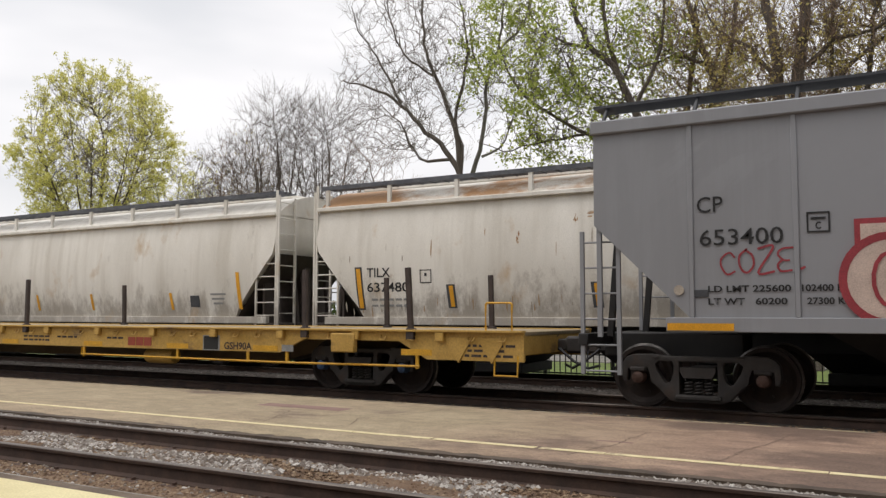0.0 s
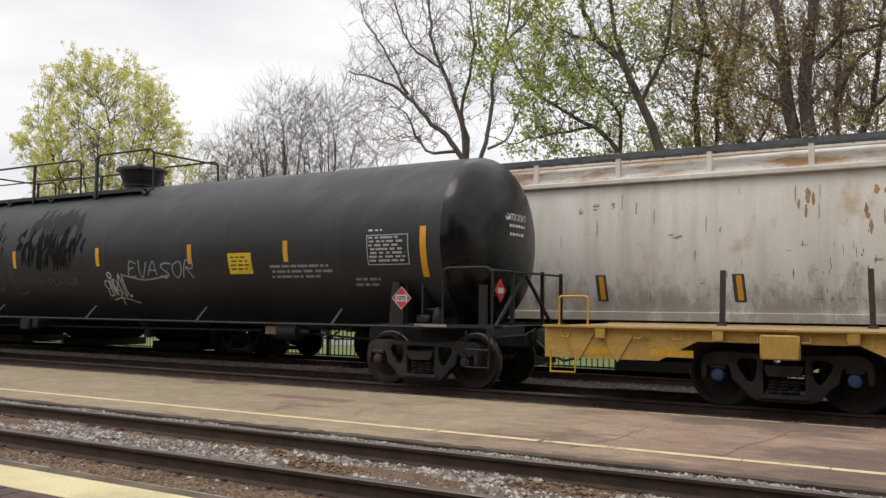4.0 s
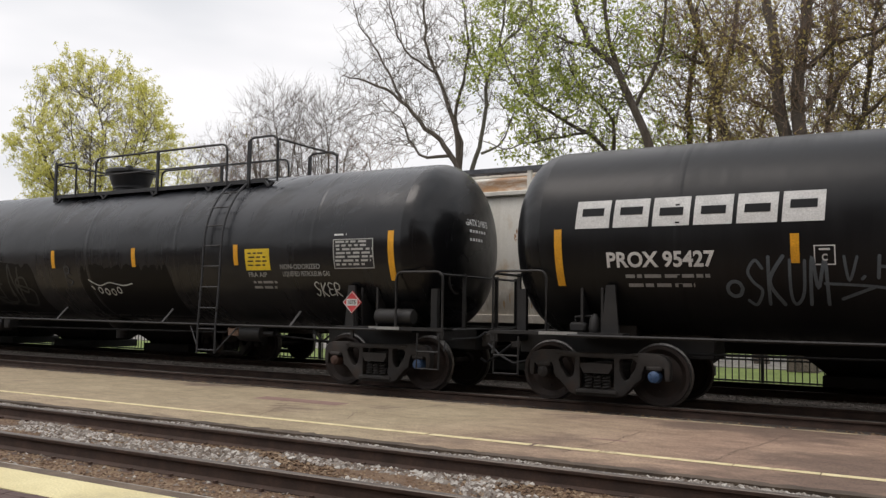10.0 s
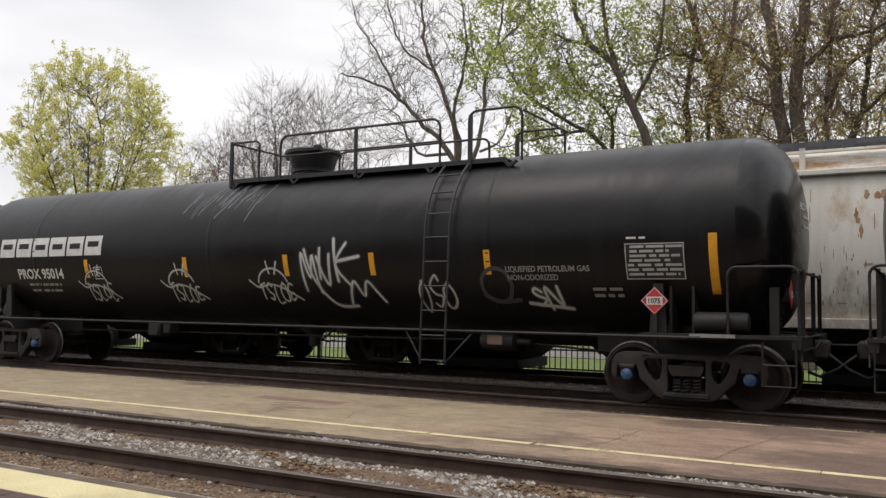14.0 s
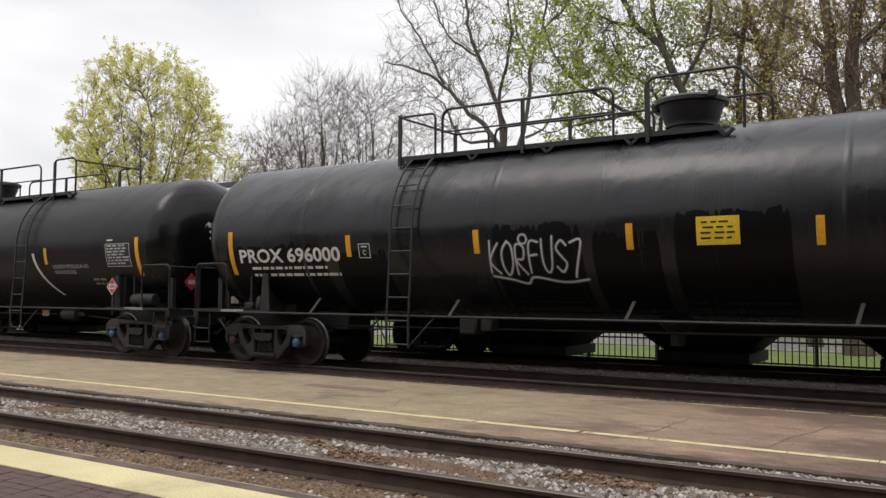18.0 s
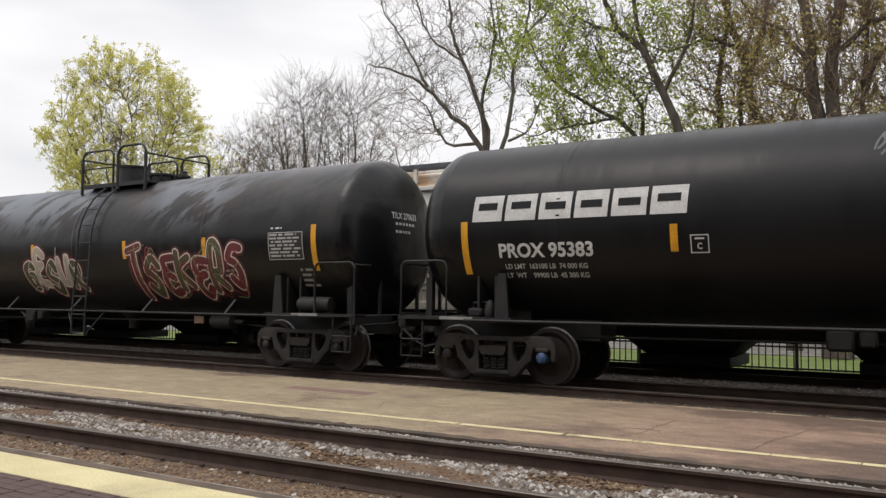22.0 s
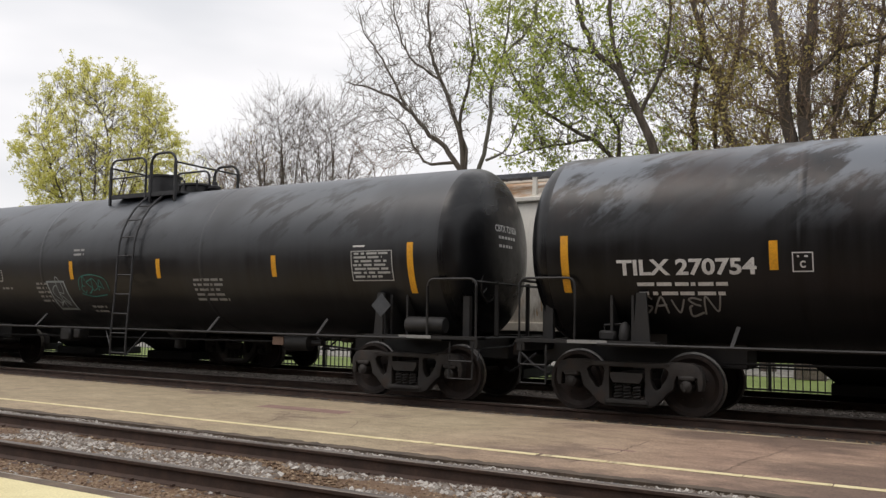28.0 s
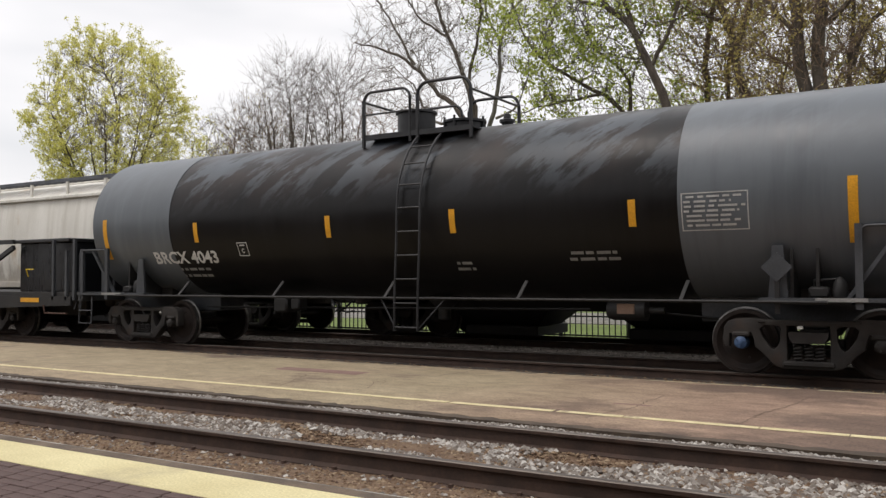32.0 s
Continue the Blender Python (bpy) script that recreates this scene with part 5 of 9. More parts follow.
def pale_spill(car, x0, x1, seed):
    """Thin chalky streaks that ran down from the roof fittings."""
    rnd = random.Random(seed)
    g = Mesh()
    for k in range(26):
        x, top = rnd.uniform(x0, x1), rnd.uniform(3.55, 3.92)
        low, sl = top - rnd.uniform(0.15, 0.55), rnd.uniform(0.25, 0.75)
        pts = curve_through([(x, top), (x - sl * (top - low) * 0.4 + rnd.uniform(-0.04, 0.04), (top + low) / 2), (x - sl * (top - low), low)], 4)
        brush(g, pts, rnd.uniform(0.012, 0.04), 0.003 + 0.0002 * (k % 6), ends=3)
    part("spill_streaks", g, M_SPILL, car, "pale chalky spill streaks", smooth=0)


M_SPILL = plain("spill_chalk", (0.12, 0.128, 0.135), 0.7)
M_FRESH = surface("fresh_black_paint", (0.0022, 0.0022, 0.0025), (0.0032, 0.0032, 0.0036), 2.0, (0.34, 0.44), 0.0, 40.0, 0.03, spec=0.16)
M_DIMBLUE = plain("spray_dim_blue", (0.085, 0.105, 0.12), 0.6)
M_PALEBLUE = plain("spray_pale_blue", (0.27, 0.31, 0.32), 0.6)
M_OUTLINE = plain("spray_black", (0.006, 0.006, 0.006), 0.55)
M_CREAMSPRAY = plain("spray_cream", (0.42, 0.36, 0.29), 0.6)
M_OLIVESPRAY = plain("spray_olive", (0.085, 0.075, 0.04), 0.6)
M_MAROON = plain("spray_maroon", (0.14, 0.025, 0.03), 0.6)
c2, c3, c4, c5, c6, c7, c8, c9, c10, c11 = [c for c, _ in CARS]
pale_spill(c3, -1.9, 0.3, 141)
pale_spill(c5, -1.9, 0.1, 142)
pale_spill(c7, -2.2, -0.6, 143)
pale_spill(c2, -5.6, -4.4, 144)
drips(c2, -2.6, 0.1, 3.25, 2.1, 5, 96)
drips(c2, -6.7, -5.2, 3.4, 2.35, 6, 34)
drips(c2, -3.45, -2.95, 3.2, 2.5, 8, 9)
tag(c2, "ASER", -6.2, -5.45, 1.62, 2.0, M_SPRAYWHITE, "small white sprayed tag", 0.028, 0.1, 31, jolt=0.12, soft=M_DIM, extra=([(-6.3, 1.8), (-5.9, 1.58), (-5.4, 1.9)], [(-5.95, 2.05), (-5.8, 1.5)]))
tag(c2, "ENBOL", 0.35, 1.1, 1.55, 1.92, M_SPRAYWHITE, "small white sprayed tag", 0.030, 0.1, 32, jolt=0.1, soft=M_DIM, extra=([(0.4, 1.46), (0.75, 1.5), (1.15, 1.40)], [(0.72, 1.5), (0.62, 1.36)], ring_line(0.60, 1.98, 0.06)))
tag(c2, "EUASOR", 1.15, 3.2, 1.95, 2.22, M_PALEBLUE, "pale blue sprayed scrawl", 0.032, 0.2, 33, jolt=0.12, extra=([(1.05, 1.98), (1.7, 1.88), (2.4, 1.96)],))
tag(c2, "W", -4.55, -4.02, 1.70, 2.26, M_DIMBLUE, "", 0.035, 0.0, 34, jolt=0.02)
tag(c2, "C", -3.72, -3.25, 1.66, 2.26, M_DIMBLUE, "", 0.035, 0.0, 35, jolt=0.02)
tag(c2, "L", -2.98, -2.35, 1.60, 2.20, M_DIMBLUE, "", 0.035, 0.0, 36, jolt=0.02)
tag(c2, "PLAYER", -1.55, -0.5, 1.78, 1.92, M_DIMBLUE, "dim sprayed word", 0.020, 0.1, 37, extra=([(-2.1, 1.85), (-1.8, 1.86)], [(-1.2, 1.68), (-0.95, 1.69)]))
piece(c3, "SCUM", -3.4, 0.0, 1.32, 2.0, (M_SILVER,), M_OUTLINE, M_DIM, 41, "big silver sprayed letters with black outline", 0.30, 0.035, 0.06, 0.05)
tag(c3, "SKUM", 0.15, 1.5, 1.30, 2.12, M_SPRAYWHITE, "white sprayed tag with a ring", 0.045, 0.06, 42, soft=M_DIM, extra=([(0.5, 2.28), (0.75, 2.18), (1.0, 2.34), (0.85, 2.42)], ring_line(1.72, 1.75, 0.12), [(0.0, 1.65), (0.2, 1.55), (0.35, 1.5)]))
tag(c3, "SKUM", -5.72, -4.65, 1.55, 2.12, M_DIMBLUE, "dim blue sprayed tag", 0.045, 0.06, 43, extra=(ring_line(-5.85, 1.75, 0.10),))
tag(c3, "V.H.", -4.5, -3.7, 1.88, 2.18, M_DIMBLUE, "", 0.040, 0.1, 45, extra=([(-4.7, 1.82), (-4.1, 1.78), (-3.7, 1.70)], [(-4.1, 1.78), (-4.5, 1.62)]))
piece(c3, "FETS", 5.15, 6.15, 2.17, 2.42, (M_SPRAYWHITE,), M_OUTLINE, M_SPRAYWHITE, 44, "small white sprayed letters", 0.055, 0.012, 0.01, 0.15)
M_FADED = surface("spray_faded", (0.007, 0.008, 0.0078), (0.022, 0.024, 0.0225), 2.2, (0.4, 0.6), 0.0, 30.0, 0.05)
for k, (word, x0, x1, z0, z1) in enumerate((("SHAEN", -5.3, -1.5, 1.42, 2.15), ("OSRUB", -4.9, -1.2, 1.38, 2.05), ("EKSAR", -5.4, -2.4, 1.45, 1.95))):
    tag(c4, word, x0, x1, z0, z1, M_FADED, "dim rubbed-out sprayed letters" if k == 0 else "", 0.05, 0.15, 51 + 4 * k, jolt=0.22, lift=0.007 + 0.003 * k)
tag(c4, "", 0.9, 2.0, 1.6, 1.8, M_SPRAYWHITE, "white sprayed face marks", 0.026, 0.0, 52, extra=([(0.85, 1.92), (1.15, 1.80), (1.5, 1.86), (1.9, 1.80), (2.2, 1.84)], ring_line(1.12, 1.70, 0.06), ring_line(1.32, 1.67, 0.06), ring_line(1.52, 1.66, 0.06), ring_line(1.72, 1.70, 0.06), [(0.95, 1.72), (0.88, 1.78)]))
tag(c4, "S", 0.05, 0.35, 1.82, 2.08, M_DIM, "", 0.03, 0.0, 57, extra=(ring_line(0.2, 2.14, 0.08),))
tag(c4, "SKER", 7.0, 7.6, 1.62, 1.84, M_SPRAYWHITE, "white sprayed tag", 0.022, 0.1, 53)
tag(c4, "SUADEN", -7.6, -6.3, 1.5, 1.72, M_GREYLET, "grey sprayed tag", 0.022, 0.15, 54, jolt=0.1)
for k, x in enumerate((-4.62, -2.05, 0.35)):
    round_tag(c5, x, 1.78, 0.42, 60 + k)
tag(c5, "MVK", 1.1, 2.2, 1.75, 2.40, M_SPRAYWHITE, "tall white sprayed tag", 0.050, -0.1, 66, jolt=0.1, soft=M_DIM, extra=([(1.2, 2.42), (1.35, 1.9), (1.65, 1.45), (2.1, 1.42)], [(1.9, 2.2), (2.4, 2.28)], [(2.0, 1.45), (2.2, 1.85), (2.35, 1.6), (2.5, 1.85), (2.75, 1.5)], [(1.55, 2.44), (1.5, 1.9)]))
tag(c5, "OSO", 3.45, 4.2, 1.42, 1.86, M_SPRAYWHITE, "white sprayed tag", 0.035, 0.1, 67, jolt=0.1, soft=M_DIM)
tag(c5, "", 4.7, 5.3, 1.5, 2.0, M_DIM, "dim sprayed ring", 0.07, 0.0, 68, extra=(ring_line(5.0, 1.78, 0.27), [(4.75, 1.62), (5.0, 1.52), (5.35, 1.55)]))
tag(c5, "SN", 5.6, 6.1, 1.45, 1.76, M_SPRAYWHITE, "white sprayed scrawl", 0.045, -0.25, 69, jolt=0.15, soft=M_DIM, extra=([(5.5, 1.5), (6.2, 1.42)],))
tag(c6, "KORFUS7", -2.4, -0.72, 1.76, 2.26, M_SPRAYWHITE, "white sprayed tag with a ring and underline", 0.030, 0.1, 71, jolt=0.05, lift=0.011, soft=M_DIM, extra=(ring_line(-1.72, 2.30, 0.075), [(-2.35, 1.72), (-2.0, 1.66), (-1.75, 1.60), (-1.6, 1.70), (-1.1, 1.62), (-0.68, 1.66)]))
for k, (x0, x1, z1) in enumerate(((-8.5, -5.9, 2.34), (-5.6, -4.45, 2.18), (-2.38, -0.72, 2.52), (-0.55, 0.5, 2.35), (0.72, 2.32, 2.62), (3.75, 5.2, 2.46), (5.9, 7.0, 2.2))):
    patch_of_paint(c6, x0, x1, 1.12, z1, 72 + k)
for k, (x0, x1, z1) in enumerate(((-5.6, -1.0, 2.30), (0.6, 3.4, 2.22))):
    patch_of_paint(c4, x0, x1, 1.12, z1, 62 + k)
g = Mesh()
arc = [(4.45 + 0.012 * i + 0.36 * (i / 14) ** 2, 2.36 - 0.072 * i) for i in range(15)]
for (xa, za), (xb, zb) in zip(arc, arc[1:]):
    g.add([on_shell(xa - 0.05, za, 0.007), on_shell(xa + 0.05, za, 0.007), on_shell(xb + 0.05, zb, 0.007), on_shell(xb - 0.05, zb, 0.007)], [(0, 1, 2, 3)])
part("paint_stroke", g, M_WHITE, c7, "long white painted arc", smooth=60)
piece(c8, "GESUR", -2.0, 0.18, 1.58, 2.16, (M_OLIVESPRAY, M_CREAMSPRAY), M_PINKPALE, M_DARKRED, 81, "cream sprayed letters on a dark red cloud", 0.15, 0.030, 0.06, 0.12, 0.12)
tag(c8, "SESUN", -1.95, 0.1, 1.58, 2.2, M_SPRAYWHITE, "", 0.022, 0.1, 82, lift=0.018, jolt=0.2)
piece(c8, "TSEKERS", 1.85, 5.3, 1.48, 2.26, (M_MAROON, M_OLIVESPRAY), M_PINKPALE, M_DARKRED, 83, "maroon and olive sprayed letters with pale outline", 0.15, 0.028, 0.05, 0.10, 0.13)
tag(c8, "TSEKERS", 1.9, 5.25, 1.50, 2.24, M_SPRAYGREEN, "", 0.020, 0.1, 84, lift=0.018, jolt=0.18)
tag(c8, "NRASEUS", 1.9, 5.25, 1.46, 2.2, M_SPRAYRED, "", 0.024, 0.1, 85, lift=0.021, jolt=0.2)
tag(c9, "URGU", -1.9, -0.8, 1.7, 2.12, M_GREYLET, "grey sprayed tag with a ring", 0.028, 0.08, 91, jolt=0.08, extra=(ring_line(-0.52, 2.05, 0.14), [(-0.52, 2.19), (-0.52, 1.91)]))
tag(c9, "SAVEN", -6.3, -5.1, 1.5, 1.74, M_GREYLET, "grey sprayed tag", 0.028, 0.1, 92, jolt=0.1)
pst = decal(c10, "sticker", -2.42, -1.80, 1.42, 2.06, M_PALEBLUE, "slanted rectangular sticker with a pale border", slant=-0.12)
decal(pst, "sticker_field", -2.38, -1.84, 1.46, 2.02, M_DIM, "", 0.010, slant=-0.12)
tag(pst, "SR", -2.36, -1.92, 1.52, 1.96, M_PALEBLUE, "", 0.022, -0.1, 95, lift=0.014, jolt=0.2, extra=([(-2.3, 1.5), (-2.1, 1.62), (-1.95, 1.52)],))
tag(c10, "ESDA", -1.32, -0.6, 1.80, 2.05, M_TEAL, "teal sprayed tag", 0.022, 0.15, 96, jolt=0.18, extra=([(-1.4, 1.86), (-1.3, 2.12), (-0.9, 2.18), (-0.5, 2.08), (-0.42, 1.84)], [(-1.35, 1.78), (-1.0, 1.72), (-0.55, 1.76)]))


# ---------------- flat car ----------------
M_FLAT = surface("flat_car_yellow", (0.42, 0.25, 0.05), (0.54, 0.335, 0.085), 2.0, (0.5, 0.75), 0.0, 30.0, 0.1, (0.6, 1, 1.5), dirt=(0.16, 0.10, 0.05), dirt_at=(0.60, 0.72))
M_FLATBRIGHT = plain("flat_car_bright_patch", (0.62, 0.33, 0.02), 0.55)
M_STAKE = surface("stake_brown", (0.035, 0.024, 0.02), (0.06, 0.042, 0.034), 4.0, (0.6, 0.85), 0.0, 30.0, 0.15)
M_DECK = surface("flat_deck", (0.26, 0.20, 0.12), (0.36, 0.28, 0.17), 1.2, (0.7, 0.9), 0.0, 25.0, 0.3)
M_TTX = plain("emblem_red", (0.33, 0.06, 0.03), 0.6)
FLAT_HALF, FLAT_END = 9.63, 13.0
flat = thing("flat_car", "yellow flat car with brown stakes and worn deck", "flat car")
g = Mesh()
g.box(-FLAT_END, FLAT_END, -1.42, 1.42, 1.03, 1.11, 0.01)
part("deck", g, M_DECK, flat)
for s in (-1, 1):
    y = s * 1.42
    y0, y1 = (y - 0.06, y + 0.0) if s < 0 else (y, y + 0.06)
    sill = Mesh().prism([(-FLAT_END, 1.09), (-FLAT_END, 0.64), (-11.25, 0.64), (-10.7, 0.93), (-8.65, 0.93), (-8.1, 0.68), (8.1, 0.68), (8.65, 0.93), (10.7, 0.93), (11.25, 0.64), (FLAT_END, 0.64), (FLAT_END, 1.09)], y0, y1)
    sl = part("side_sill", sill, M_FLAT, flat)
    part("sill_flange", Mesh().box(-FLAT_END, FLAT_END, min(y0, y1) - 0.09, max(y0, y1) + 0.03, 1.09, 1.125, 0.005), M_FLAT, sl)
    if s < 0:
        for k in range(46):
            x = -FLAT_END + 0.35 + k * (2 * FLAT_END - 0.7) / 45
            if k % 3 == 1:
                part("stake_pocket", Mesh().box(x - 0.075, x + 0.075, y0 - 0.085, y0, 0.94, 1.09, 0.01), M_FLAT, sl)
            else:
                part("tie_down", Mesh().pipe([(x - 0.05, y0 - 0.01, 1.02), (x - 0.05, y0 - 0.06, 0.95), (x + 0.05, y0 - 0.06, 0.95), (x + 0.05, y0 - 0.01, 1.02)], 0.014, 5), M_FLAT, sl)
        for x in (-12.2, -11.05, -7.6, -5.6, -3.6, 0.0, 2.9, 5.45, 7.75, 11.05):
            part("reflector_strip", Mesh().box(x - 0.30, x + 0.30, y0 - 0.006, y0 - 0.001, 0.70, 0.80), M_FLATBRIGHT, sl, "bright amber reflective strip")
        lettering(flat, "XTTX", -2.99, -2.22, 0.82, 0.16, M_WHITE, 0.008, face=y0 - 0.012)
        lettering(flat, "191881", -1.71, -0.80, 0.82, 0.16, M_WHITE, 0.008, face=y0 - 0.012)
        part("number_panel", Mesh().box(-3.14, -0.62, y0 - 0.008, y0 - 0.002, 0.70, 0.94), M_BLUEBAR, sl, "black number panel")
        block_mark(flat, 4.0, 4.72, 0.82, 0.17, 3, M_TTX, M_FLAT, face=y0 - 0.002)
        for bx, w, rows in ((0.5, 0.9, 2), (1.7, 0.6, 1), (11.8, 0.9, 3), (3.35, 0.35, 1)):
            for r in range(rows):
                x = bx
                rnd = random.Random(int(bx * 10) + r)
                gg = Mesh()
                while x < bx + w:
                    ww = rnd.uniform(0.06, 0.18)
                    gg.box(x, x + ww, y0 - 0.005, y0 - 0.001, 0.86 - r * 0.08, 0.90 - r * 0.08)
                    x += ww + 0.04
                tagged(part("stencil_print", gg, M_STAKE, sl, smooth=0), kind="stuff")
        lettering(flat, "LT WT  81800", -4.66, -3.92, 0.91, 0.075, M_STAKE, 0.002, face=y0 - 0.008)
        lettering(flat, "LD LMT 204200", -4.66, -3.92, 0.79, 0.075, M_STAKE, 0.002, face=y0 - 0.008)
        for a, b, c, d in ((-4.95, -4.75, 0.935, 0.945), (-4.95, -4.75, 0.755, 0.765), (-4.95, -4.94, 0.765, 0.935), (-4.76, -4.75, 0.765, 0.935)):
            part("stencil_box", Mesh().box(a, b, y0 - 0.006, y0 - 0.001, c, d), M_STAKE, sl)
        lettering(flat, "GSH90A", 6.72, 7.42, 0.78, 0.13, M_STAKE, 0.004, face=y0 - 0.008)
        part("notice_frame", Mesh().box(6.15, 6.60, y0 - 0.004, y0 - 0.001, 0.68, 0.97), M_GREYLET, sl, "pale notice frame")
        part("notice_frame", Mesh().box(8.15, 8.42, y0 - 0.008, y0 - 0.002, 0.70, 0.82), M_GREYLET, sl, "small white card")
        part("notice_panel", Mesh().box(6.18, 6.56, y0 - 0.006, y0 - 0.002, 0.70, 0.95), M_BLUEBAR, sl, "dark notice panel")
        part("jacking_pad", Mesh().box(9.35, 9.85, y0 - 0.12, y0, 0.72, 1.05, 0.02), M_FLAT, sl)
        part("jacking_pad", Mesh().box(-9.85, -9.35, y0 - 0.12, y0, 0.72, 1.05, 0.02), M_FLAT, sl)
g = Mesh()
g.prism([(-FLAT_END + 0.3, 1.0), (-FLAT_END + 0.3, 0.72), (-8.4, 0.72), (-7.0, 0.42), (7.0, 0.42), (8.4, 0.72), (FLAT_END - 0.3, 0.72), (FLAT_END - 0.3, 1.0)], -0.33, 0.33)
for k in range(11):
    x = -7.5 + k * 1.5
    g.box(x - 0.04, x + 0.04, -1.38, 1.38, 0.74, 0.99)
part("centre_sill", g, surface("flat_underframe", (0.10, 0.065, 0.03), (0.15, 0.10, 0.045), 2.0, (0.6, 0.8)), flat)
rod = Mesh().pipe([(2.5, -1.44, 0.66), (2.5, -1.46, 0.52), (8.2, -1.46, 0.50), (11.1, -1.46, 0.52)], 0.02, 5)
for x in (2.58, 5.43, 7.3, 8.25, 11.05):
    rod.beam((x, -1.45, 0.70), (x, -1.45, 0.48), 0.06, 0.03)
part("brake_rod", rod, M_FLATBRIGHT, flat)
part("air_reservoir", Mesh().lathe([(4.2, 0), (4.2, 0.14), (4.25, 0.16), (4.95, 0.16), (5.0, 0.14), (5.0, 0)], "x", 14, (0, -1.1, 0.52)), M_FLAT, flat)
for x, y, lean, hgt in ((0.6, -1.49, 0.0, 1.08), (8.7, -1.49, -0.03, 1.10), (10.95, -1.49, -0.07, 1.08), (-10.9, 1.0, 0.03, 0.95), (-8.65, 1.0, -0.02, 0.95), (0.85, 1.0, -0.04, 1.02), (8.8, 1.0, -0.03, 1.05), (11.2, 1.0, -0.03, 1.05)):
    st = part("stake", Mesh().beam((x, y, 0.98), (x + lean, y, 1.08 + hgt), 0.085, 0.07, (0, 1, 0)), M_STAKE, flat, "dark brown stake")
    part("stake_socket", Mesh().box(x - 0.075, x + 0.075, y - 0.06, y + 0.06, 0.96, 1.15, 0.01), M_STAKE, st)
for s in (-1, 1):
    xe = s * FLAT_END
    part("end_beam", Mesh().box(min(xe, xe - s * 0.1), max(xe, xe - s * 0.1), -1.45, 1.45, 0.74, 1.07, 0.015), M_FLAT, flat)
    part("grab_iron", Mesh().pipe(arch(xe - s * 0.22, xe - s * 0.68, 1.08, 1.56, -1.44, 0.04), 0.018, 6), M_FLATBRIGHT, flat)
    part("stirrup_step", Mesh().pipe([(xe - s * 0.1, -1.47, 0.74), (xe - s * 0.1, -1.50, 0.42), (xe - s * 0.5, -1.50, 0.42), (xe - s * 0.5, -1.47, 0.74)], 0.02, 6), M_FLATBRIGHT, flat)
    coupler(flat, xe - s * 0.1, s)
    for k in (0.3, 0.9):
        part("corner_gusset", Mesh().prism([(xe - s * k, 1.0), (xe - s * (k + 0.5), 1.0), (xe - s * (k + 0.25), 0.60)], -1.50, -1.44), M_FLAT, flat)
bogie(flat, -FLAT_HALF, ("blue", "blue"))
bogie(flat, FLAT_HALF, ("blue", "blue"))
CARS.append((flat, -18.53))

M_CREAMLET = plain("spray_light_cream", (0.56, 0.44, 0.37), 0.6)
# ---------------- grey covered hopper at the head ----------------
M_HOPGREY = tank_paint("hopper_grey", (0.23, 0.235, 0.245), (0.255, 0.262, 0.275), (0.32, 0.33, 0.345), 0.52, 0.5, 0.0, 6.0, 0.3, 0.1)
HOP_HALF = 6.9
hop = thing("covered_hopper", "grey covered hopper car with red sprayed letters", "hopper car")
x_l, x_r = -8.26, 8.26
body = Mesh()
body.prism([(x_l, 4.06), (x_l, 2.69), (-6.86, 1.32), (6.86, 1.32), (x_r, 2.69), (x_r, 4.06)], -1.56, 1.56)
part("body", body, M_HOPGREY, hop)
for s in (-1, 1):
    part("top_chord", Mesh().box(x_l - 0.03, x_r + 0.03, s * 1.56 - 0.07, s * 1.56 + 0.07, 4.04, 4.24, 0.02), M_HOPGREY, hop)
    part("side_sill", Mesh().box(-7.2, 7.2, s * 1.57 - 0.04, s * 1.57 + 0.04, 1.14, 1.34, 0.01), M_HOPGREY, hop)
for x in (-6.84, -5.47, -4.1, -2.73, -1.37, 0.0, 1.37, 2.73, 4.1, 5.47, 6.84):
    part("side_post", Mesh().box(x - 0.035, x + 0.035, -1.585, -1.555, 1.34, 4.04, 0.008), M_HOPGREY, hop)
roof = Mesh()
roof.add([(x, y, z) for x in (x_l, x_r) for y, z in ((-1.56, 4.14), (-0.9, 4.38), (0.9, 4.38), (1.56, 4.14))], [(0, 1, 5, 4), (1, 2, 6, 5), (2, 3, 7, 6), (0, 3, 2, 1), (4, 5, 6, 7)])
part("roof", roof, M_HOPGREY, hop)
wk = Mesh().box(x_l - 0.1, x_r + 0.1, -1.25, -0.75, 4.52, 4.56).box(x_l - 0.1, x_r + 0.1, 0.75, 1.25, 4.52, 4.56)
wkp = part("roof_walk", wk, M_GREYSTEEL, hop)
for k in range(13):
    x = x_l + 0.1 + k * (x_r - x_l - 0.2) / 12
    part("walk_bracket", Mesh().beam((x, -1.5, 4.15), (x, -1.15, 4.53), 0.04, 0.06), M_GREYSTEEL, wkp)
und = Mesh()
for x in (-3.6, 0.0, 3.6):
    und.add([(x - 1.75, -1.4, 1.25), (x + 1.75, -1.4, 1.25), (x + 1.75, 1.4, 1.25), (x - 1.75, 1.4, 1.25), (x - 0.45, -0.5, 0.45), (x + 0.45, -0.5, 0.45), (x + 0.45, 0.5, 0.45), (x - 0.45, 0.5, 0.45)], [(0, 1, 5, 4), (1, 2, 6, 5), (2, 3, 7, 6), (3, 0, 4, 7), (4, 5, 6, 7)])
part("discharge_bay", und, M_STEEL, hop)
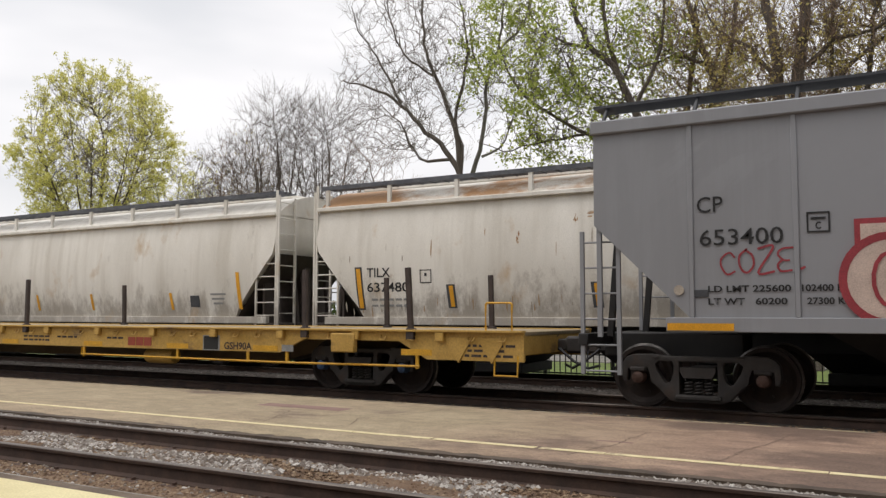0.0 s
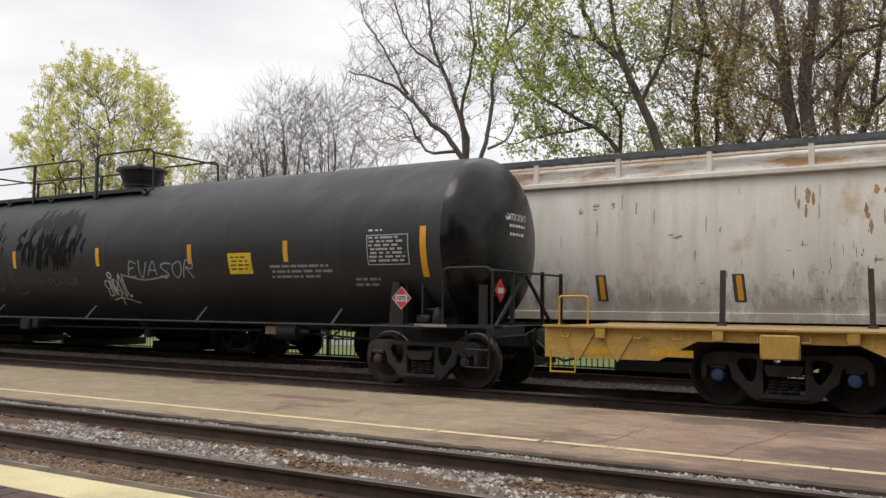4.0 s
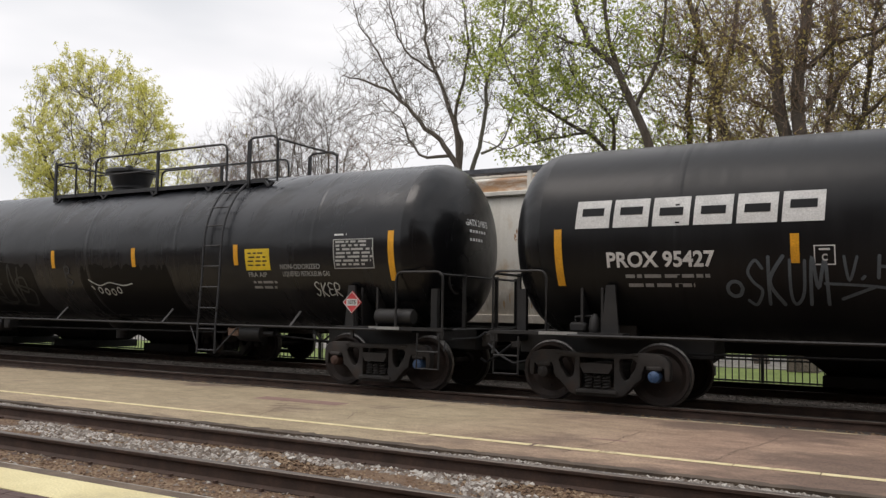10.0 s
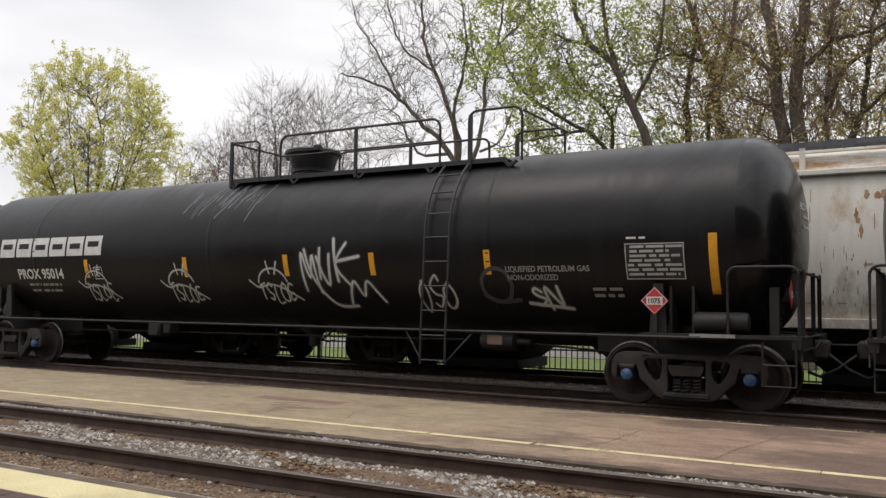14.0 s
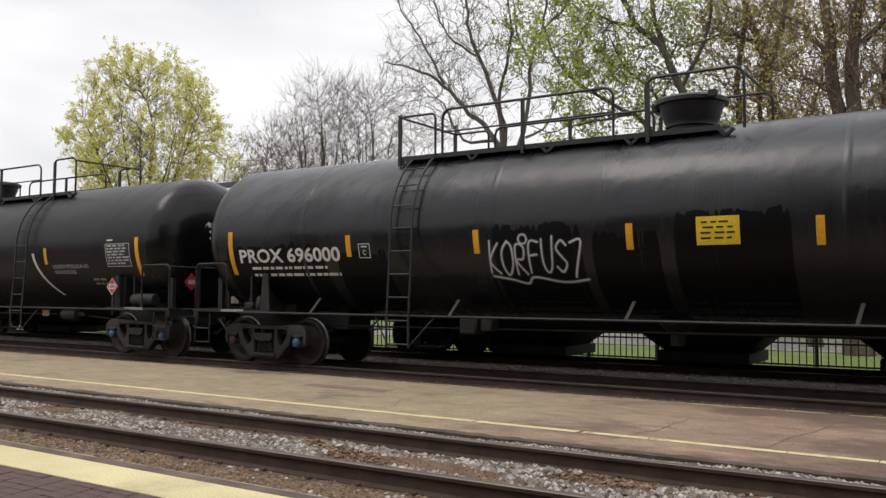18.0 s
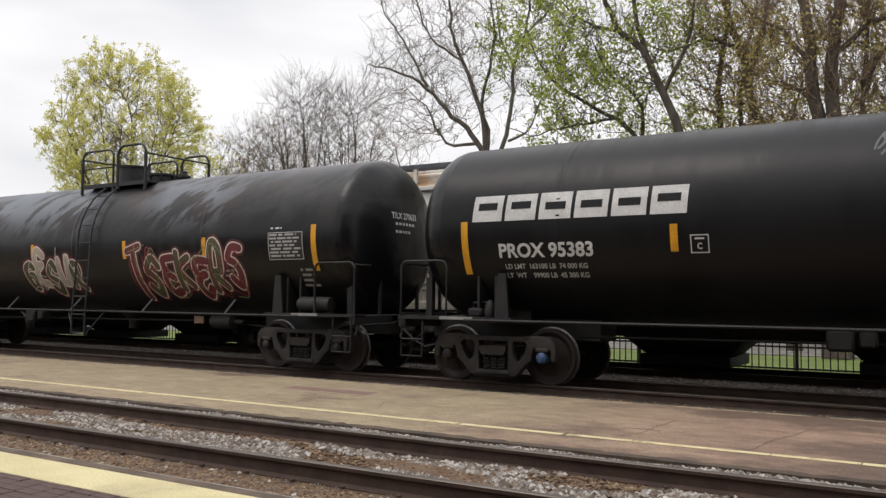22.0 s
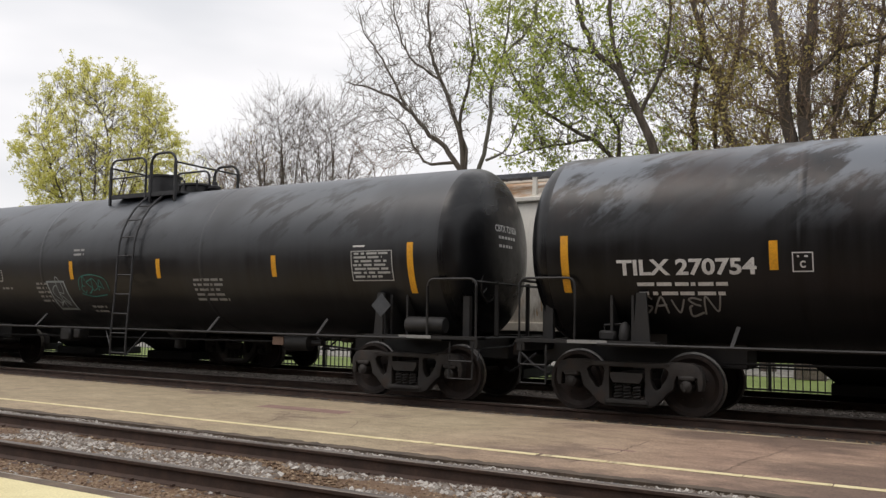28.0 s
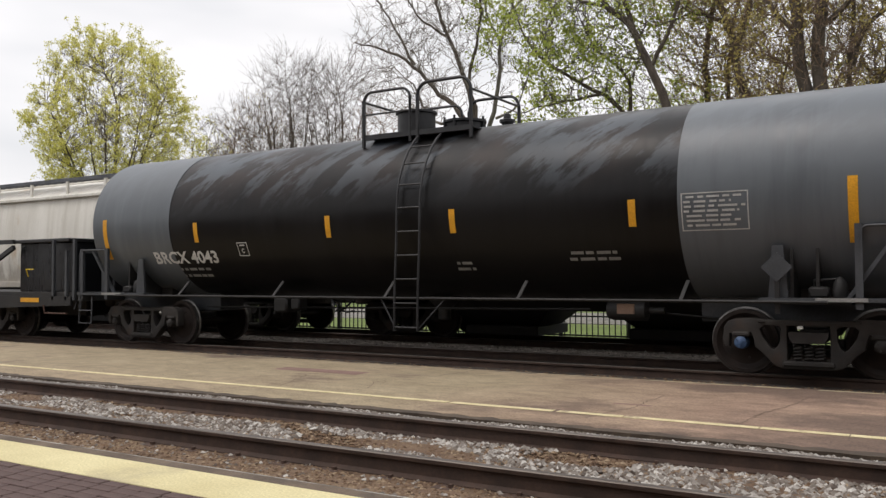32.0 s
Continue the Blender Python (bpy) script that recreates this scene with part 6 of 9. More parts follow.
for s in (-1, 1):
    xe = s * 8.55
    e = Mesh().box(min(xe, s * 6.4), max(xe, s * 6.4), -0.35, 0.35, 0.72, 1.1, 0.02).box(min(xe, xe - s * 0.15), max(xe, xe - s * 0.15), -1.5, 1.5, 0.92, 1.1, 0.015)
    part("end_sill", e, M_STEEL, hop)
    for y in (-1.45, 1.45):
        for k in (0.06, 0.62):
            part("end_ladder_rail", Mesh().beam((xe - s * k, y, 0.5), (xe - s * k, y, 2.62), 0.06, 0.05, (0, 1, 0)), M_HOPGREY, hop)
        for z in frange(0.55, 2.45, 6):
            part("rung", Mesh().pipe([(xe - s * 0.06, y, z), (xe - s * 0.62, y, z)], 0.016, 6), M_HOPGREY, hop)
    for y in (-0.9, 0.9):
        part("end_strut", Mesh().beam((xe - s * 0.3, y, 1.05), (xe - s * 0.45, y, 2.7), 0.09, 0.09, (0, 1, 0)), M_STEEL, hop)
    part("corner_post", Mesh().beam((s * 8.2, -1.5, 1.05), (s * 8.2, -1.5, 2.72), 0.07, 0.06, (0, 1, 0)), M_HOPGREY, hop)
    coupler(hop, xe - s * 0.1, s)
lettering(hop, "CP", -6.75, -6.40, 2.90, 0.22, M_BLUEBAR, 0.001, face=-1.575)
lettering(hop, "653400", -6.72, -5.63, 2.44, 0.22, M_BLUEBAR, 0.001, face=-1.575)
lettering(hop, "LD LMT 225600", -6.62, -5.55, 1.73, 0.085, M_BLUEBAR, 0.003, face=-1.575)
lettering(hop, "LT WT   60200", -6.62, -5.60, 1.56, 0.085, M_BLUEBAR, 0.003, face=-1.575)
lettering(hop, "102400 KG", -5.42, -4.82, 1.73, 0.085, M_BLUEBAR, 0.003, face=-1.575)
lettering(hop, "27300 KG", -5.36, -4.82, 1.56, 0.085, M_BLUEBAR, 0.003, face=-1.575)
for a, b, c, d in ((-5.34, -5.06, 2.70, 2.72), (-5.34, -5.06, 2.45, 2.47), (-5.34, -5.32, 2.47, 2.70), (-5.08, -5.06, 2.47, 2.70)):
    part("stencil_box", Mesh().box(a, b, -1.574, -1.561, c, d), M_BLUEBAR, hop)
lettering(hop, "C", -5.235, -5.165, 2.54, 0.09, M_BLUEBAR, 0.004, face=-1.575)
part("stencil_line", Mesh().box(-5.29, -5.11, -1.574, -1.561, 2.62, 2.65), M_BLUEBAR, hop)
part("builder_plate", Mesh().box(-6.86, -6.62, -1.580, -1.561, 1.62, 1.72, 0.003), M_GREYSTEEL, hop, "small grey builder plate")
part("roundel", Mesh().lathe([(-1.582, 0.0), (-1.582, 0.07), (-1.56, 0.07)], "y", 18, (-7.02, 0, 1.72)), M_CREAMSPRAY, hop, "small cream roundel")
tag(hop, "COZE", -6.48, -5.50, 1.93, 2.25, M_SPRAYRED, "thin red sprayed word", 0.028, 0.05, 99, face=-1.565, jolt=0.05, extra=([(-5.42, 1.98), (-5.38, 2.0)],))
ring = Mesh()
for cx, cz, r in ((-4.38, 1.82, 0.60), (-3.2, 1.9, 0.62), (-2.0, 1.9, 0.62)):
    ring.lathe([(-1.604, r - 0.10), (-1.604, r), (-1.56, r), (-1.56, r - 0.10)], "y", 32, (cx, 0, cz))
    ring.box(cx - 0.40, cx + 0.40, -1.592, -1.56, cz + 0.40, cz + 0.78)
    brush(ring, [(cx + 0.20 * math.cos(a), cz + 0.34 * math.sin(a)) for a in frange(0.8, 5.5, 12)], 0.05, 0.006, -1.606)
part("sprayed_letters", ring, M_SPRAYRED, hop, "big red and cream sprayed letters")
disc = Mesh()
for cx, cz, r in ((-4.38, 1.82, 0.54), (-3.2, 1.9, 0.56), (-2.0, 1.9, 0.56)):
    disc.lathe([(-1.600, 0.0), (-1.600, r), (-1.56, r)], "y", 32, (cx, 0, cz))
    disc.box(cx - 0.33, cx + 0.33, -1.598, -1.56, cz + 0.40, cz + 0.71)
part("sprayed_fill", disc, M_CREAMLET, hop)
part("reflector_strip", Mesh().box(-7.18, -6.28, -1.618, -1.611, 1.16, 1.26), M_ORANGE, hop, "amber reflective strip")
bogie(hop, -HOP_HALF, ("rust", "rust"))
bogie(hop, HOP_HALF, ("rust", "rust"))
CARS.append((hop, -2.98 + HOP_HALF))

# ---------------- dark bulkhead flat car that follows the last tank ----------------
tail = thing("bulkhead_flat_car", "black bulkhead flat car with braced end frame", "flat car")
TH = 8.5
part("deck", Mesh().box(-12.2, 12.2, -1.45, 1.45, 0.98, 1.10, 0.01), M_STEEL, tail)
part("side_sill", Mesh().prism([(-12.2, 1.0), (-12.2, 0.80), (-8, 0.66), (8, 0.66), (12.2, 0.80), (12.2, 1.0)], -1.50, -1.44), M_STEEL, tail)
part("side_sill", Mesh().prism([(-12.2, 1.0), (-12.2, 0.80), (-8, 0.66), (8, 0.66), (12.2, 0.80), (12.2, 1.0)], 1.44, 1.50), M_STEEL, tail)
for s in (-1, 1):
    xe = s * 12.0
    part("bulkhead", Mesh().box(min(xe, xe - s * 2.0), max(xe, xe - s * 2.0), -1.30, 1.40, 1.10, 2.24, 0.02), M_BLACK[1], tail)
    part("bulkhead_rim", Mesh().box(min(xe + s * 0.05, xe - s * 2.05), max(xe + s * 0.05, xe - s * 2.05), -1.45, 1.45, 2.24, 2.32, 0.015), M_RAILING, tail)
    for k in (0.0, 0.28, 0.75):
        part("bulkhead_post", Mesh().beam((xe + s * 0.30 - s * k, -1.47, 0.92), (xe + s * 0.30 - s * k, -1.47, 2.28 - 0.25 * (k == 0.28)), 0.07, 0.06, (0, 1, 0)), M_GREYSTEEL, tail)
    part("brace", Mesh().beam((xe - s * 2.0, -1.46, 2.15), (xe - s * 4.2, -1.46, 1.2), 0.10, 0.08, (0, 1, 0)), M_RAILING, tail)
    part("top_rail", Mesh().beam((xe - s * 2.0, -1.46, 2.28), (xe - s * 4.6, -1.46, 2.28), 0.10, 0.08, (0, 1, 0)), M_RAILING, tail)
    part("reflector_strip", Mesh().box(xe - s * 1.3 - 0.35, xe - s * 1.3 + 0.35, -1.508, -1.502, 0.86, 0.96), M_ORANGE, tail, "amber reflective strip")
    part("uncoupling_lever", Mesh().pipe([(xe + s * 0.1, -1.52, 0.62), (xe - s * 0.7, -1.52, 0.62), (xe - s * 0.75, -1.52, 0.8)], 0.018, 5), M_CAPRUST, tail)
    part("grab_iron", Mesh().pipe([(xe - s * 1.42, -1.46, 1.45), (xe - s * 1.42, -1.52, 1.62), (xe - s * 1.15, -1.52, 1.62)], 0.014, 5), M_YELSIGN, tail)
    coupler(tail, xe + s * 0.3, s)
part("centre_sill", Mesh().box(-11.2, 11.2, -0.35, 0.35, 0.50, 0.98, 0.02), M_STEEL, tail)
bogie(tail, -TH, ("dark", "dark"))
bogie(tail, TH, ("dark", "dark"))
CARS.append((tail, -234.25))

# ---------------- ground, tracks, platforms ----------------
Z_BED = -0.168
M_EARTH = surface("grass_and_earth", (0.105, 0.150, 0.030), (0.155, 0.205, 0.048), 0.35, (0.85, 1.0), 0.0, 6.0, 0.6, dirt=(0.11, 0.085, 0.05), dirt_at=(0.62, 0.72), dist=0.05)
M_BALLAST_DARK = surface("oily_ballast", (0.045, 0.036, 0.03), (0.095, 0.078, 0.066), 1.4, (0.8, 1.0), 0.0, 22.0, 1.0, dirt=(0.03, 0.022, 0.018), dist=0.05)
M_BALLAST_GREY = surface("grey_ballast", (0.13, 0.125, 0.12), (0.23, 0.22, 0.21), 3.0, (0.85, 1.0), 0.0, 28.0, 1.0, dist=0.05)
M_BALLAST_BROWN = surface("brown_weedy_ballast", (0.125, 0.072, 0.04), (0.20, 0.13, 0.08), 2.0, (0.85, 1.0), 0.0, 30.0, 1.0, dirt=(0.085, 0.05, 0.028), dist=0.04)


def asphalt_paint():
    """Sun-bleached asphalt: speckled grain, broad tan and reddish areas, soft dark stains."""
    m, n, l, b = material("worn_platform_asphalt", 0.88)
    broad = noise_node(n, l, 0.16, 3.0, (1.0, 0.6, 1), 0.5, (4.0, 1.0, 0.0))
    co = n.new("ShaderNodeTexCoord")
    sep = n.new("ShaderNodeSeparateXYZ")
    l.new(co.outputs["Object"], sep.inputs[0])
    along = n.new("ShaderNodeMapRange")
    along.inputs["From Min"].default_value, along.inputs["From Max"].default_value = -7.0, -1.0
    along.inputs["To Max"].default_value = 0.36
    l.new(sep.outputs["X"], along.inputs["Value"])
    add = n.new("ShaderNodeMath")
    l.new(along.outputs[0], add.inputs[0])
    l.new(broad.outputs["Fac"], add.inputs[1])
    red = ramp_node(n, l, add.outputs[0], ((0.50, (0, 0, 0)), (0.85, (0.85, 0.85, 0.85))))
    tone = noise_node(n, l, 1.3, 6.0, (0.85, 1.1, 1), 0.65)
    tan = ramp_node(n, l, tone.outputs["Fac"], ((0.32, (0.252, 0.198, 0.122)), (0.68, (0.350, 0.280, 0.180)))).outputs[0]
    pink = ramp_node(n, l, tone.outputs["Fac"], ((0.32, (0.235, 0.145, 0.105)), (0.68, (0.335, 0.218, 0.158)))).outputs[0]
    col = mix_node(n, l, red.outputs[0], tan, pink)
    st = noise_node(n, l, 0.62, 6.0, (0.75, 1.15, 1), 0.6, (8.0, 3.0, 1.0))
    sa = n.new("ShaderNodeMath")
    sa.operation = "MULTIPLY_ADD"
    sa.inputs[1].default_value = 0.32
    l.new(along.outputs[0], sa.inputs[0])
    l.new(st.outputs["Fac"], sa.inputs[2])
    sm = ramp_node(n, l, sa.outputs[0], ((0.56, (0, 0, 0)), (0.66, (0.8, 0.8, 0.8))))
    col = mix_node(n, l, sm.outputs[0], col, (0.115, 0.075, 0.056))
    mot = noise_node(n, l, 4.5, 5.0, (0.7, 1.2, 1), 0.7, (2.0, 6.0, 0.0))
    mo = ramp_node(n, l, mot.outputs["Fac"], ((0.30, (0.74, 0.73, 0.72)), (0.62, (1.08, 1.08, 1.08))))
    col = mix_node(n, l, 1.0, col, mo.outputs[0], "MULTIPLY")
    grit = noise_node(n, l, 34.0, 4.0, (1, 1, 1), 0.75, (1.0, 2.0, 0.0))
    gr = ramp_node(n, l, grit.outputs["Fac"], ((0.30, (0.55, 0.54, 0.53)), (0.5, (1, 1, 1)), (0.72, (1.34, 1.34, 1.32))))
    col = mix_node(n, l, 1.0, col, gr.outputs[0], "MULTIPLY")
    l.new(col, b.inputs["Base Color"])
    bump(n, l, b, grit.outputs["Fac"], 0.5, 0.01)
    return m


M_ASPHALT = asphalt_paint()
M_CURBDARK = surface("platform_edge_dark", (0.045, 0.032, 0.022), (0.105, 0.076, 0.052), 3.0, (0.8, 1.0), 0.0, 40.0, 0.5)
M_CONC = surface("kerb_concrete", (0.15, 0.14, 0.125), (0.28, 0.265, 0.235), 2.2, (0.8, 0.95), 0.0, 60.0, 0.5, dirt=(0.09, 0.08, 0.068), dirt_at=(0.5, 0.68))
M_CREAM = surface("cream_strip", (0.58, 0.50, 0.265), (0.69, 0.61, 0.345), 1.5, (0.7, 0.85), 0.0, 60.0, 0.15, dirt=(0.42, 0.36, 0.22), dirt_at=(0.58, 0.75))
M_KERB = surface("kerb_stained", (0.095, 0.066, 0.044), (0.175, 0.128, 0.09), 2.2, (0.8, 0.95), 0.0, 60.0, 0.5, dirt=(0.075, 0.058, 0.044), dirt_at=(0.5, 0.68))
M_LIP = surface("kerb_lip", (0.22, 0.205, 0.18), (0.42, 0.40, 0.36), 4.0, (0.8, 0.95), 0.0, 60.0, 0.4, dirt=(0.12, 0.10, 0.085), dirt_at=(0.45, 0.6))
M_LINE = surface("line_yellow", (0.56, 0.47, 0.26), (0.70, 0.60, 0.36), 6.0, (0.7, 0.9), 0.0, 60.0, 0.1, dirt=(0.32, 0.25, 0.16), dirt_at=(0.58, 0.7))
M_LINEOLD = surface("line_faded", (0.33, 0.27, 0.18), (0.45, 0.36, 0.22), 5.0, (0.8, 0.95), 0.0, 60.0, 0.1, dirt=(0.21, 0.17, 0.125), dirt_at=(0.45, 0.6))
M_PAVER = surface("brick_paver", (0.075, 0.045, 0.04), (0.12, 0.075, 0.065), 2.0, (0.75, 0.95), 0.0, 50.0, 0.3)
M_RAILSIDE = surface("rail_rust", (0.045, 0.028, 0.021), (0.085, 0.05, 0.036), 3.0, (0.7, 0.9), 0.1, 40.0, 0.3)
M_RAILTOP = surface("rail_head", (0.105, 0.085, 0.072), (0.19, 0.165, 0.145), 4.0, (0.38, 0.6), 0.6, 60.0, 0.08, (0.2, 3, 1))
M_TIE = surface("tie_wood", (0.055, 0.042, 0.033), (0.10, 0.078, 0.06), 3.0, (0.85, 1.0), 0.0, 30.0, 0.6, (0.6, 3, 1))
M_CRACK = plain("crack_dark", (0.13, 0.092, 0.066), 0.95)

X0, X1 = -90.0, 40.0


def slab(name, y0, y1, z0, z1, mat, label, b=0.0, x0=X0, x1=X1, category="ground"):
    ob = part(name, Mesh().box(x0, x1, y0, y1, z0, z1, b), mat)
    return tagged(ob, label, category, kind="structure")


gr = Mesh()
gr.add([(-1500, -600, -0.30), (1500, -600, -0.30), (1500, 2400, -0.30), (-1500, 2400, -0.30)], [(0, 1, 2, 3)])
tagged(part("ground", gr, M_EARTH), "green lawn and bare earth reaching the horizon", "ground", kind="structure")
slab("ground_bed_near", 4.58, 7.40, -0.29, Z_BED, M_BALLAST_BROWN, "brown weedy ballast bed of the near track", category="ballast")
slab("ground_bed_far", 11.35, 19.6, -0.29, -0.14, M_BALLAST_DARK, "dark oily ballast under the two far tracks", category="ballast")
mid = slab("pavement_middle", 7.42, 11.30, -0.29, 0.0, M_ASPHALT, "worn tan asphalt platform between the tracks, cracked and stained", 0.012, category="platform")
rnd = random.Random(21)
eg = Mesh()
xs = [X0 + k * 0.11 for k in range(int((X1 - X0) / 0.11))]
eg.v = [(x, y + (rnd.uniform(-0.05, 0.03) if y > 7.4 else rnd.uniform(-0.015, 0.015)), z) for x in xs for y, z in ((7.338, -0.16), (7.342, 0.0035), (7.50, 0.0040))]
eg.f = [(3 * k + a, 3 * k + 3 + a, 3 * k + 4 + a, 3 * k + 1 + a) for k in range(len(xs) - 1) for a in (0, 1)]
tagged(part("pavement_middle_edge", eg, M_CURBDARK), "dark crumbled edge of the asphalt platform", "platform edge", kind="structure")
slab("ground_bed_rail_side", 7.215, 7.336, -0.166, -0.028, M_BALLAST_GREY, "grey stone bed between the near rail and the platform", category="ballast")
slab("pavement_near", -12.0, 3.915, -0.29, -0.012, M_PAVER, "dark bedding under the brick platform", category="platform")
slab("pavement_cream_strip", 3.92, 4.41, -0.29, 0.0, M_CREAM, "cream painted safety strip along the platform edge", 0.004, category="safety strip")
slab("pavement_kerb", 4.415, 4.57, -0.29, -0.006, M_KERB, "stained brown concrete kerb of the near platform", 0.012, category="kerb")
slab("pavement_kerb_lip", 4.572, 4.60, -0.29, -0.012, M_LIP, "thin pale lip of the kerb", 0.004, category="kerb")


def ribbon(name, pts, w, z, mat, label, category, parent=None):
    """A painted stripe or crack laid on the paving."""
    g = Mesh()
    for (xa, ya), (xb, yb) in zip(pts, pts[1:]):
        d = math.hypot(xb - xa, yb - ya)
        nx, ny = -(yb - ya) / d * w / 2, (xb - xa) / d * w / 2
        g.add([(xa + nx, ya + ny, z), (xb + nx, yb + ny, z), (xb - nx, yb - ny, z), (xa - nx, ya - ny, z)], [(0, 1, 2, 3)])
    ob = part(name, g, mat, parent, smooth=0)
    return tagged(ob, label, category, kind="structure") if parent is None else ob


rnd = random.Random(11)
g = Mesh()
x = -60.0
while x < 8:
    ln = rnd.uniform(0.7, 1.3)
    g.box(x, x + ln - rnd.choice((0.012, 0.02, 0.05)), 8.135 + rnd.uniform(-0.006, 0.006), 8.245, 0.001, 0.005)
    x += ln
part("painted_line", g, M_LINE, mid, "thin worn yellow line", smooth=0)
g = Mesh()
x = -60.0
while x < 8:
    ln = rnd.uniform(0.5, 2.5)
    g.box(x, x + ln - rnd.uniform(0.0, 0.25), 11.18, 11.26, 0.001, 0.004)
    x += ln
part("painted_line", g, M_LINEOLD, mid, "faded yellow line", smooth=0)
CRACKS = [[(-3.18, 7.95), (-3.06, 8.52), (-2.97, 8.89), (-3.0, 9.27), (-2.97, 9.87)], [(-6.45, 8.38), (-6.38, 8.75), (-6.68, 9.25), (-6.64, 9.49), (-6.42, 9.78), (-6.28, 10.44), (-6.22, 10.99)],
          [(-1.83, 8.15), (-1.77, 8.62), (-1.75, 9.04), (-1.62, 9.55), (-1.48, 10.53)], [(-10.0, 8.32), (-9.7, 8.77), (-9.74, 9.3), (-9.78, 9.87)], [(-7.5, 8.38), (-7.85, 9.11), (-8.07, 9.55)]]
for pts in CRACKS:
    jag = []
    rnd = random.Random(int(abs(pts[0][0]) * 100))
    for (xa, ya), (xb, yb) in zip(pts, pts[1:]):
        for k in range(5):
            t = k / 5
            jag.append((xa + (xb - xa) * t + rnd.uniform(-0.025, 0.025), ya + (yb - ya) * t + rnd.uniform(-0.025, 0.025)))
    jag.append(pts[-1])
    ribbon("crack", jag, 0.010, 0.003, M_CRACK, "", "", mid)
for cx, cy, L, W in ((-3.06, 9.0, 0.42, 0.06), (-8.2, 10.0, 1.6, 0.35)):
    ribbon("patch", [(cx - L / 2, cy), (cx, cy + 0.02), (cx + L / 2, cy)], W, 0.002, surface("reddish_patch", (0.19, 0.11, 0.09), (0.25, 0.155, 0.125), 3.0, (0.8, 0.95)), "", "", mid)

# rails, ties, plates
def rail_mesh(x0, x1):
    prof = [(-0.075, -0.17), (0.075, -0.17), (0.075, -0.158), (0.016, -0.138), (0.010, -0.05), (0.036, -0.036), (0.037, -0.008), (0.028, 0.0), (-0.028, 0.0), (-0.037, -0.008), (-0.036, -0.036), (-0.010, -0.05), (-0.016, -0.138), (-0.075, -0.158)]
    n = len(prof)
    g = Mesh().add([(x, y, z) for x in (x0, x1) for y, z in prof], [(i, (i + 1) % n, n + (i + 1) % n, n + i) for i in range(n)] + [tuple(range(n)), tuple(range(2 * n - 1, n - 1, -1))])
    me = g.mesh("rail", [M_RAILSIDE, M_RAILTOP], 30)
    for p in me.polygons:
        if p.center[2] > -0.0085 and abs(p.normal[0]) < 0.5:
            p.material_index = 1
    return me


ME_RAIL = rail_mesh(X0, X1)
ME_TIE = Mesh().box(-0.115, 0.115, -1.30, 1.30, -0.20, 0.0, 0.012).mesh("tie", M_TIE, 30)
ME_PLATE = Mesh().box(-0.095, 0.095, -0.17, 0.17, 0.0, 0.014, 0.003).box(-0.06, -0.035, 0.09, 0.13, 0.014, 0.04).box(0.035, 0.06, -0.13, -0.09, 0.014, 0.04).box(0.035, 0.06, 0.09, 0.13, 0.014, 0.04).mesh("tie_plate", M_RAILSIDE, 30)


def track(name, yc, label, xa, xb, plates):
    tr = thing(name, label, "railway track", kind="structure", at=pose(0, yc, 0))
    for s in (-1, 1):
        part("rail", ME_RAIL, None, tr, at=pose(0, s * 0.7525, 0))
    rnd = random.Random(int(yc * 10))
    x = xa
    while x < xb:
        t = part("tie", ME_TIE, None, tr, at=pose(x, rnd.uniform(-0.04, 0.04), -0.178, 0, 0, rnd.uniform(-1.2, 1.2)))
        if plates:
            for s in (-1, 1):
                part("tie_plate", ME_PLATE, None, t, at=pose(0, s * 0.7525, 0.0))
        x += 0.54
    return tr


track("track_near", 6.372, "near track with rusty rails in pale ballast", -26.0, 1.5, True)
track("track_far", TRACK_Y, "dark track that carries the moving train", -42.0, 2.5, False)
track("track_siding", 17.80, "siding track under the parked hoppers", -46.0, 2.5, False)


def stones(name, label, n, box, size, mats, seed, z, height=None):
    """Loose broken stone, one small rough solid a stone."""
    rnd = random.Random(seed)
    g = Mesh()
    base = [(1, 0, 0), (-1, 0, 0), (0, 1, 0), (0, -1, 0), (0, 0, 1), (0, 0, -1)]
    tri = [(0, 2, 4), (2, 1, 4), (1, 3, 4), (3, 0, 4), (2, 0, 5), (1, 2, 5), (3, 1, 5), (0, 3, 5)]
    for _ in range(n):
        x, y = rnd.uniform(box[0], box[1]), rnd.uniform(box[2], box[3])
        if height is not None and height(x, y) is None:
            continue
        zz = z + (height(x, y) if height is not None else 0.0)
        s = rnd.uniform(*size)
        a, k = rnd.uniform(0, 6.28), rnd.uniform(0.5, 1.0)
        ca, sa = math.cos(a) * s, math.sin(a) * s
        vs = []
        for bx, by, bz in base:
            j = rnd.uniform(0.7, 1.25)
            u, v, w = bx * j + rnd.uniform(-0.3, 0.3), by * j * k + rnd.uniform(-0.3, 0.3), bz * j * 0.7
            vs.append((x + ca * u - sa * v, y + sa * u + ca * v, zz + w * s * 0.8))
        g.add(vs, tri)
    me = bpy.data.meshes.new(name)
    me.from_pydata(g.v, [], g.f)
    me.materials.append(mats)
    return tagged(part(name, me, None), label, "gravel", kind="stuff")


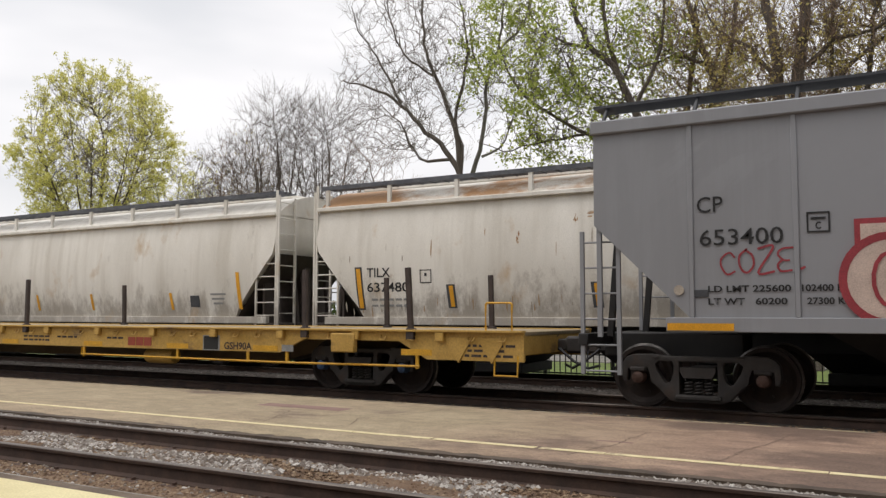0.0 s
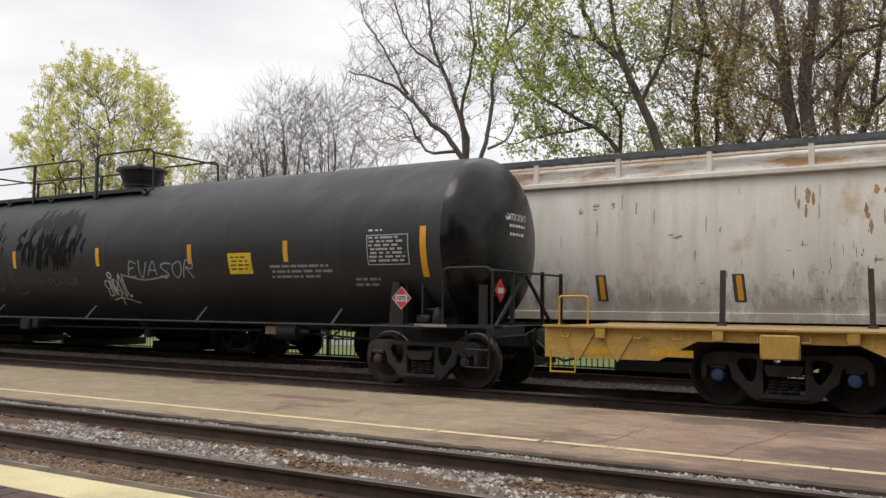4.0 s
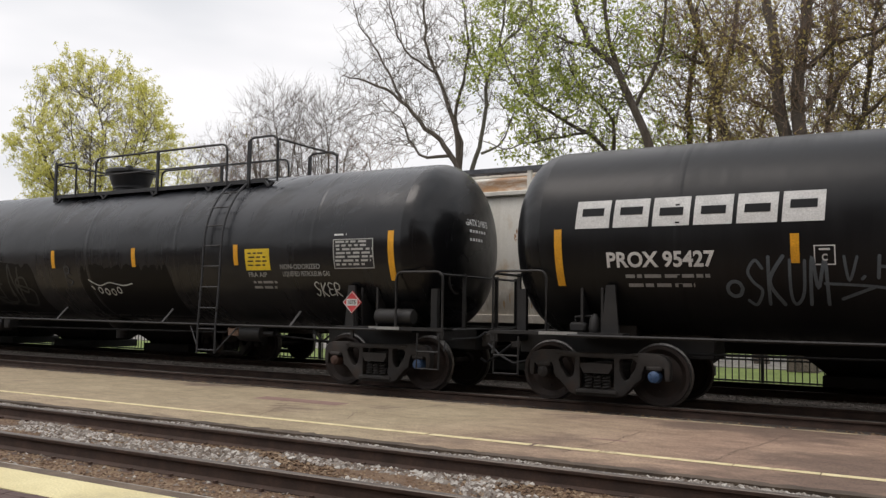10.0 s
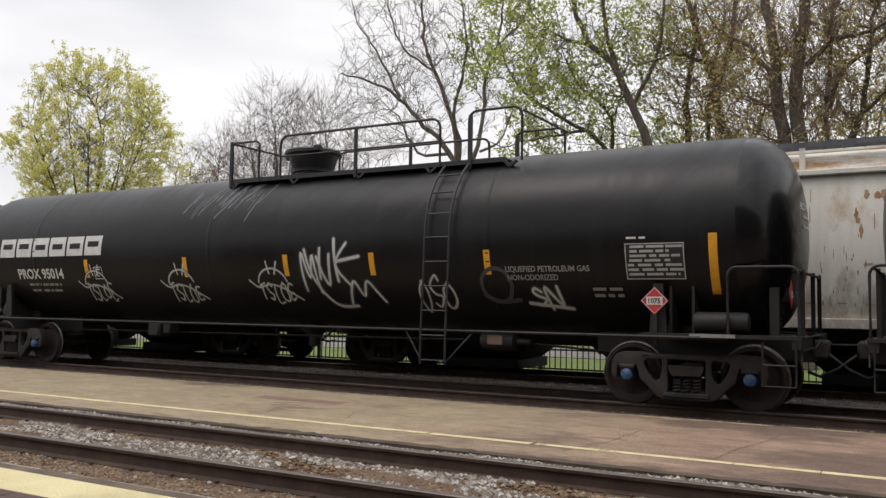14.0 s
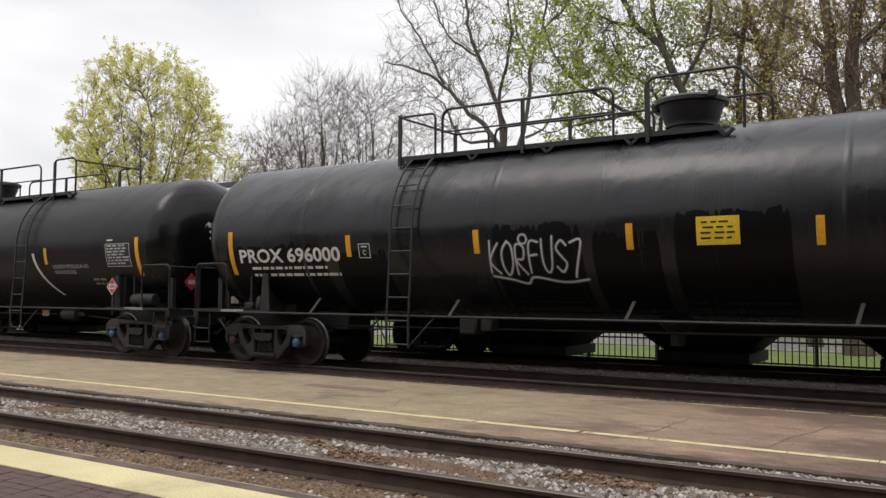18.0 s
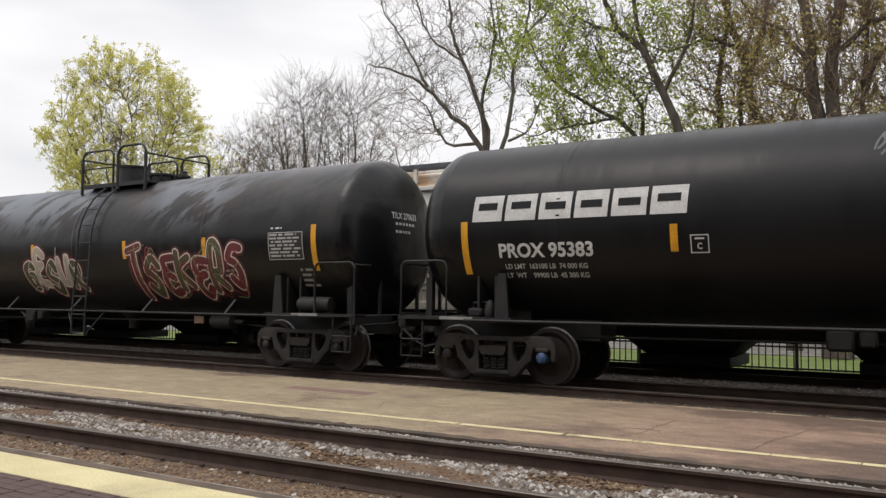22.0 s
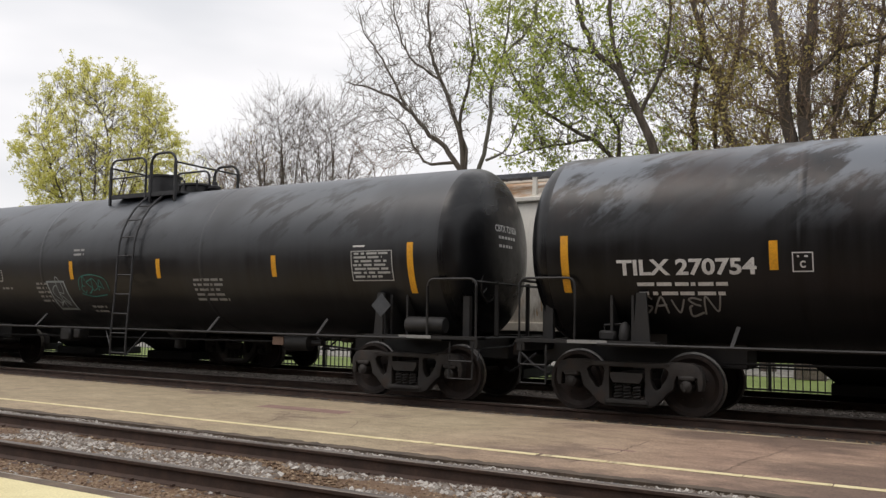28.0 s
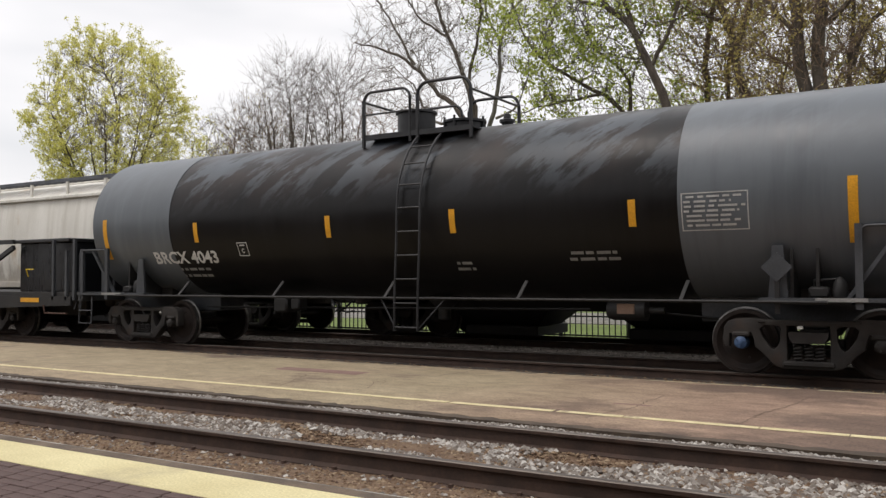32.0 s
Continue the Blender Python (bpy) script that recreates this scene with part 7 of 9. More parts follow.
def stone_paint(name, c1, c2, c3):
    m, n, l, b = material(name, 0.9)
    geo = n.new("ShaderNodeNewGeometry")
    r = ramp_node(n, l, geo.outputs["Random Per Island"], ((0.0, c1), (0.5, c2), (1.0, c3)))
    fine = noise_node(n, l, 60.0, 3.0)
    sh = ramp_node(n, l, fine.outputs["Fac"], ((0.3, (0.75, 0.75, 0.75)), (0.7, (1.1, 1.1, 1.1))))
    l.new(mix_node(n, l, 1.0, r.outputs[0], sh.outputs[0], "MULTIPLY"), b.inputs["Base Color"])
    return m


M_STONE = stone_paint("stone_pale", (0.11, 0.082, 0.064), (0.235, 0.205, 0.175), (0.54, 0.51, 0.465))
M_STONEBROWN = stone_paint("stone_brown", (0.08, 0.042, 0.022), (0.18, 0.112, 0.065), (0.32, 0.235, 0.15))
M_STONEDARK = stone_paint("stone_dark", (0.04, 0.034, 0.03), (0.09, 0.08, 0.072), (0.18, 0.165, 0.15))
NEAR_C = 6.372


def between_rails(x, y):
    d = abs(y - NEAR_C)
    if abs(d - 0.7525) < 0.085:
        return None
    return 0.012 * math.sin(x * 2.1 + y * 3) + 0.006


stones("gravel_between_rails", "pale broken stone between the near rails", 20000, (-20, 1.2, NEAR_C - 0.60, NEAR_C + 0.66), (0.018, 0.052), M_STONE, 1, Z_BED, lambda x, y: between_rails(x, y) if noise.noise(Vector((x * 0.9, y * 2.2, 3))) > -0.12 else None)
stones("gravel_brown_between", "brown weathered stone between the near rails", 12000, (-20, 1.2, NEAR_C - 0.66, NEAR_C + 0.66), (0.012, 0.032), M_STONEBROWN, 12, Z_BED, between_rails)
stones("gravel_rail_side", "pale broken stone between rail and asphalt", 5200, (-24, 1.2, NEAR_C + 0.83, 7.325), (0.014, 0.040), M_STONE, 2, -0.026, lambda x, y: 0.010 * math.sin(x * 3.1))
stones("gravel_brown", "brown weathered stone and litter beside the near rail", 14000, (-16, 0.5, 4.60, NEAR_C - 0.83), (0.010, 0.026), M_STONEBROWN, 3, Z_BED)
stones("gravel_pale_scatter", "scattered pale stones in the brown bed", 900, (-16, 0.5, 4.60, NEAR_C - 0.83), (0.012, 0.03), M_STONE, 4, Z_BED + 0.005)
stones("gravel_far_verge", "brown stone along the edge of the far track", 6000, (-30, 1.2, 11.30, 12.6), (0.012, 0.035), M_STONEBROWN, 5, -0.14)
stones("gravel_between_tracks", "dark stone between the far track and the siding", 9000, (-40, 1.5, 14.5, 16.9), (0.02, 0.05), M_STONEDARK, 6, -0.135)
slab("ground_bed_between", 14.6, 16.7, -0.14, -0.133, M_BALLAST_DARK, "dark ballast between the far track and the siding", category="ballast")

# brick paving of the near platform
ME_BRICK = Mesh().box(-0.098, 0.098, -0.048, 0.048, -0.05, 0.0, 0.004).mesh("brick", M_PAVER, 30)
pav = thing("pavement_bricks", "dark red brick paving of the near platform", "brick paving", kind="structure")
rnd = random.Random(5)
for r in range(11):
    y = 3.86 - r * 0.104
    for c in range(27):
        x = -8.2 + c * 0.204 + (0.102 if r % 2 else 0.0) + r * 0.13
        part("brick", ME_BRICK, None, pav, at=pose(x, y, rnd.uniform(-0.003, 0.002), rnd.uniform(-0.4, 0.4), rnd.uniform(-0.4, 0.4), rnd.uniform(-0.5, 0.5)))

# ---------------- parked white hoppers on the siding ----------------
SIDING_Y = 17.80


def white_paint():
    m, n, l, b = material("hopper_white", 0.6)
    big = noise_node(n, l, 0.7, 5.0, (1.2, 1, 0.35), 0.6)
    streak = noise_node(n, l, 1.0, 5.0, (2.6, 1.0, 0.16), 0.58, (2, 0, 1))
    rustn = noise_node(n, l, 1.1, 6.0, (1.1, 1.0, 0.8), 0.6, (6.0, 2.0, 9.0))
    fine = noise_node(n, l, 45.0, 3.0)
    c = ramp_node(n, l, big.outputs["Fac"], ((0.3, (0.57, 0.54, 0.475)), (0.7, (0.75, 0.725, 0.66)))).outputs[0]
    s = ramp_node(n, l, streak.outputs["Fac"], ((0.50, (0, 0, 0)), (0.74, (0.50, 0.50, 0.50))))
    c = mix_node(n, l, s.outputs[0], c, (0.42, 0.375, 0.30))
    grime = noise_node(n, l, 1.5, 7.0, (1.6, 1.0, 0.7), 0.75, (1, 5, 2))
    co = n.new("ShaderNodeTexCoord")
    sep = n.new("ShaderNodeSeparateXYZ")
    l.new(co.outputs["Object"], sep.inputs[0])
    low = n.new("ShaderNodeMapRange")
    low.inputs["From Min"].default_value, low.inputs["From Max"].default_value = 2.5, 1.3
    low.inputs["To Max"].default_value = 0.30
    l.new(sep.outputs["Z"], low.inputs["Value"])
    add = n.new("ShaderNodeMath")
    l.new(low.outputs[0], add.inputs[0])
    l.new(grime.outputs["Fac"], add.inputs[1])
    gm = ramp_node(n, l, add.outputs[0], ((0.62, (0, 0, 0)), (0.78, (0.75, 0.75, 0.75))))
    c = mix_node(n, l, gm.outputs[0], c, (0.31, 0.27, 0.22))
    rm = ramp_node(n, l, rustn.outputs["Fac"], ((0.60, (0, 0, 0)), (0.72, (0.7, 0.7, 0.7))))
    c = mix_node(n, l, rm.outputs[0], c, (0.44, 0.30, 0.16))
    sh = ramp_node(n, l, fine.outputs["Fac"], ((0.3, (0.9, 0.9, 0.9)), (0.7, (1.05, 1.05, 1.05))))
    l.new(mix_node(n, l, 1.0, c, sh.outputs[0], "MULTIPLY"), b.inputs["Base Color"])
    bump(n, l, b, big.outputs["Fac"], 0.15, 0.05)
    return m


M_HOPWHITE = white_paint()
M_ROOFRUST = surface("hopper_roof_rusty", (0.52, 0.48, 0.41), (0.64, 0.61, 0.55), 1.5, (0.6, 0.8), 0.0, 30.0, 0.1, (0.6, 1, 1), dirt=(0.33, 0.18, 0.08), dirt_at=(0.45, 0.57))
M_GRATE = surface("roof_grating", (0.07, 0.075, 0.085), (0.13, 0.135, 0.145), 3.0, (0.5, 0.7), 0.3, 30.0, 0.1)
M_RUSTSPOT = surface("rust_patch", (0.27, 0.135, 0.06), (0.40, 0.23, 0.11), 6.0, (0.8, 0.95), 0.0, 40.0, 0.2)


def hopper_side(z):
    """Half width of the rounded side at height z."""
    t = (z - 2.55) / 1.40
    return 1.60 - 0.16 * t * t if abs(t) < 1.05 else 1.42


def parked_hopper(name, label, xl, xr, rusty):
    h = thing(name, label, "hopper car", "parked hoppers", at=pose((xl + xr) / 2, SIDING_Y, 0))
    L = (xr - xl) / 2
    zs = frange(1.30, 3.93, 11)
    g = Mesh()

    def cut(z):
        """Length of the side at height z: full above, sloped in below."""
        return L - (0.0 if z > 2.95 else min(1.35, (2.95 - z) * 0.86))
    sec = len(zs)
    vs = []
    for s in (-1, 1):
        for z in zs:
            for x in (-cut(z), cut(z)):
                vs.append((x, s * hopper_side(z), z))
    fs = []
    for o in (0, 2 * sec):
        fs += [(o + 2 * i, o + 2 * i + 1, o + 2 * i + 3, o + 2 * i + 2) for i in range(sec - 1)]
    for i in range(sec - 1):
        for e in (0, 1):
            fs.append((2 * i + e, 2 * i + 2 + e, 2 * sec + 2 * i + 2 + e, 2 * sec + 2 * i + e))
    fs.append((0, 1, 2 * sec + 1, 2 * sec))
    g.add(vs, fs)
    part("body", g, M_HOPWHITE, h)
    # rounded roof
    rf = Mesh()
    ys = frange(-1.50, 1.50, 11)
    prof = [(y, 3.90 + 0.60 * (1 - (y / 1.50) ** 2)) for y in ys]
    n = len(prof)
    rf.add([(x, y, z) for x in (-L - 0.02, L + 0.02) for y, z in prof], [(i, i + 1, n + i + 1, n + i) for i in range(n - 1)] + [tuple(range(n)), tuple(range(2 * n - 1, n - 1, -1))])
    part("roof", rf, M_ROOFRUST if rusty else M_HOPWHITE, h, "white roof with rust stains" if rusty else "")
    for s in (-1, 1):
        part("top_chord", Mesh().box(-L - 0.02, L + 0.02, s * 1.53 - 0.05, s * 1.53 + 0.05, 3.86, 3.96, 0.015), M_HOPWHITE, h)
        part("side_sill", Mesh().box(-L + 0.25, L - 0.25, s * 1.50 - 0.07, s * 1.50 + 0.07, 1.14, 1.32, 0.012), M_HOPWHITE, h)
    for x in frange(-L + 1.5, L - 1.5, 7):
        part("weld_seam", Mesh().add([(x + d, -hopper_side(z) - 0.004 * (abs(d) < 0.01), z) for z in zs for d in (-0.02, 0.0, 0.02)], [(3 * i + k, 3 * i + k + 1, 3 * i + k + 4, 3 * i + k + 3) for i in range(sec - 1) for k in (0, 1)]), M_HOPWHITE, h)
    # roof walk on stand-off brackets
    wk = Mesh()
    for s in (-1, 1):
        for y in (0.85, 1.0, 1.15, 1.3):
            wk.box(-L - 0.05, L + 0.05, s * y - 0.035, s * y + 0.035, 4.45, 4.49)
        wk.box(-L - 0.05, L + 0.05, s * 1.35 - 0.012, s * 1.35 + 0.012, 4.41, 4.51)
    for k in range(int(L * 2 / 0.35)):
        x = -L + 0.1 + k * 0.35
        wk.box(x - 0.015, x + 0.015, -1.34, -0.8, 4.44, 4.48)
    w = part("roof_walk", wk, M_GRATE, h)
    for k in range(10):
        x = -L + 0.12 + k * (2 * L - 0.24) / 9
        for s in (-1, 1):
            part("walk_bracket", Mesh().box(x - 0.05, x + 0.05, s * 1.30 - 0.05, s * 1.33 + 0.05, 3.98, 4.52, 0.006), M_HOPWHITE, w)
    # hatch troughs along the ridge
    part("hatch_cover", Mesh().box(-L + 0.5, L - 0.5, -0.35, 0.35, 4.46, 4.58, 0.03), M_HOPWHITE, h)
    # discharge bays
    part("under_skirt", Mesh().box(-L + 2.9, L - 2.9, -1.0, 1.0, 0.66, 1.16, 0.03), M_STEEL, h)
    for x in (-4.07, -0.22, 3.83):
        b = Mesh().add([(x - 1.25, -1.0, 0.70), (x + 1.25, -1.0, 0.70), (x + 1.25, 1.0, 0.70), (x - 1.25, 1.0, 0.70), (x - 0.82, -0.6, 0.30), (x + 0.82, -0.6, 0.30), (x + 0.82, 0.6, 0.30), (x - 0.82, 0.6, 0.30)],
                       [(0, 1, 5, 4), (1, 2, 6, 5), (2, 3, 7, 6), (3, 0, 4, 7), (4, 5, 6, 7)])
        b.box(x - 0.9, x + 0.9, -0.85, 0.85, 0.10, 0.32, 0.02)
        part("discharge_bay", b, M_STEEL, h)
    # ends: dark slope sheet, struts, ladders
    for s in (-1, 1):
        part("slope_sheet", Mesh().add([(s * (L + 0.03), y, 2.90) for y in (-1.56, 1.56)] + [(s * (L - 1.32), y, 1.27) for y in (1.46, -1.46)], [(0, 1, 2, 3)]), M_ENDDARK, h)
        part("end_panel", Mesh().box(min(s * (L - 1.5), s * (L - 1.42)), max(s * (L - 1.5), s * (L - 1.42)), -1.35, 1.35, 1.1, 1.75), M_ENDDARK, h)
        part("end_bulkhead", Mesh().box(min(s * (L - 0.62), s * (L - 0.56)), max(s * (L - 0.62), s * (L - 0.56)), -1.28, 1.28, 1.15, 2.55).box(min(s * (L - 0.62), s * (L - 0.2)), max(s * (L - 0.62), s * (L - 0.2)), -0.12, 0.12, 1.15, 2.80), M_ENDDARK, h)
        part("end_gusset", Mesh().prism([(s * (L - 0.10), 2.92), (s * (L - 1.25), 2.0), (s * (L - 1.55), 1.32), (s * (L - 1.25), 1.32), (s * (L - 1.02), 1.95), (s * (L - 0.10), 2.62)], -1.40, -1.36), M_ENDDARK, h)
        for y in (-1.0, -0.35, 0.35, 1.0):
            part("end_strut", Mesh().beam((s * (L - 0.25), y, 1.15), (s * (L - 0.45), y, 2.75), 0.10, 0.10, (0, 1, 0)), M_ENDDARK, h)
        part("end_sill", Mesh().box(min(s * (L - 1.7), s * (L + 0.12)), max(s * (L - 1.7), s * (L + 0.12)), -1.5, 1.5, 1.05, 1.16, 0.012).box(min(s * (L - 2.6), s * (L + 0.2)), max(s * (L - 2.6), s * (L + 0.2)), -0.35, 0.35, 0.72, 1.05, 0.02), M_ENDDARK, h)
        for y in (-1.53, 1.53):
            for k, top in ((-0.03, 4.5), (-0.68, 3.9)):
                part("end_ladder_rail", Mesh().beam((s * (L + k + 0.06), y, 1.05), (s * (L + k + 0.06), y, top if k == -0.03 else 2.75), 0.05, 0.045, (0, 1, 0)), M_HOPWHITE, h)
            for z in frange(1.35, 2.65, 5):
                part("rung", Mesh().pipe([(s * (L + 0.03), y, z), (s * (L - 0.62), y, z)], 0.018, 6), M_HOPWHITE, h)
        for y in (-1.53, -0.9):
            part("end_ladder_rail", Mesh().beam((s * (L + 0.10), y, 1.05), (s * (L + 0.10), y, 4.35), 0.06, 0.05, (0, 1, 0)), M_HOPWHITE, h)
        for z in frange(1.4, 4.2, 8):
            part("rung", Mesh().pipe([(s * (L + 0.10), -1.53, z), (s * (L + 0.10), -0.9, z)], 0.016, 6), M_HOPWHITE, h)
        coupler(h, s * (L + 0.12), s)
        b = bogie(h, s * (L - 1.75), ("dark", "dark"))
    return h


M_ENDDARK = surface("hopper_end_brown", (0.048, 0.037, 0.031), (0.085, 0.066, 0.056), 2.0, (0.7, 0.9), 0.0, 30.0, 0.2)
hop_a = parked_hopper("parked_hopper", "dirty white covered hopper with rust on the roof and sides", -12.95, 3.60, True)
hop_b = parked_hopper("parked_hopper", "dirty white covered hopper with faded paint", -30.9, -14.30, False)
AX = (-12.95 + 3.60) / 2


def on_side(h, name, x, z, w, hh, mat, label="", lift=0.008, lean=0.0):
    g = Mesh()
    vs = []
    for k in range(4):
        zz = z - hh / 2 + hh * k / 3
        for xx in (x - w / 2, x + w / 2):
            vs.append((xx + lean * (zz - z), -hopper_side(zz) - lift, zz))
    g.add(vs, [(2 * k, 2 * k + 1, 2 * k + 3, 2 * k + 2) for k in range(3)])
    return part(name, g, mat, h, label, smooth=60)


def reflector(h, x):
    on_side(h, "reflector_plate", x, 1.78, 0.22, 0.52, M_GREYSTEEL, "", 0.006, -0.08)
    on_side(h, "reflector_strip", x + 0.01, 1.78, 0.10, 0.46, M_ORANGE, "amber reflective strip", 0.012, -0.08)


for x in (-9.2, -5.85, -3.2, -0.4):
    reflector(hop_a, x - AX)
on_side(hop_a, "reflector_plate", -11.66 - AX, 1.98, 0.20, 1.0, M_GREYSTEEL, "", 0.006, -0.08)
on_side(hop_a, "reflector_strip", -11.66 - AX, 1.98, 0.12, 0.92, M_ORANGE, "long amber reflective strip", 0.012, -0.08)
for a, b, w, hh in ((0, 0.13, 0.30, 0.02), (0, -0.15, 0.30, 0.02), (-0.14, 0, 0.02, 0.30), (0.14, 0, 0.02, 0.30), (0.0, 0.03, 0.06, 0.07)):
    on_side(hop_a, "stencil_box", -9.85 - AX + a, 2.24 + b, w, hh, M_BLUEBAR)
BX = (-30.9 - 14.30) / 2
for x in (-17.93, -21.2, -23.7, -27.0):
    on_side(hop_b, "reflector_strip", x - BX, 1.72, 0.10, 0.46, M_ORANGE, "amber reflective strip", 0.012, -0.16)
on_side(hop_b, "reflector_strip", -15.47 - BX, 1.98, 0.12, 0.95, M_ORANGE, "long amber reflective strip", 0.012, -0.10)
on_side(hop_b, "stencil_panel", -17.05 - BX, 1.72, 0.34, 0.30, M_GREYSTEEL, "small dark stencilled panel", 0.010)
for k in range(3):
    on_side(hop_b, "stencil_print", -16.2 - BX, 1.90 - k * 0.12, 0.55 - 0.1 * k, 0.05, M_GREYLET, "", 0.010)
for body, x0, x1, z in (("TILX", -11.45, -10.8, 2.34), ("637480", -11.45, -10.3, 2.0)):
    me = text_mesh(body, 0.21, 0.004, x1 - x0)
    for v in me.vertices:
        zz = z - 0.1 + v.co.y
        v.co = (x0 - AX + v.co.x, -hopper_side(zz) - 0.008, zz)
    me.materials.append(M_BLUEBAR)
    part("lettering", me, None, hop_a)
for k in range(2):
    for i in range(5):
        on_side(hop_a, "load_limits", -11.25 - AX + i * 0.22, 1.72 - k * 0.14, 0.17, 0.05, M_GREYLET)
rnd = random.Random(77)


def blot(h, name, cx, cz, w, hh, mat, seed, lift=0.004, n=16):
    """An uneven stain that keeps its own outline."""
    rr = random.Random(seed)
    pts = [(cx + w / 2 * math.cos(2 * math.pi * i / n) * rr.uniform(0.6, 1.2), cz + hh / 2 * math.sin(2 * math.pi * i / n) * rr.uniform(0.6, 1.2)) for i in range(n)]
    g = Mesh().add([(cx, -hopper_side(cz) - lift, cz)] + [(x, -hopper_side(z) - lift, z) for x, z in pts], [(0, i + 1, (i + 1) % n + 1) for i in range(n)])
    return part(name, g, mat, h, smooth=60)


M_CHIP = surface("bare_chip", (0.16, 0.125, 0.10), (0.26, 0.21, 0.17), 6.0, (0.8, 0.95))
M_RUNMARK = surface("dirt_run", (0.33, 0.29, 0.23), (0.45, 0.41, 0.34), 6.0, (0.8, 0.95))
M_RUSTSOFT = surface("rust_stain", (0.33, 0.20, 0.10), (0.44, 0.31, 0.19), 7.0, (0.8, 0.95), 0.0, 40.0, 0.2)
for k, (x, z, w, hh) in enumerate(((-2.05, 3.30, 0.16, 0.50), (-0.75, 3.42, 0.30, 0.34), (-1.05, 3.15, 0.10, 0.45), (-7.6, 2.95, 0.05, 0.22), (-6.3, 3.3, 0.05, 0.22), (-4.3, 2.75, 0.20, 0.08), (-5.6, 3.42, 0.08, 0.08), (-6.0, 3.45, 0.22, 0.07), (-1.02, 2.85, 0.05, 0.22))):
    for q in range(5):
        blot(hop_a, "rust_stain", x - AX + rnd.gauss(0, w * 0.35), z + rnd.gauss(0, hh * 0.30), w * rnd.uniform(0.3, 0.8), hh * rnd.uniform(0.25, 0.6), M_RUSTSPOT if q % 2 else M_RUSTSOFT, 300 + 10 * k + q, 0.003 + 0.0005 * q, 12)
for k in range(60):
    x = rnd.gauss(-1.0, 1.0)
    lie = k % 3 == 0
    blot(hop_a, "paint_chip", x - AX, rnd.uniform(1.55, 2.6), rnd.uniform(0.10, 0.26) if lie else rnd.uniform(0.012, 0.025), rnd.uniform(0.010, 0.02) if lie else rnd.uniform(0.05, 0.22), M_CHIP if k % 2 else M_RUSTSOFT, 500 + k, 0.005, 8)
for k in range(70):
    # thin run marks of dirt from the seams and along the foot
    x, low = rnd.uniform(-12.2, 0.6), rnd.random() < 0.6
    z = rnd.uniform(1.42, 1.7) if low else rnd.uniform(2.4, 3.6)
    blot(hop_a, "run_mark", x - AX, z, rnd.uniform(0.015, 0.05), rnd.uniform(0.12, 0.4), M_RUNMARK if k % 3 else M_RUSTSOFT, 700 + k, 0.0035, 9)

# ---------------- fence, lawn edge ----------------
M_IRON = surface("iron_black", (0.010, 0.010, 0.011), (0.02, 0.02, 0.022), 4.0, (0.4, 0.6), 0.0, 40.0, 0.05)
fence = thing("picket_fence", "black iron picket fence behind the siding", "fence", at=pose(0, 20.7, 0))
for k in range(25):
    x = -40.0 + 1.83 * k
    part("fence_post", Mesh().box(x - 0.035, x + 0.035, -0.035, 0.035, -0.30, 1.02, 0.005).lathe([(1.02, 0.045), (1.05, 0.045), (1.08, 0.0)], "z", 8, (x, 0, 0)), M_IRON, fence)
for z in (-0.12, 0.37, 0.86):
    part("fence_rail", Mesh().box(-40.0, 3.92, -0.02, 0.02, z - 0.02, z + 0.02), M_IRON, fence)
ME_PICKET = Mesh().box(-0.012, 0.012, -0.012, 0.012, -0.24, 1.0).mesh("picket", M_IRON, 0)
for k in range(164):
    x = -21.0 + k * 0.1525
    part("picket", ME_PICKET, None, fence, at=pose(x, 0, 0))
g = Mesh()
for k in range(124):
    x = -40.0 + k * 0.1525
    g.box(x - 0.01, x + 0.01, -0.01, 0.01, -0.24, 0.95)
tagged(part("fence_panel", g, M_IRON, fence, smooth=0), kind="stuff")
slab("pavement_fence_kerb", 20.2, 20.95, -0.29, -0.22, M_CONC, "pale concrete strip at the foot of the fence", 0.01, category="kerb")
slab("road", 28.6, 37.0, -0.30, -0.275, M_CONC, "pale concrete road across the lawn", category="road", x0=-160)

# plain unseen walls, added behind the camera to close the place and darken tank reflections
M_WALL = surface("unseen_wall", (0.10, 0.07, 0.055), (0.15, 0.105, 0.085), 1.0, (0.8, 0.95), 0.0, 30.0, 0.2)
# heights set by how much sky the tank sides should mirror
tagged(part("wall_unseen_tall", Mesh().box(-7, 60, -7.6, -7.2, -0.3, 13.0), M_WALL), "added plain brown wall, unseen behind the camera", "wall", kind="structure")
tagged(part("wall_unseen_low", Mesh().box(-80, -7, -7.6, -7.2, -0.3, 4.2), M_WALL), "added lower brown wall, unseen behind the camera", "wall", kind="structure")

# ---------------- trees beyond the fence ----------------
M_BARK = surface("bark_grey_brown", (0.075, 0.058, 0.047), (0.14, 0.115, 0.095), 2.0, (0.85, 1.0), 0.0, 18.0, 0.8, (2, 2, 0.5), dist=0.04)
M_TWIG = surface("twig_brown", (0.115, 0.095, 0.083), (0.18, 0.15, 0.13), 2.0, (0.85, 1.0), 0.0, 20.0, 0.0)
M_TWIGRED = surface("twig_budding", (0.16, 0.105, 0.075), (0.25, 0.18, 0.13), 2.0, (0.85, 1.0), 0.0, 20.0, 0.0)


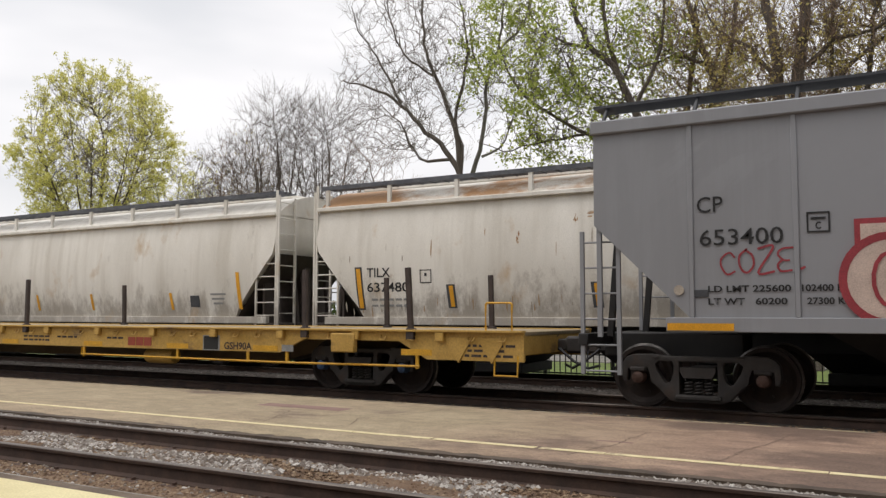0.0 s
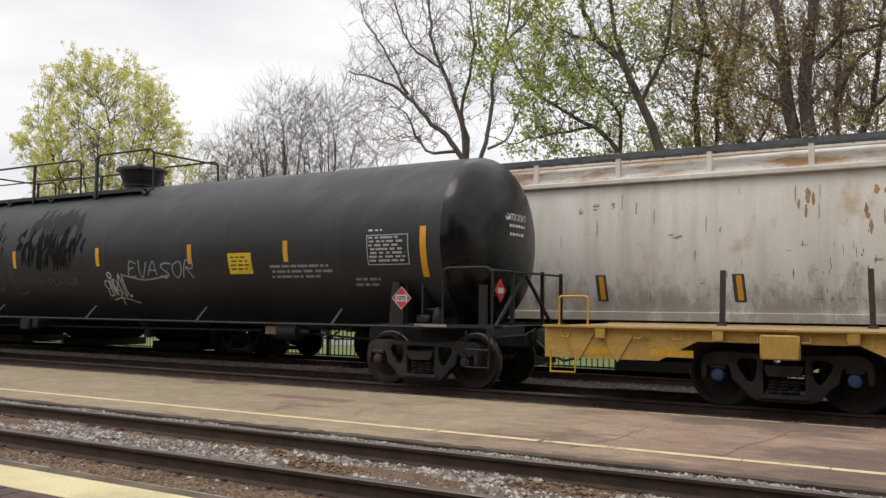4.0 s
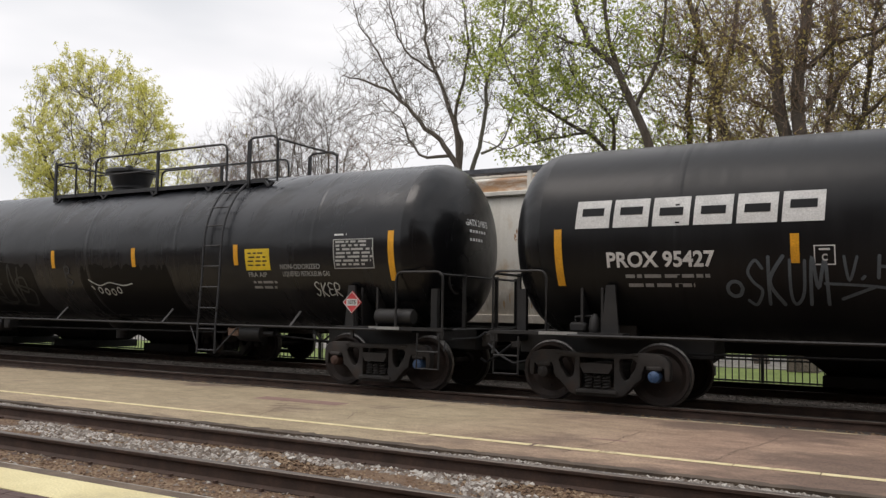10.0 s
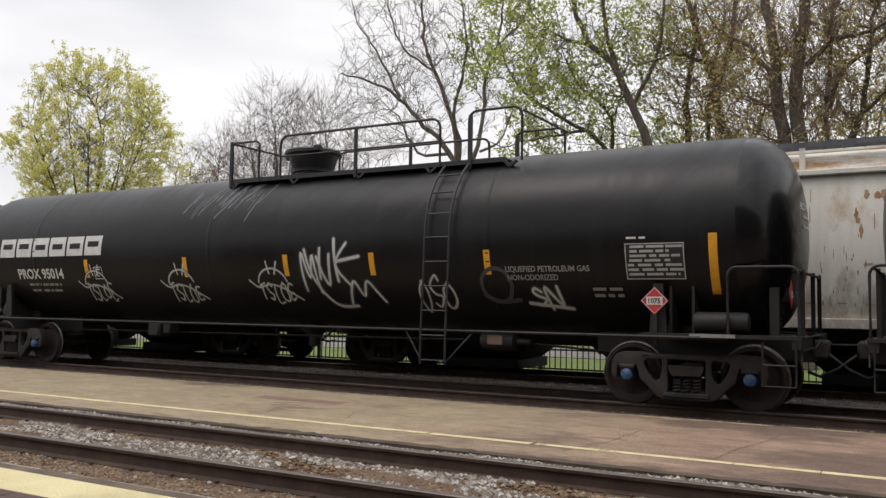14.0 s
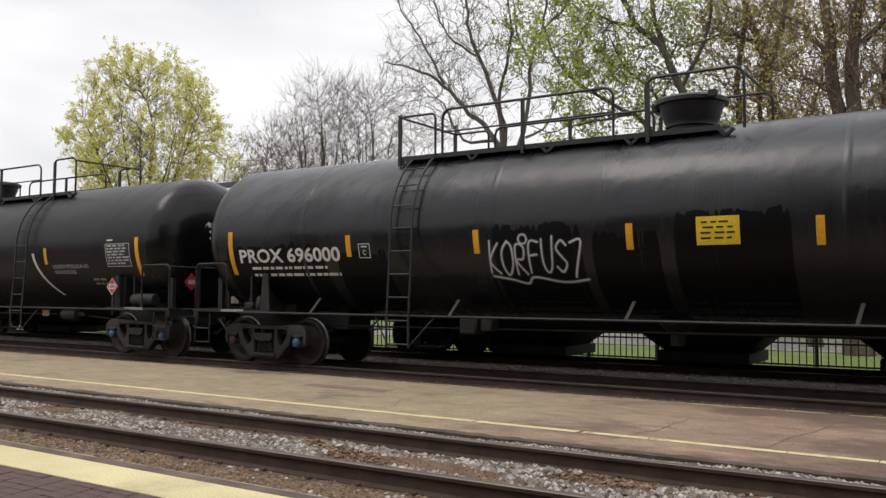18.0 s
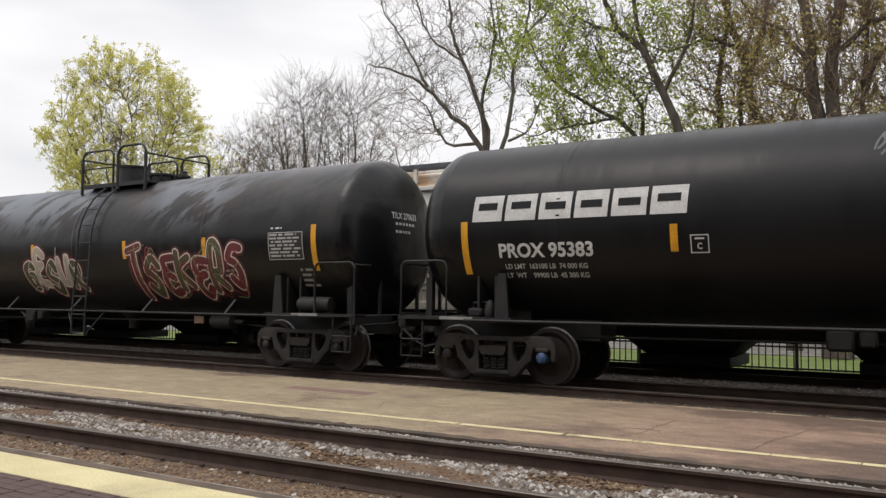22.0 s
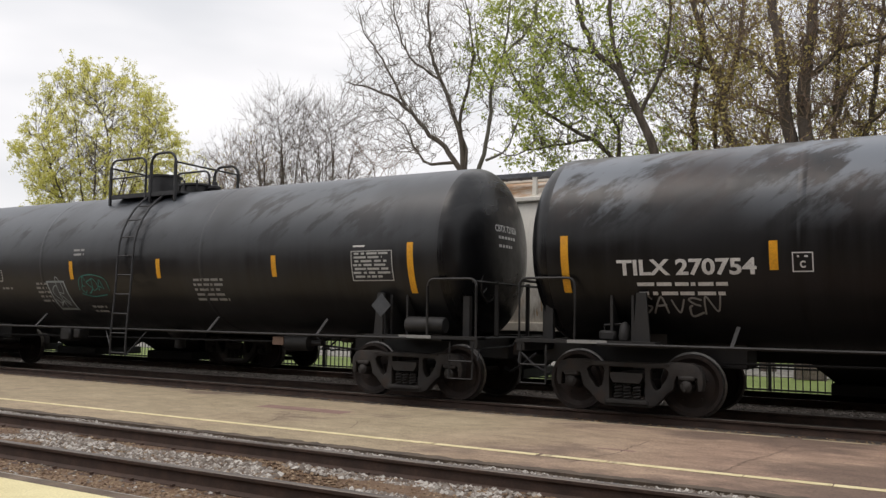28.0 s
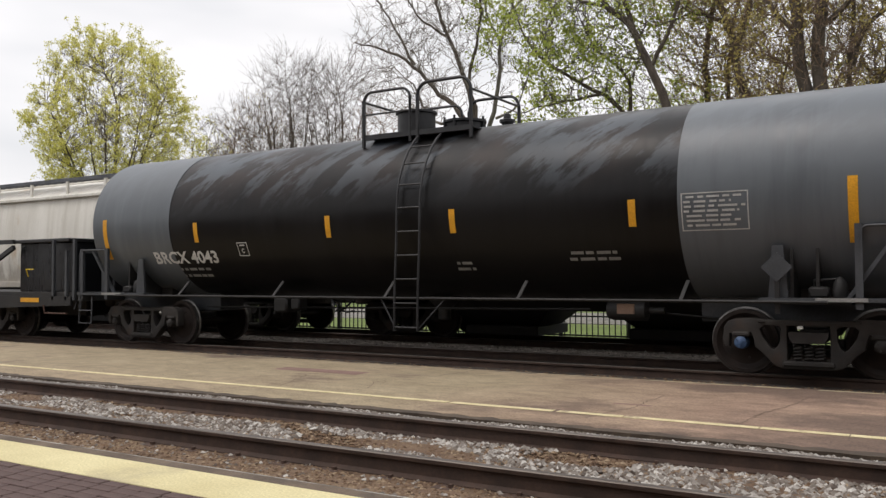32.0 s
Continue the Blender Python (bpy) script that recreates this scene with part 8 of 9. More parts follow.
def leaf_paint(name, c1, c2, c3):
    m, n, l, b = material(name, 0.6)
    geo = n.new("ShaderNodeNewGeometry")
    r = ramp_node(n, l, geo.outputs["Random Per Island"], ((0.0, c1), (0.5, c2), (1.0, c3)))
    l.new(r.outputs[0], b.inputs["Base Color"])
    tr = n.new("ShaderNodeBsdfTranslucent")
    l.new(r.outputs[0], tr.inputs["Color"])
    mx = n.new("ShaderNodeMixShader")
    mx.inputs[0].default_value = 0.5
    l.new(b.outputs[0], mx.inputs[1])
    l.new(tr.outputs[0], mx.inputs[2])
    l.new(mx.outputs[0], n["Material Output"].inputs["Surface"])
    return m


M_LEAFYEL = leaf_paint("leaf_yellow_green", (0.54, 0.515, 0.12), (0.68, 0.64, 0.185), (0.80, 0.76, 0.30))
M_LEAFGRN = leaf_paint("leaf_fresh_green", (0.25, 0.31, 0.055), (0.38, 0.44, 0.09), (0.54, 0.57, 0.17))
M_LEAFOLV = leaf_paint("leaf_olive_bud", (0.30, 0.22, 0.08), (0.43, 0.345, 0.11), (0.56, 0.49, 0.19))


def tree(label, env, n, seed, limbs=None, fork=4.0, foot=None, trunk_r=0.25, n_limbs=6, spread=(0.45, 0.75), leaf=None, leaf_n=0, leaf_s=(0.06, 0.14), twig=None, bark=None, twig_r=0.009, sprays=3, spray=0.9, gap=0.25, bare=0.35, rim=0.0, wild=0.10, far=2.4, taper=0.0, lift=0.28):
    """A tree: limbs are curved lines (points x, z and the radii at both ends); twigs fill the crown env (centre, half sizes) from the nearest limbs."""
    rng = np.random.RandomState(seed)
    big, small, leaves = Mesh(), Mesh(), Mesh()
    cx, cy, cz = env[0:3]
    rad = np.array(env[3:6])
    x0 = cx if foot is None else foot
    c = np.array((cx - x0, 0.0, cz))
    pts = rng.normal(size=(n * 4, 3))
    pts /= np.linalg.norm(pts, axis=1)[:, None]
    pts *= (rng.uniform(0, 1, n * 4) ** 0.42)[:, None]
    keep = [p for p in pts if noise.noise(Vector(p * 2.1) + Vector((seed, 0, 0))) > -gap and np.linalg.norm(p) < 0.90 + 0.30 * noise.noise(Vector(p * 1.7) + Vector((0, seed, 0)))]
    tgt = np.array(keep[:n])
    tgt[:, 0:2] *= (1 - taper * np.clip(tgt[:, 2:3], 0, 1))
    tgt = tgt * rad + c
    tips = []

    def tube(g, line, r0, r1, k):
        o, m = len(g.v), len(line)
        for i, p in enumerate(line):
            d = Vector(line[min(i + 1, m - 1)] - line[max(i - 1, 0)])
            a = d.cross(Vector((0.31, 0.95, 0.12)))
            a = a.normalized() if a.length > 1e-6 else Vector((1, 0, 0))
            b = d.cross(a).normalized()
            r = r0 + (r1 - r0) * i / (m - 1)
            for q in range(k):
                w = 2 * math.pi * q / k
                ca, sa = math.cos(w) * r, math.sin(w) * r
                g.v.append((p[0] + a.x * ca + b.x * sa, p[1] + a.y * ca + b.y * sa, p[2] + a.z * ca + b.z * sa))
        for i in range(m - 1):
            for q in range(k):
                g.f.append((o + i * k + q, o + i * k + (q + 1) % k, o + (i + 1) * k + (q + 1) % k, o + (i + 1) * k + q))

    def smooth_line(pp, step=0.45):
        """A rounded line through the given points, with a slight waver."""
        pp = [np.array(p, float) for p in pp]
        ext = [2 * pp[0] - pp[1]] + pp + [2 * pp[-1] - pp[-2]]
        out = []
        for a, b, d, e in zip(ext, ext[1:], ext[2:], ext[3:]):
            m = max(2, int(np.linalg.norm(d - b) / step))
            for k in range(m):
                t = k / m
                out.append(0.5 * (2 * b + (d - a) * t + (2 * a - 5 * b + 4 * d - e) * t * t + (3 * b - a - 3 * d + e) * t ** 3))
        out.append(pp[-1])
        return [out[0]] + [p + rng.normal(size=3) * 0.03 for p in out[1:-1]] + [out[-1]]

    # the limbs
    lines = []
    if limbs is None:
        foot_p = np.array((0.0, 0.0, 0.0))
        top = c + np.array((rng.uniform(-0.1, 0.1) * rad[0], 0.0, 0.45 * rad[2]))
        leader = smooth_line([foot_p, (rng.uniform(-0.1, 0.1), 0, fork), (c + (0.12 * rng.normal() * rad[0], 0.0, 0.0)), top])
        lines.append((leader, trunk_r, trunk_r * 0.12))
        for k in range(n_limbs):
            a = 6.283 * (k + rng.uniform(0.1, 0.9)) / n_limbs
            z0 = fork * rng.uniform(0.75, 1.0) + (cz - fork) * rng.uniform(0.0, 0.30)
            i0 = int(np.argmin([abs(p[2] - z0) for p in leader]))
            p0 = leader[i0]
            w = rng.uniform(*spread)
            e = c + np.array((math.cos(a) * rad[0] * w, math.sin(a) * rad[1] * w, rad[2] * (0.70 - 0.85 * w) * rng.uniform(0.6, 1.2)))
            mid = p0 + (e - p0) * np.array((0.50, 0.50, 0.42))
            lines.append((smooth_line([p0, mid, e]), trunk_r * rng.uniform(0.40, 0.6), trunk_r * 0.10))
    else:
        for row, r0, r1 in limbs:
            w = rng.uniform(-1, 1) * (0.0 if row[0][1] < 1.0 else 0.5)
            lines.append((smooth_line([(x - x0, w * (i / len(row)), z) for i, (x, z) in enumerate(row)]), r0, r1))
    nodes, nrad, ndir = [], [], []
    for line, r0, r1 in lines:
        tube(big, line, r0, r1, 9 if r0 > 0.15 else 6)
        m = len(line)
        for i, p in enumerate(line):
            if i / m > 0.15 and p[2] > fork * 0.8 and i % 2 == 0 or i == m - 1:
                nodes.append(p)
                nrad.append(r0 + (r1 - r0) * i / (m - 1))
                ndir.append(line[i] - line[i - 1])
    nodes = np.array(nodes)
    v = tgt[:, None, :] - nodes[None]
    h = np.hypot(v[:, :, 0], v[:, :, 1])
    cost = np.sqrt(h ** 2 + 1.6 * (v[:, :, 2] - 0.75 * h) ** 2 + 0.05)
    best = cost.argmin(axis=1)

    def curve(p, d, q, m, amount):
        """From p, leaving along d, to q."""
        ln = np.linalg.norm(q - p)
        ctl = p + d * ln * 0.45
        out = []
        for t in np.linspace(0, 1, m):
            out.append(p * (1 - t) ** 2 + ctl * 2 * t * (1 - t) + q * t * t)
        for i in range(1, m - 1):
            out[i] = out[i] + rng.normal(size=3) * ln * amount
        return out

    def grow(p, d, idx, cap):
        k = len(idx)
        r = min(cap, twig_r * k ** 0.50 + 0.001)
        if k == 1:
            q = tgt[idx[0]]
            line = curve(p, d, q, 5, wild * 0.5)
            tube(small, line, r, twig_r * 0.5, 3)
            tips.append(q)
            for _ in range(sprays):
                i = rng.randint(1, 4)
                s0 = line[i]
                w = line[i + 1] - line[i - 1]
                w = w / (np.linalg.norm(w) + 1e-6) + rng.normal(size=3) * 0.36 + np.array((0, 0, lift))
                e = s0 + w * spray * rng.uniform(0.3, 0.75)
                tube(small, curve(s0, w / np.linalg.norm(w), e, 3, 0.05), twig_r * 0.75, twig_r * 0.4, 3)
                tips.append(e)
            return
        cen = tgt[idx].mean(axis=0)
        q = p + (cen - p) * rng.uniform(0.25, 0.5)
        line = curve(p, d, q, 4, wild * (0.6 if k > 10 else 1.0))
        tube(small, line, r, min(r, twig_r * k ** 0.46 + 0.001), 4 if k > 10 else 3)
        nd = line[-1] - line[-2]
        nd = nd / (np.linalg.norm(nd) + 1e-6)
        v = tgt[idx] - q
        v = v / (np.linalg.norm(v, axis=1)[:, None] + 1e-6)
        a = v[rng.randint(k)]
        b = v[np.argmin(v @ a)]
        a = v[np.argmin(v @ b)]
        side = (v @ a) > (v @ b)
        if side.all() or not side.any():
            side = np.arange(k) % 2 == 0
        for sub in (idx[side], idx[~side]):
            grow(q, nd, sub, r)

    for i in range(len(nodes)):
        idx = np.where(best == i)[0]
        idx = idx[np.linalg.norm(tgt[idx] - nodes[i], axis=1) < far * 1.6]
        # a few side branches at every node
        m = max(1, int(math.ceil(len(idx) / 9)))
        order = idx[np.argsort(np.arctan2(tgt[idx, 1] - nodes[i][1], tgt[idx, 0] - nodes[i][0]))] if len(idx) else idx
        for sub in np.array_split(order, m):
            if len(sub):
                d = tgt[sub].mean(axis=0) - nodes[i]
                d = d / (np.linalg.norm(d) + 1e-6) + 0.6 * ndir[i] / (np.linalg.norm(ndir[i]) + 1e-6)
                grow(nodes[i], d / np.linalg.norm(d), sub, nrad[i] * 0.8)
    if leaf is not None:
        T = np.array(tips)
        u = np.linalg.norm((T - c) / rad, axis=1)
        ok = [k for k in range(len(T)) if noise.noise(Vector(T[k] * 0.55) + Vector((seed * 3.1, 0, 0))) > -0.5 + bare and u[k] > rim * rng.uniform(0.5, 1.0)]
        T = T[ok] if len(ok) > 5 else T
        pick = T[rng.randint(len(T), size=leaf_n)] + rng.normal(size=(leaf_n, 3)) * 0.11
        U = rng.normal(size=(leaf_n, 3)) + np.array((0, 0, -0.4))
        U /= np.linalg.norm(U, axis=1)[:, None]
        W = np.cross(U, rng.normal(size=(leaf_n, 3)))
        W /= np.linalg.norm(W, axis=1)[:, None]
        S = rng.uniform(leaf_s[0], leaf_s[1], leaf_n)[:, None]
        Q = np.stack([pick - U * S, pick - 0.1 * U * S - 0.5 * W * S, pick + U * S, pick + 0.1 * U * S + 0.5 * W * S], axis=1).reshape(-1, 3)
        leaves.v = Q.tolist()
        leaves.f = [(4 * k, 4 * k + 1, 4 * k + 2, 4 * k + 3) for k in range(leaf_n)]
    t = thing("tree", label, "tree", "trees behind the fence", at=pose(x0, cy, -0.3))

    def fast(name, g, mat):
        me = bpy.data.meshes.new(name)
        me.from_pydata(g.v, [], g.f)
        me.materials.append(mat)
        if name == "trunk":
            me.polygons.foreach_set("use_smooth", [True] * len(me.polygons))
        return part(name, me, None, t)
    fast("trunk", big, bark or M_BARK)
    fast("crown", small, twig or M_TWIG)
    if leaf is not None:
        fast("foliage", leaves, leaf)
    return t


# left to right: a bright leafy tree, bare trees, the big crooked one, then the small wood
M_BARKGREY = surface("bark_smooth_grey", (0.13, 0.12, 0.10), (0.21, 0.195, 0.165), 2.0, (0.85, 1.0), 0.0, 18.0, 0.5, (2, 2, 0.5), dist=0.03)
M_TWIGPALE = surface("twig_grey", (0.19, 0.165, 0.145), (0.27, 0.235, 0.21), 2.0, (0.85, 1.0), 0.0, 20.0, 0.0)
tree("tall rounded tree in fresh yellow-green leaf", (-59.0, 45, 14.9, 7.8, 6.5, 8.7), 1900, 1, fork=3.5, trunk_r=0.24, n_limbs=13, spread=(0.35, 0.95), leaf=M_LEAFYEL, leaf_n=62000, leaf_s=(0.05, 0.11), twig=M_TWIG, bark=M_BARK, twig_r=0.012, spray=1.0, rim=0.88, bare=0.0, far=4.0, wild=0.04, gap=0.30, taper=0.30, lift=0.7)
tree("small tree with sparse yellow-green leaf", (-52.5, 48, 10.4, 3.4, 3.5, 5.2), 420, 2, fork=2.5, trunk_r=0.16, n_limbs=8, spread=(0.35, 0.95), leaf=M_LEAFYEL, leaf_n=4000, leaf_s=(0.05, 0.13), twig=M_TWIGPALE, bark=M_BARKGREY, twig_r=0.010, spray=0.9, rim=0.5, wild=0.05)
tree("small bare tree with thin yellow buds", (-49.2, 47, 8.4, 3.2, 3.0, 4.2), 360, 31, fork=2.0, trunk_r=0.15, n_limbs=8, spread=(0.35, 0.95), leaf=M_LEAFYEL, leaf_n=500, leaf_s=(0.05, 0.1), twig=M_TWIGPALE, twig_r=0.010, spray=0.9, wild=0.05)
tree("bare grey tree with fine twigs", (-45.6, 46, 10.4, 3.6, 3.3, 5.8), 620, 3, fork=2.5, trunk_r=0.16, n_limbs=9, spread=(0.35, 0.95), twig_r=0.0105, spray=1.0, sprays=4, wild=0.03, lift=0.6)
tree("low brown tree in early bud", (-41.4, 44, 10.2, 3.6, 3.2, 5.4), 950, 4, fork=2.5, trunk_r=0.17, n_limbs=9, spread=(0.35, 0.95), leaf=M_LEAFOLV, leaf_n=500, leaf_s=(0.05, 0.10), twig=M_TWIGRED, twig_r=0.0095, spray=0.9, wild=0.05)
tree("bare grey tree with upswept twigs", (-37.8, 43, 11.4, 4.2, 3.3, 7.2), 900, 5, fork=2.5, trunk_r=0.18, n_limbs=11, spread=(0.3, 0.95), twig_r=0.0095, spray=1.2, sprays=4, far=3.4, wild=0.03, lift=0.7)
tree("bare grey tree with upswept twigs", (-33.2, 42, 10.6, 3.8, 3.2, 6.2), 850, 6, fork=2.5, trunk_r=0.18, n_limbs=11, spread=(0.3, 0.95), twig_r=0.0095, spray=1.2, sprays=4, far=3.4, wild=0.03, lift=0.5)
tree("low bare tree with reddish twigs", (-28.6, 41, 8.4, 3.2, 2.8, 5.2), 620, 7, fork=2.0, trunk_r=0.14, n_limbs=9, spread=(0.35, 0.95), twig=M_TWIGRED, twig_r=0.0085, spray=0.9, wild=0.05)
tree("large bare tree with crooked spreading limbs", (-21.7, 34, 14.0, 4.9, 3.5, 6.2), 1000, 8, foot=-18.5, fork=8.6, twig=M_TWIGPALE, twig_r=0.0085, spray=0.9, sprays=3, wild=0.13, far=2.6, limbs=(
    (((-18.5, 0), (-18.6, 5.0), (-18.8, 8.0), (-19.9, 9.7), (-20.7, 10.3), (-22.1, 11.9), (-23.9, 12.9), (-25.6, 13.5)), 0.25, 0.03),
    (((-22.1, 11.9), (-22.6, 12.9), (-23.5, 14.4), (-24.6, 15.9), (-25.0, 17.2)), 0.07, 0.018),
    (((-18.9, 8.2), (-19.0, 9.8), (-19.4, 11.1), (-20.0, 12.6), (-20.6, 13.8), (-21.0, 16.2), (-20.8, 19.0)), 0.135, 0.02),
    (((-18.8, 8.2), (-18.8, 9.5), (-19.2, 10.7), (-18.8, 12.4), (-18.6, 14.5), (-19.4, 18.0)), 0.10, 0.018),
    (((-19.4, 8.9), (-20.6, 8.9), (-21.4, 9.5), (-22.3, 11.0), (-23.4, 12.0)), 0.08, 0.018),
    (((-20.3, 13.0), (-21.8, 14.2), (-22.6, 16.0), (-22.8, 18.5)), 0.065, 0.015)))
tree("slender tree with fresh green leaf tufts", (-16.9, 34.6, 14.0, 2.6, 2.2, 5.6), 300, 9, foot=-18.6, fork=8.5, bark=M_BARKGREY, leaf=M_LEAFGRN, leaf_n=4370, leaf_s=(0.05, 0.115), twig_r=0.009, spray=0.8, rim=0.3, wild=0.14, limbs=(
    (((-18.6, 0), (-18.7, 6.0), (-18.5, 8.2), (-18.1, 9.3), (-17.8, 11.3), (-17.7, 12.6), (-17.1, 14.1), (-16.7, 17.5)), 0.19, 0.03),
    (((-18.0, 9.0), (-17.1, 9.3), (-16.5, 10.1), (-16.3, 11.4)), 0.07, 0.015),
    (((-17.7, 12.4), (-18.4, 13.9), (-18.6, 16.0)), 0.07, 0.015),
    (((-17.3, 13.7), (-15.9, 15.0), (-15.2, 17.0)), 0.07, 0.015)))
tree("leaning tree in fresh green leaf", (-11.0, 30, 12.6, 3.8, 3.0, 4.8), 420, 10, foot=-7.0, fork=8.0, leaf=M_LEAFGRN, leaf_n=3800, leaf_s=(0.05, 0.115), twig_r=0.009, spray=0.8, wild=0.14, bare=0.42, limbs=(
    (((-7.0, 0), (-7.6, 4.0), (-8.5, 7.1), (-9.0, 8.5), (-9.6, 9.8), (-10.1, 10.9), (-10.9, 11.7), (-11.6, 13.4), (-12.0, 16.0)), 0.26, 0.06),
    (((-9.5, 9.7), (-9.9, 10.6), (-10.5, 13.2), (-10.2, 16.5)), 0.13, 0.03),
    (((-10.9, 11.7), (-12.3, 12.3), (-13.6, 13.6)), 0.07, 0.015),
    (((-9.3, 9.2), (-8.3, 11.2), (-8.2, 13.6), (-8.8, 16.0)), 0.09, 0.02)))
tree("tree with dark spreading boughs and green leaf", (-12.6, 31, 10.2, 3.4, 2.6, 3.6), 420, 32, foot=-9.0, fork=6.5, leaf=M_LEAFGRN, leaf_n=3610, leaf_s=(0.05, 0.115), twig_r=0.009, spray=0.8, wild=0.16, bare=0.4, limbs=(
    (((-9.0, 0), (-9.6, 4.5), (-10.4, 7.2), (-11.1, 8.4), (-12.7, 9.4), (-14.5, 10.9), (-15.2, 12.6)), 0.17, 0.03),
    (((-10.4, 7.2), (-10.5, 9.0), (-11.0, 9.8), (-11.8, 10.5), (-12.6, 12.2)), 0.09, 0.02),
    (((-11.6, 8.7), (-13.4, 8.6), (-15.2, 8.4), (-16.4, 8.9)), 0.06, 0.015)))
tree("young tree in fresh green leaf", (-11.6, 36, 7.6, 3.4, 2.6, 4.0), 420, 11, fork=3.0, trunk_r=0.14, leaf=M_LEAFGRN, leaf_n=4560, leaf_s=(0.05, 0.115), twig_r=0.009, bare=0.3)
tree("tall dark trunked tree with brown buds", (-6.9, 31.5, 12.0, 3.2, 2.8, 5.6), 720, 12, foot=-5.2, fork=8.0, leaf=M_LEAFOLV, leaf_n=5130, leaf_s=(0.04, 0.088), twig=M_TWIGRED, twig_r=0.009, wild=0.15, limbs=(
    (((-5.2, 0), (-5.6, 4.5), (-6.0, 7.4), (-6.5, 8.8), (-6.8, 10.4), (-7.3, 12.0), (-7.7, 13.6), (-8.4, 16.5)), 0.27, 0.06),
    (((-6.6, 10.0), (-6.2, 11.1), (-5.9, 12.8), (-5.8, 16.0)), 0.14, 0.03),
    (((-6.9, 10.9), (-8.2, 11.4), (-9.6, 11.1), (-10.6, 11.8)), 0.08, 0.015),
    (((-5.9, 7.0), (-5.2, 8.3), (-4.7, 10.2)), 0.09, 0.02)))
tree("tall dark trunked tree with brown buds", (-7.9, 33, 11.6, 3.0, 2.6, 5.6), 620, 13, foot=-7.9, fork=8.0, leaf=M_LEAFGRN, leaf_n=3990, leaf_s=(0.04, 0.088), twig=M_TWIGRED, twig_r=0.009, wild=0.15, limbs=(
    (((-7.9, 0), (-8.0, 7.7), (-8.1, 9.9), (-7.8, 11.8), (-7.6, 15.5)), 0.20, 0.05),
    (((-7.5, 4.0), (-7.3, 7.0), (-7.2, 10.0), (-6.6, 13.0)), 0.15, 0.03)))
tree("thick trunked tree with two stems and ragged brown twigs", (-3.7, 28, 10.2, 2.9, 2.4, 4.8), 900, 14, foot=-3.5, fork=5.5, leaf=M_LEAFOLV, leaf_n=3800, leaf_s=(0.04, 0.088), twig=M_TWIGRED, twig_r=0.009, wild=0.16, limbs=(
    (((-3.6, 0), (-3.7, 4.0), (-3.8, 6.8), (-4.0, 7.9), (-4.1, 9.6), (-4.35, 11.5), (-4.6, 15.0)), 0.31, 0.10),
    (((-3.3, 0), (-3.2, 4.0), (-3.3, 6.7), (-3.5, 8.0), (-3.35, 9.7), (-3.2, 11.2), (-2.9, 15.0)), 0.32, 0.11),
    (((-3.2, 9.4), (-2.4, 10.1), (-1.3, 10.2), (-0.2, 10.9)), 0.10, 0.03),
    (((-4.1, 9.0), (-4.9, 10.3), (-5.9, 11.0), (-6.6, 12.6)), 0.09, 0.02)))
tree("slender dark tree with a curving limb", (-2.1, 30, 11.2, 2.6, 2.2, 4.8), 330, 15, foot=-2.8, fork=7.0, leaf=M_LEAFOLV, leaf_n=1710, leaf_s=(0.04, 0.088), twig_r=0.009, wild=0.14, limbs=(
    (((-2.8, 0), (-2.8, 7.1), (-2.8, 8.4), (-2.7, 9.4), (-2.6, 11.7), (-2.5, 15.0)), 0.13, 0.04),
    (((-2.75, 8.4), (-2.3, 9.7), (-1.4, 10.3), (-0.2, 11.4)), 0.12, 0.03)))
tree("dark tree with brown buds", (-1.0, 31, 11.4, 3.0, 2.4, 5.0), 620, 16, foot=-2.5, fork=7.0, leaf=M_LEAFOLV, leaf_n=3990, leaf_s=(0.04, 0.088), twig=M_TWIGRED, twig_r=0.009, wild=0.15, limbs=(
    (((-2.5, 0), (-2.4, 5.5), (-2.2, 7.4), (-1.9, 8.1), (-1.7, 9.5), (-1.5, 10.7), (-1.2, 15.0)), 0.17, 0.04),
    (((-1.8, 8.4), (-0.9, 9.2), (0.2, 10.6)), 0.08, 0.02)))
tree("dark tree with brown buds", (2.4, 30, 11.0, 3.6, 2.6, 5.5), 420, 17, fork=5.0, trunk_r=0.26, leaf=M_LEAFOLV, leaf_n=3990, leaf_s=(0.04, 0.088), twig=M_TWIGRED, twig_r=0.010)
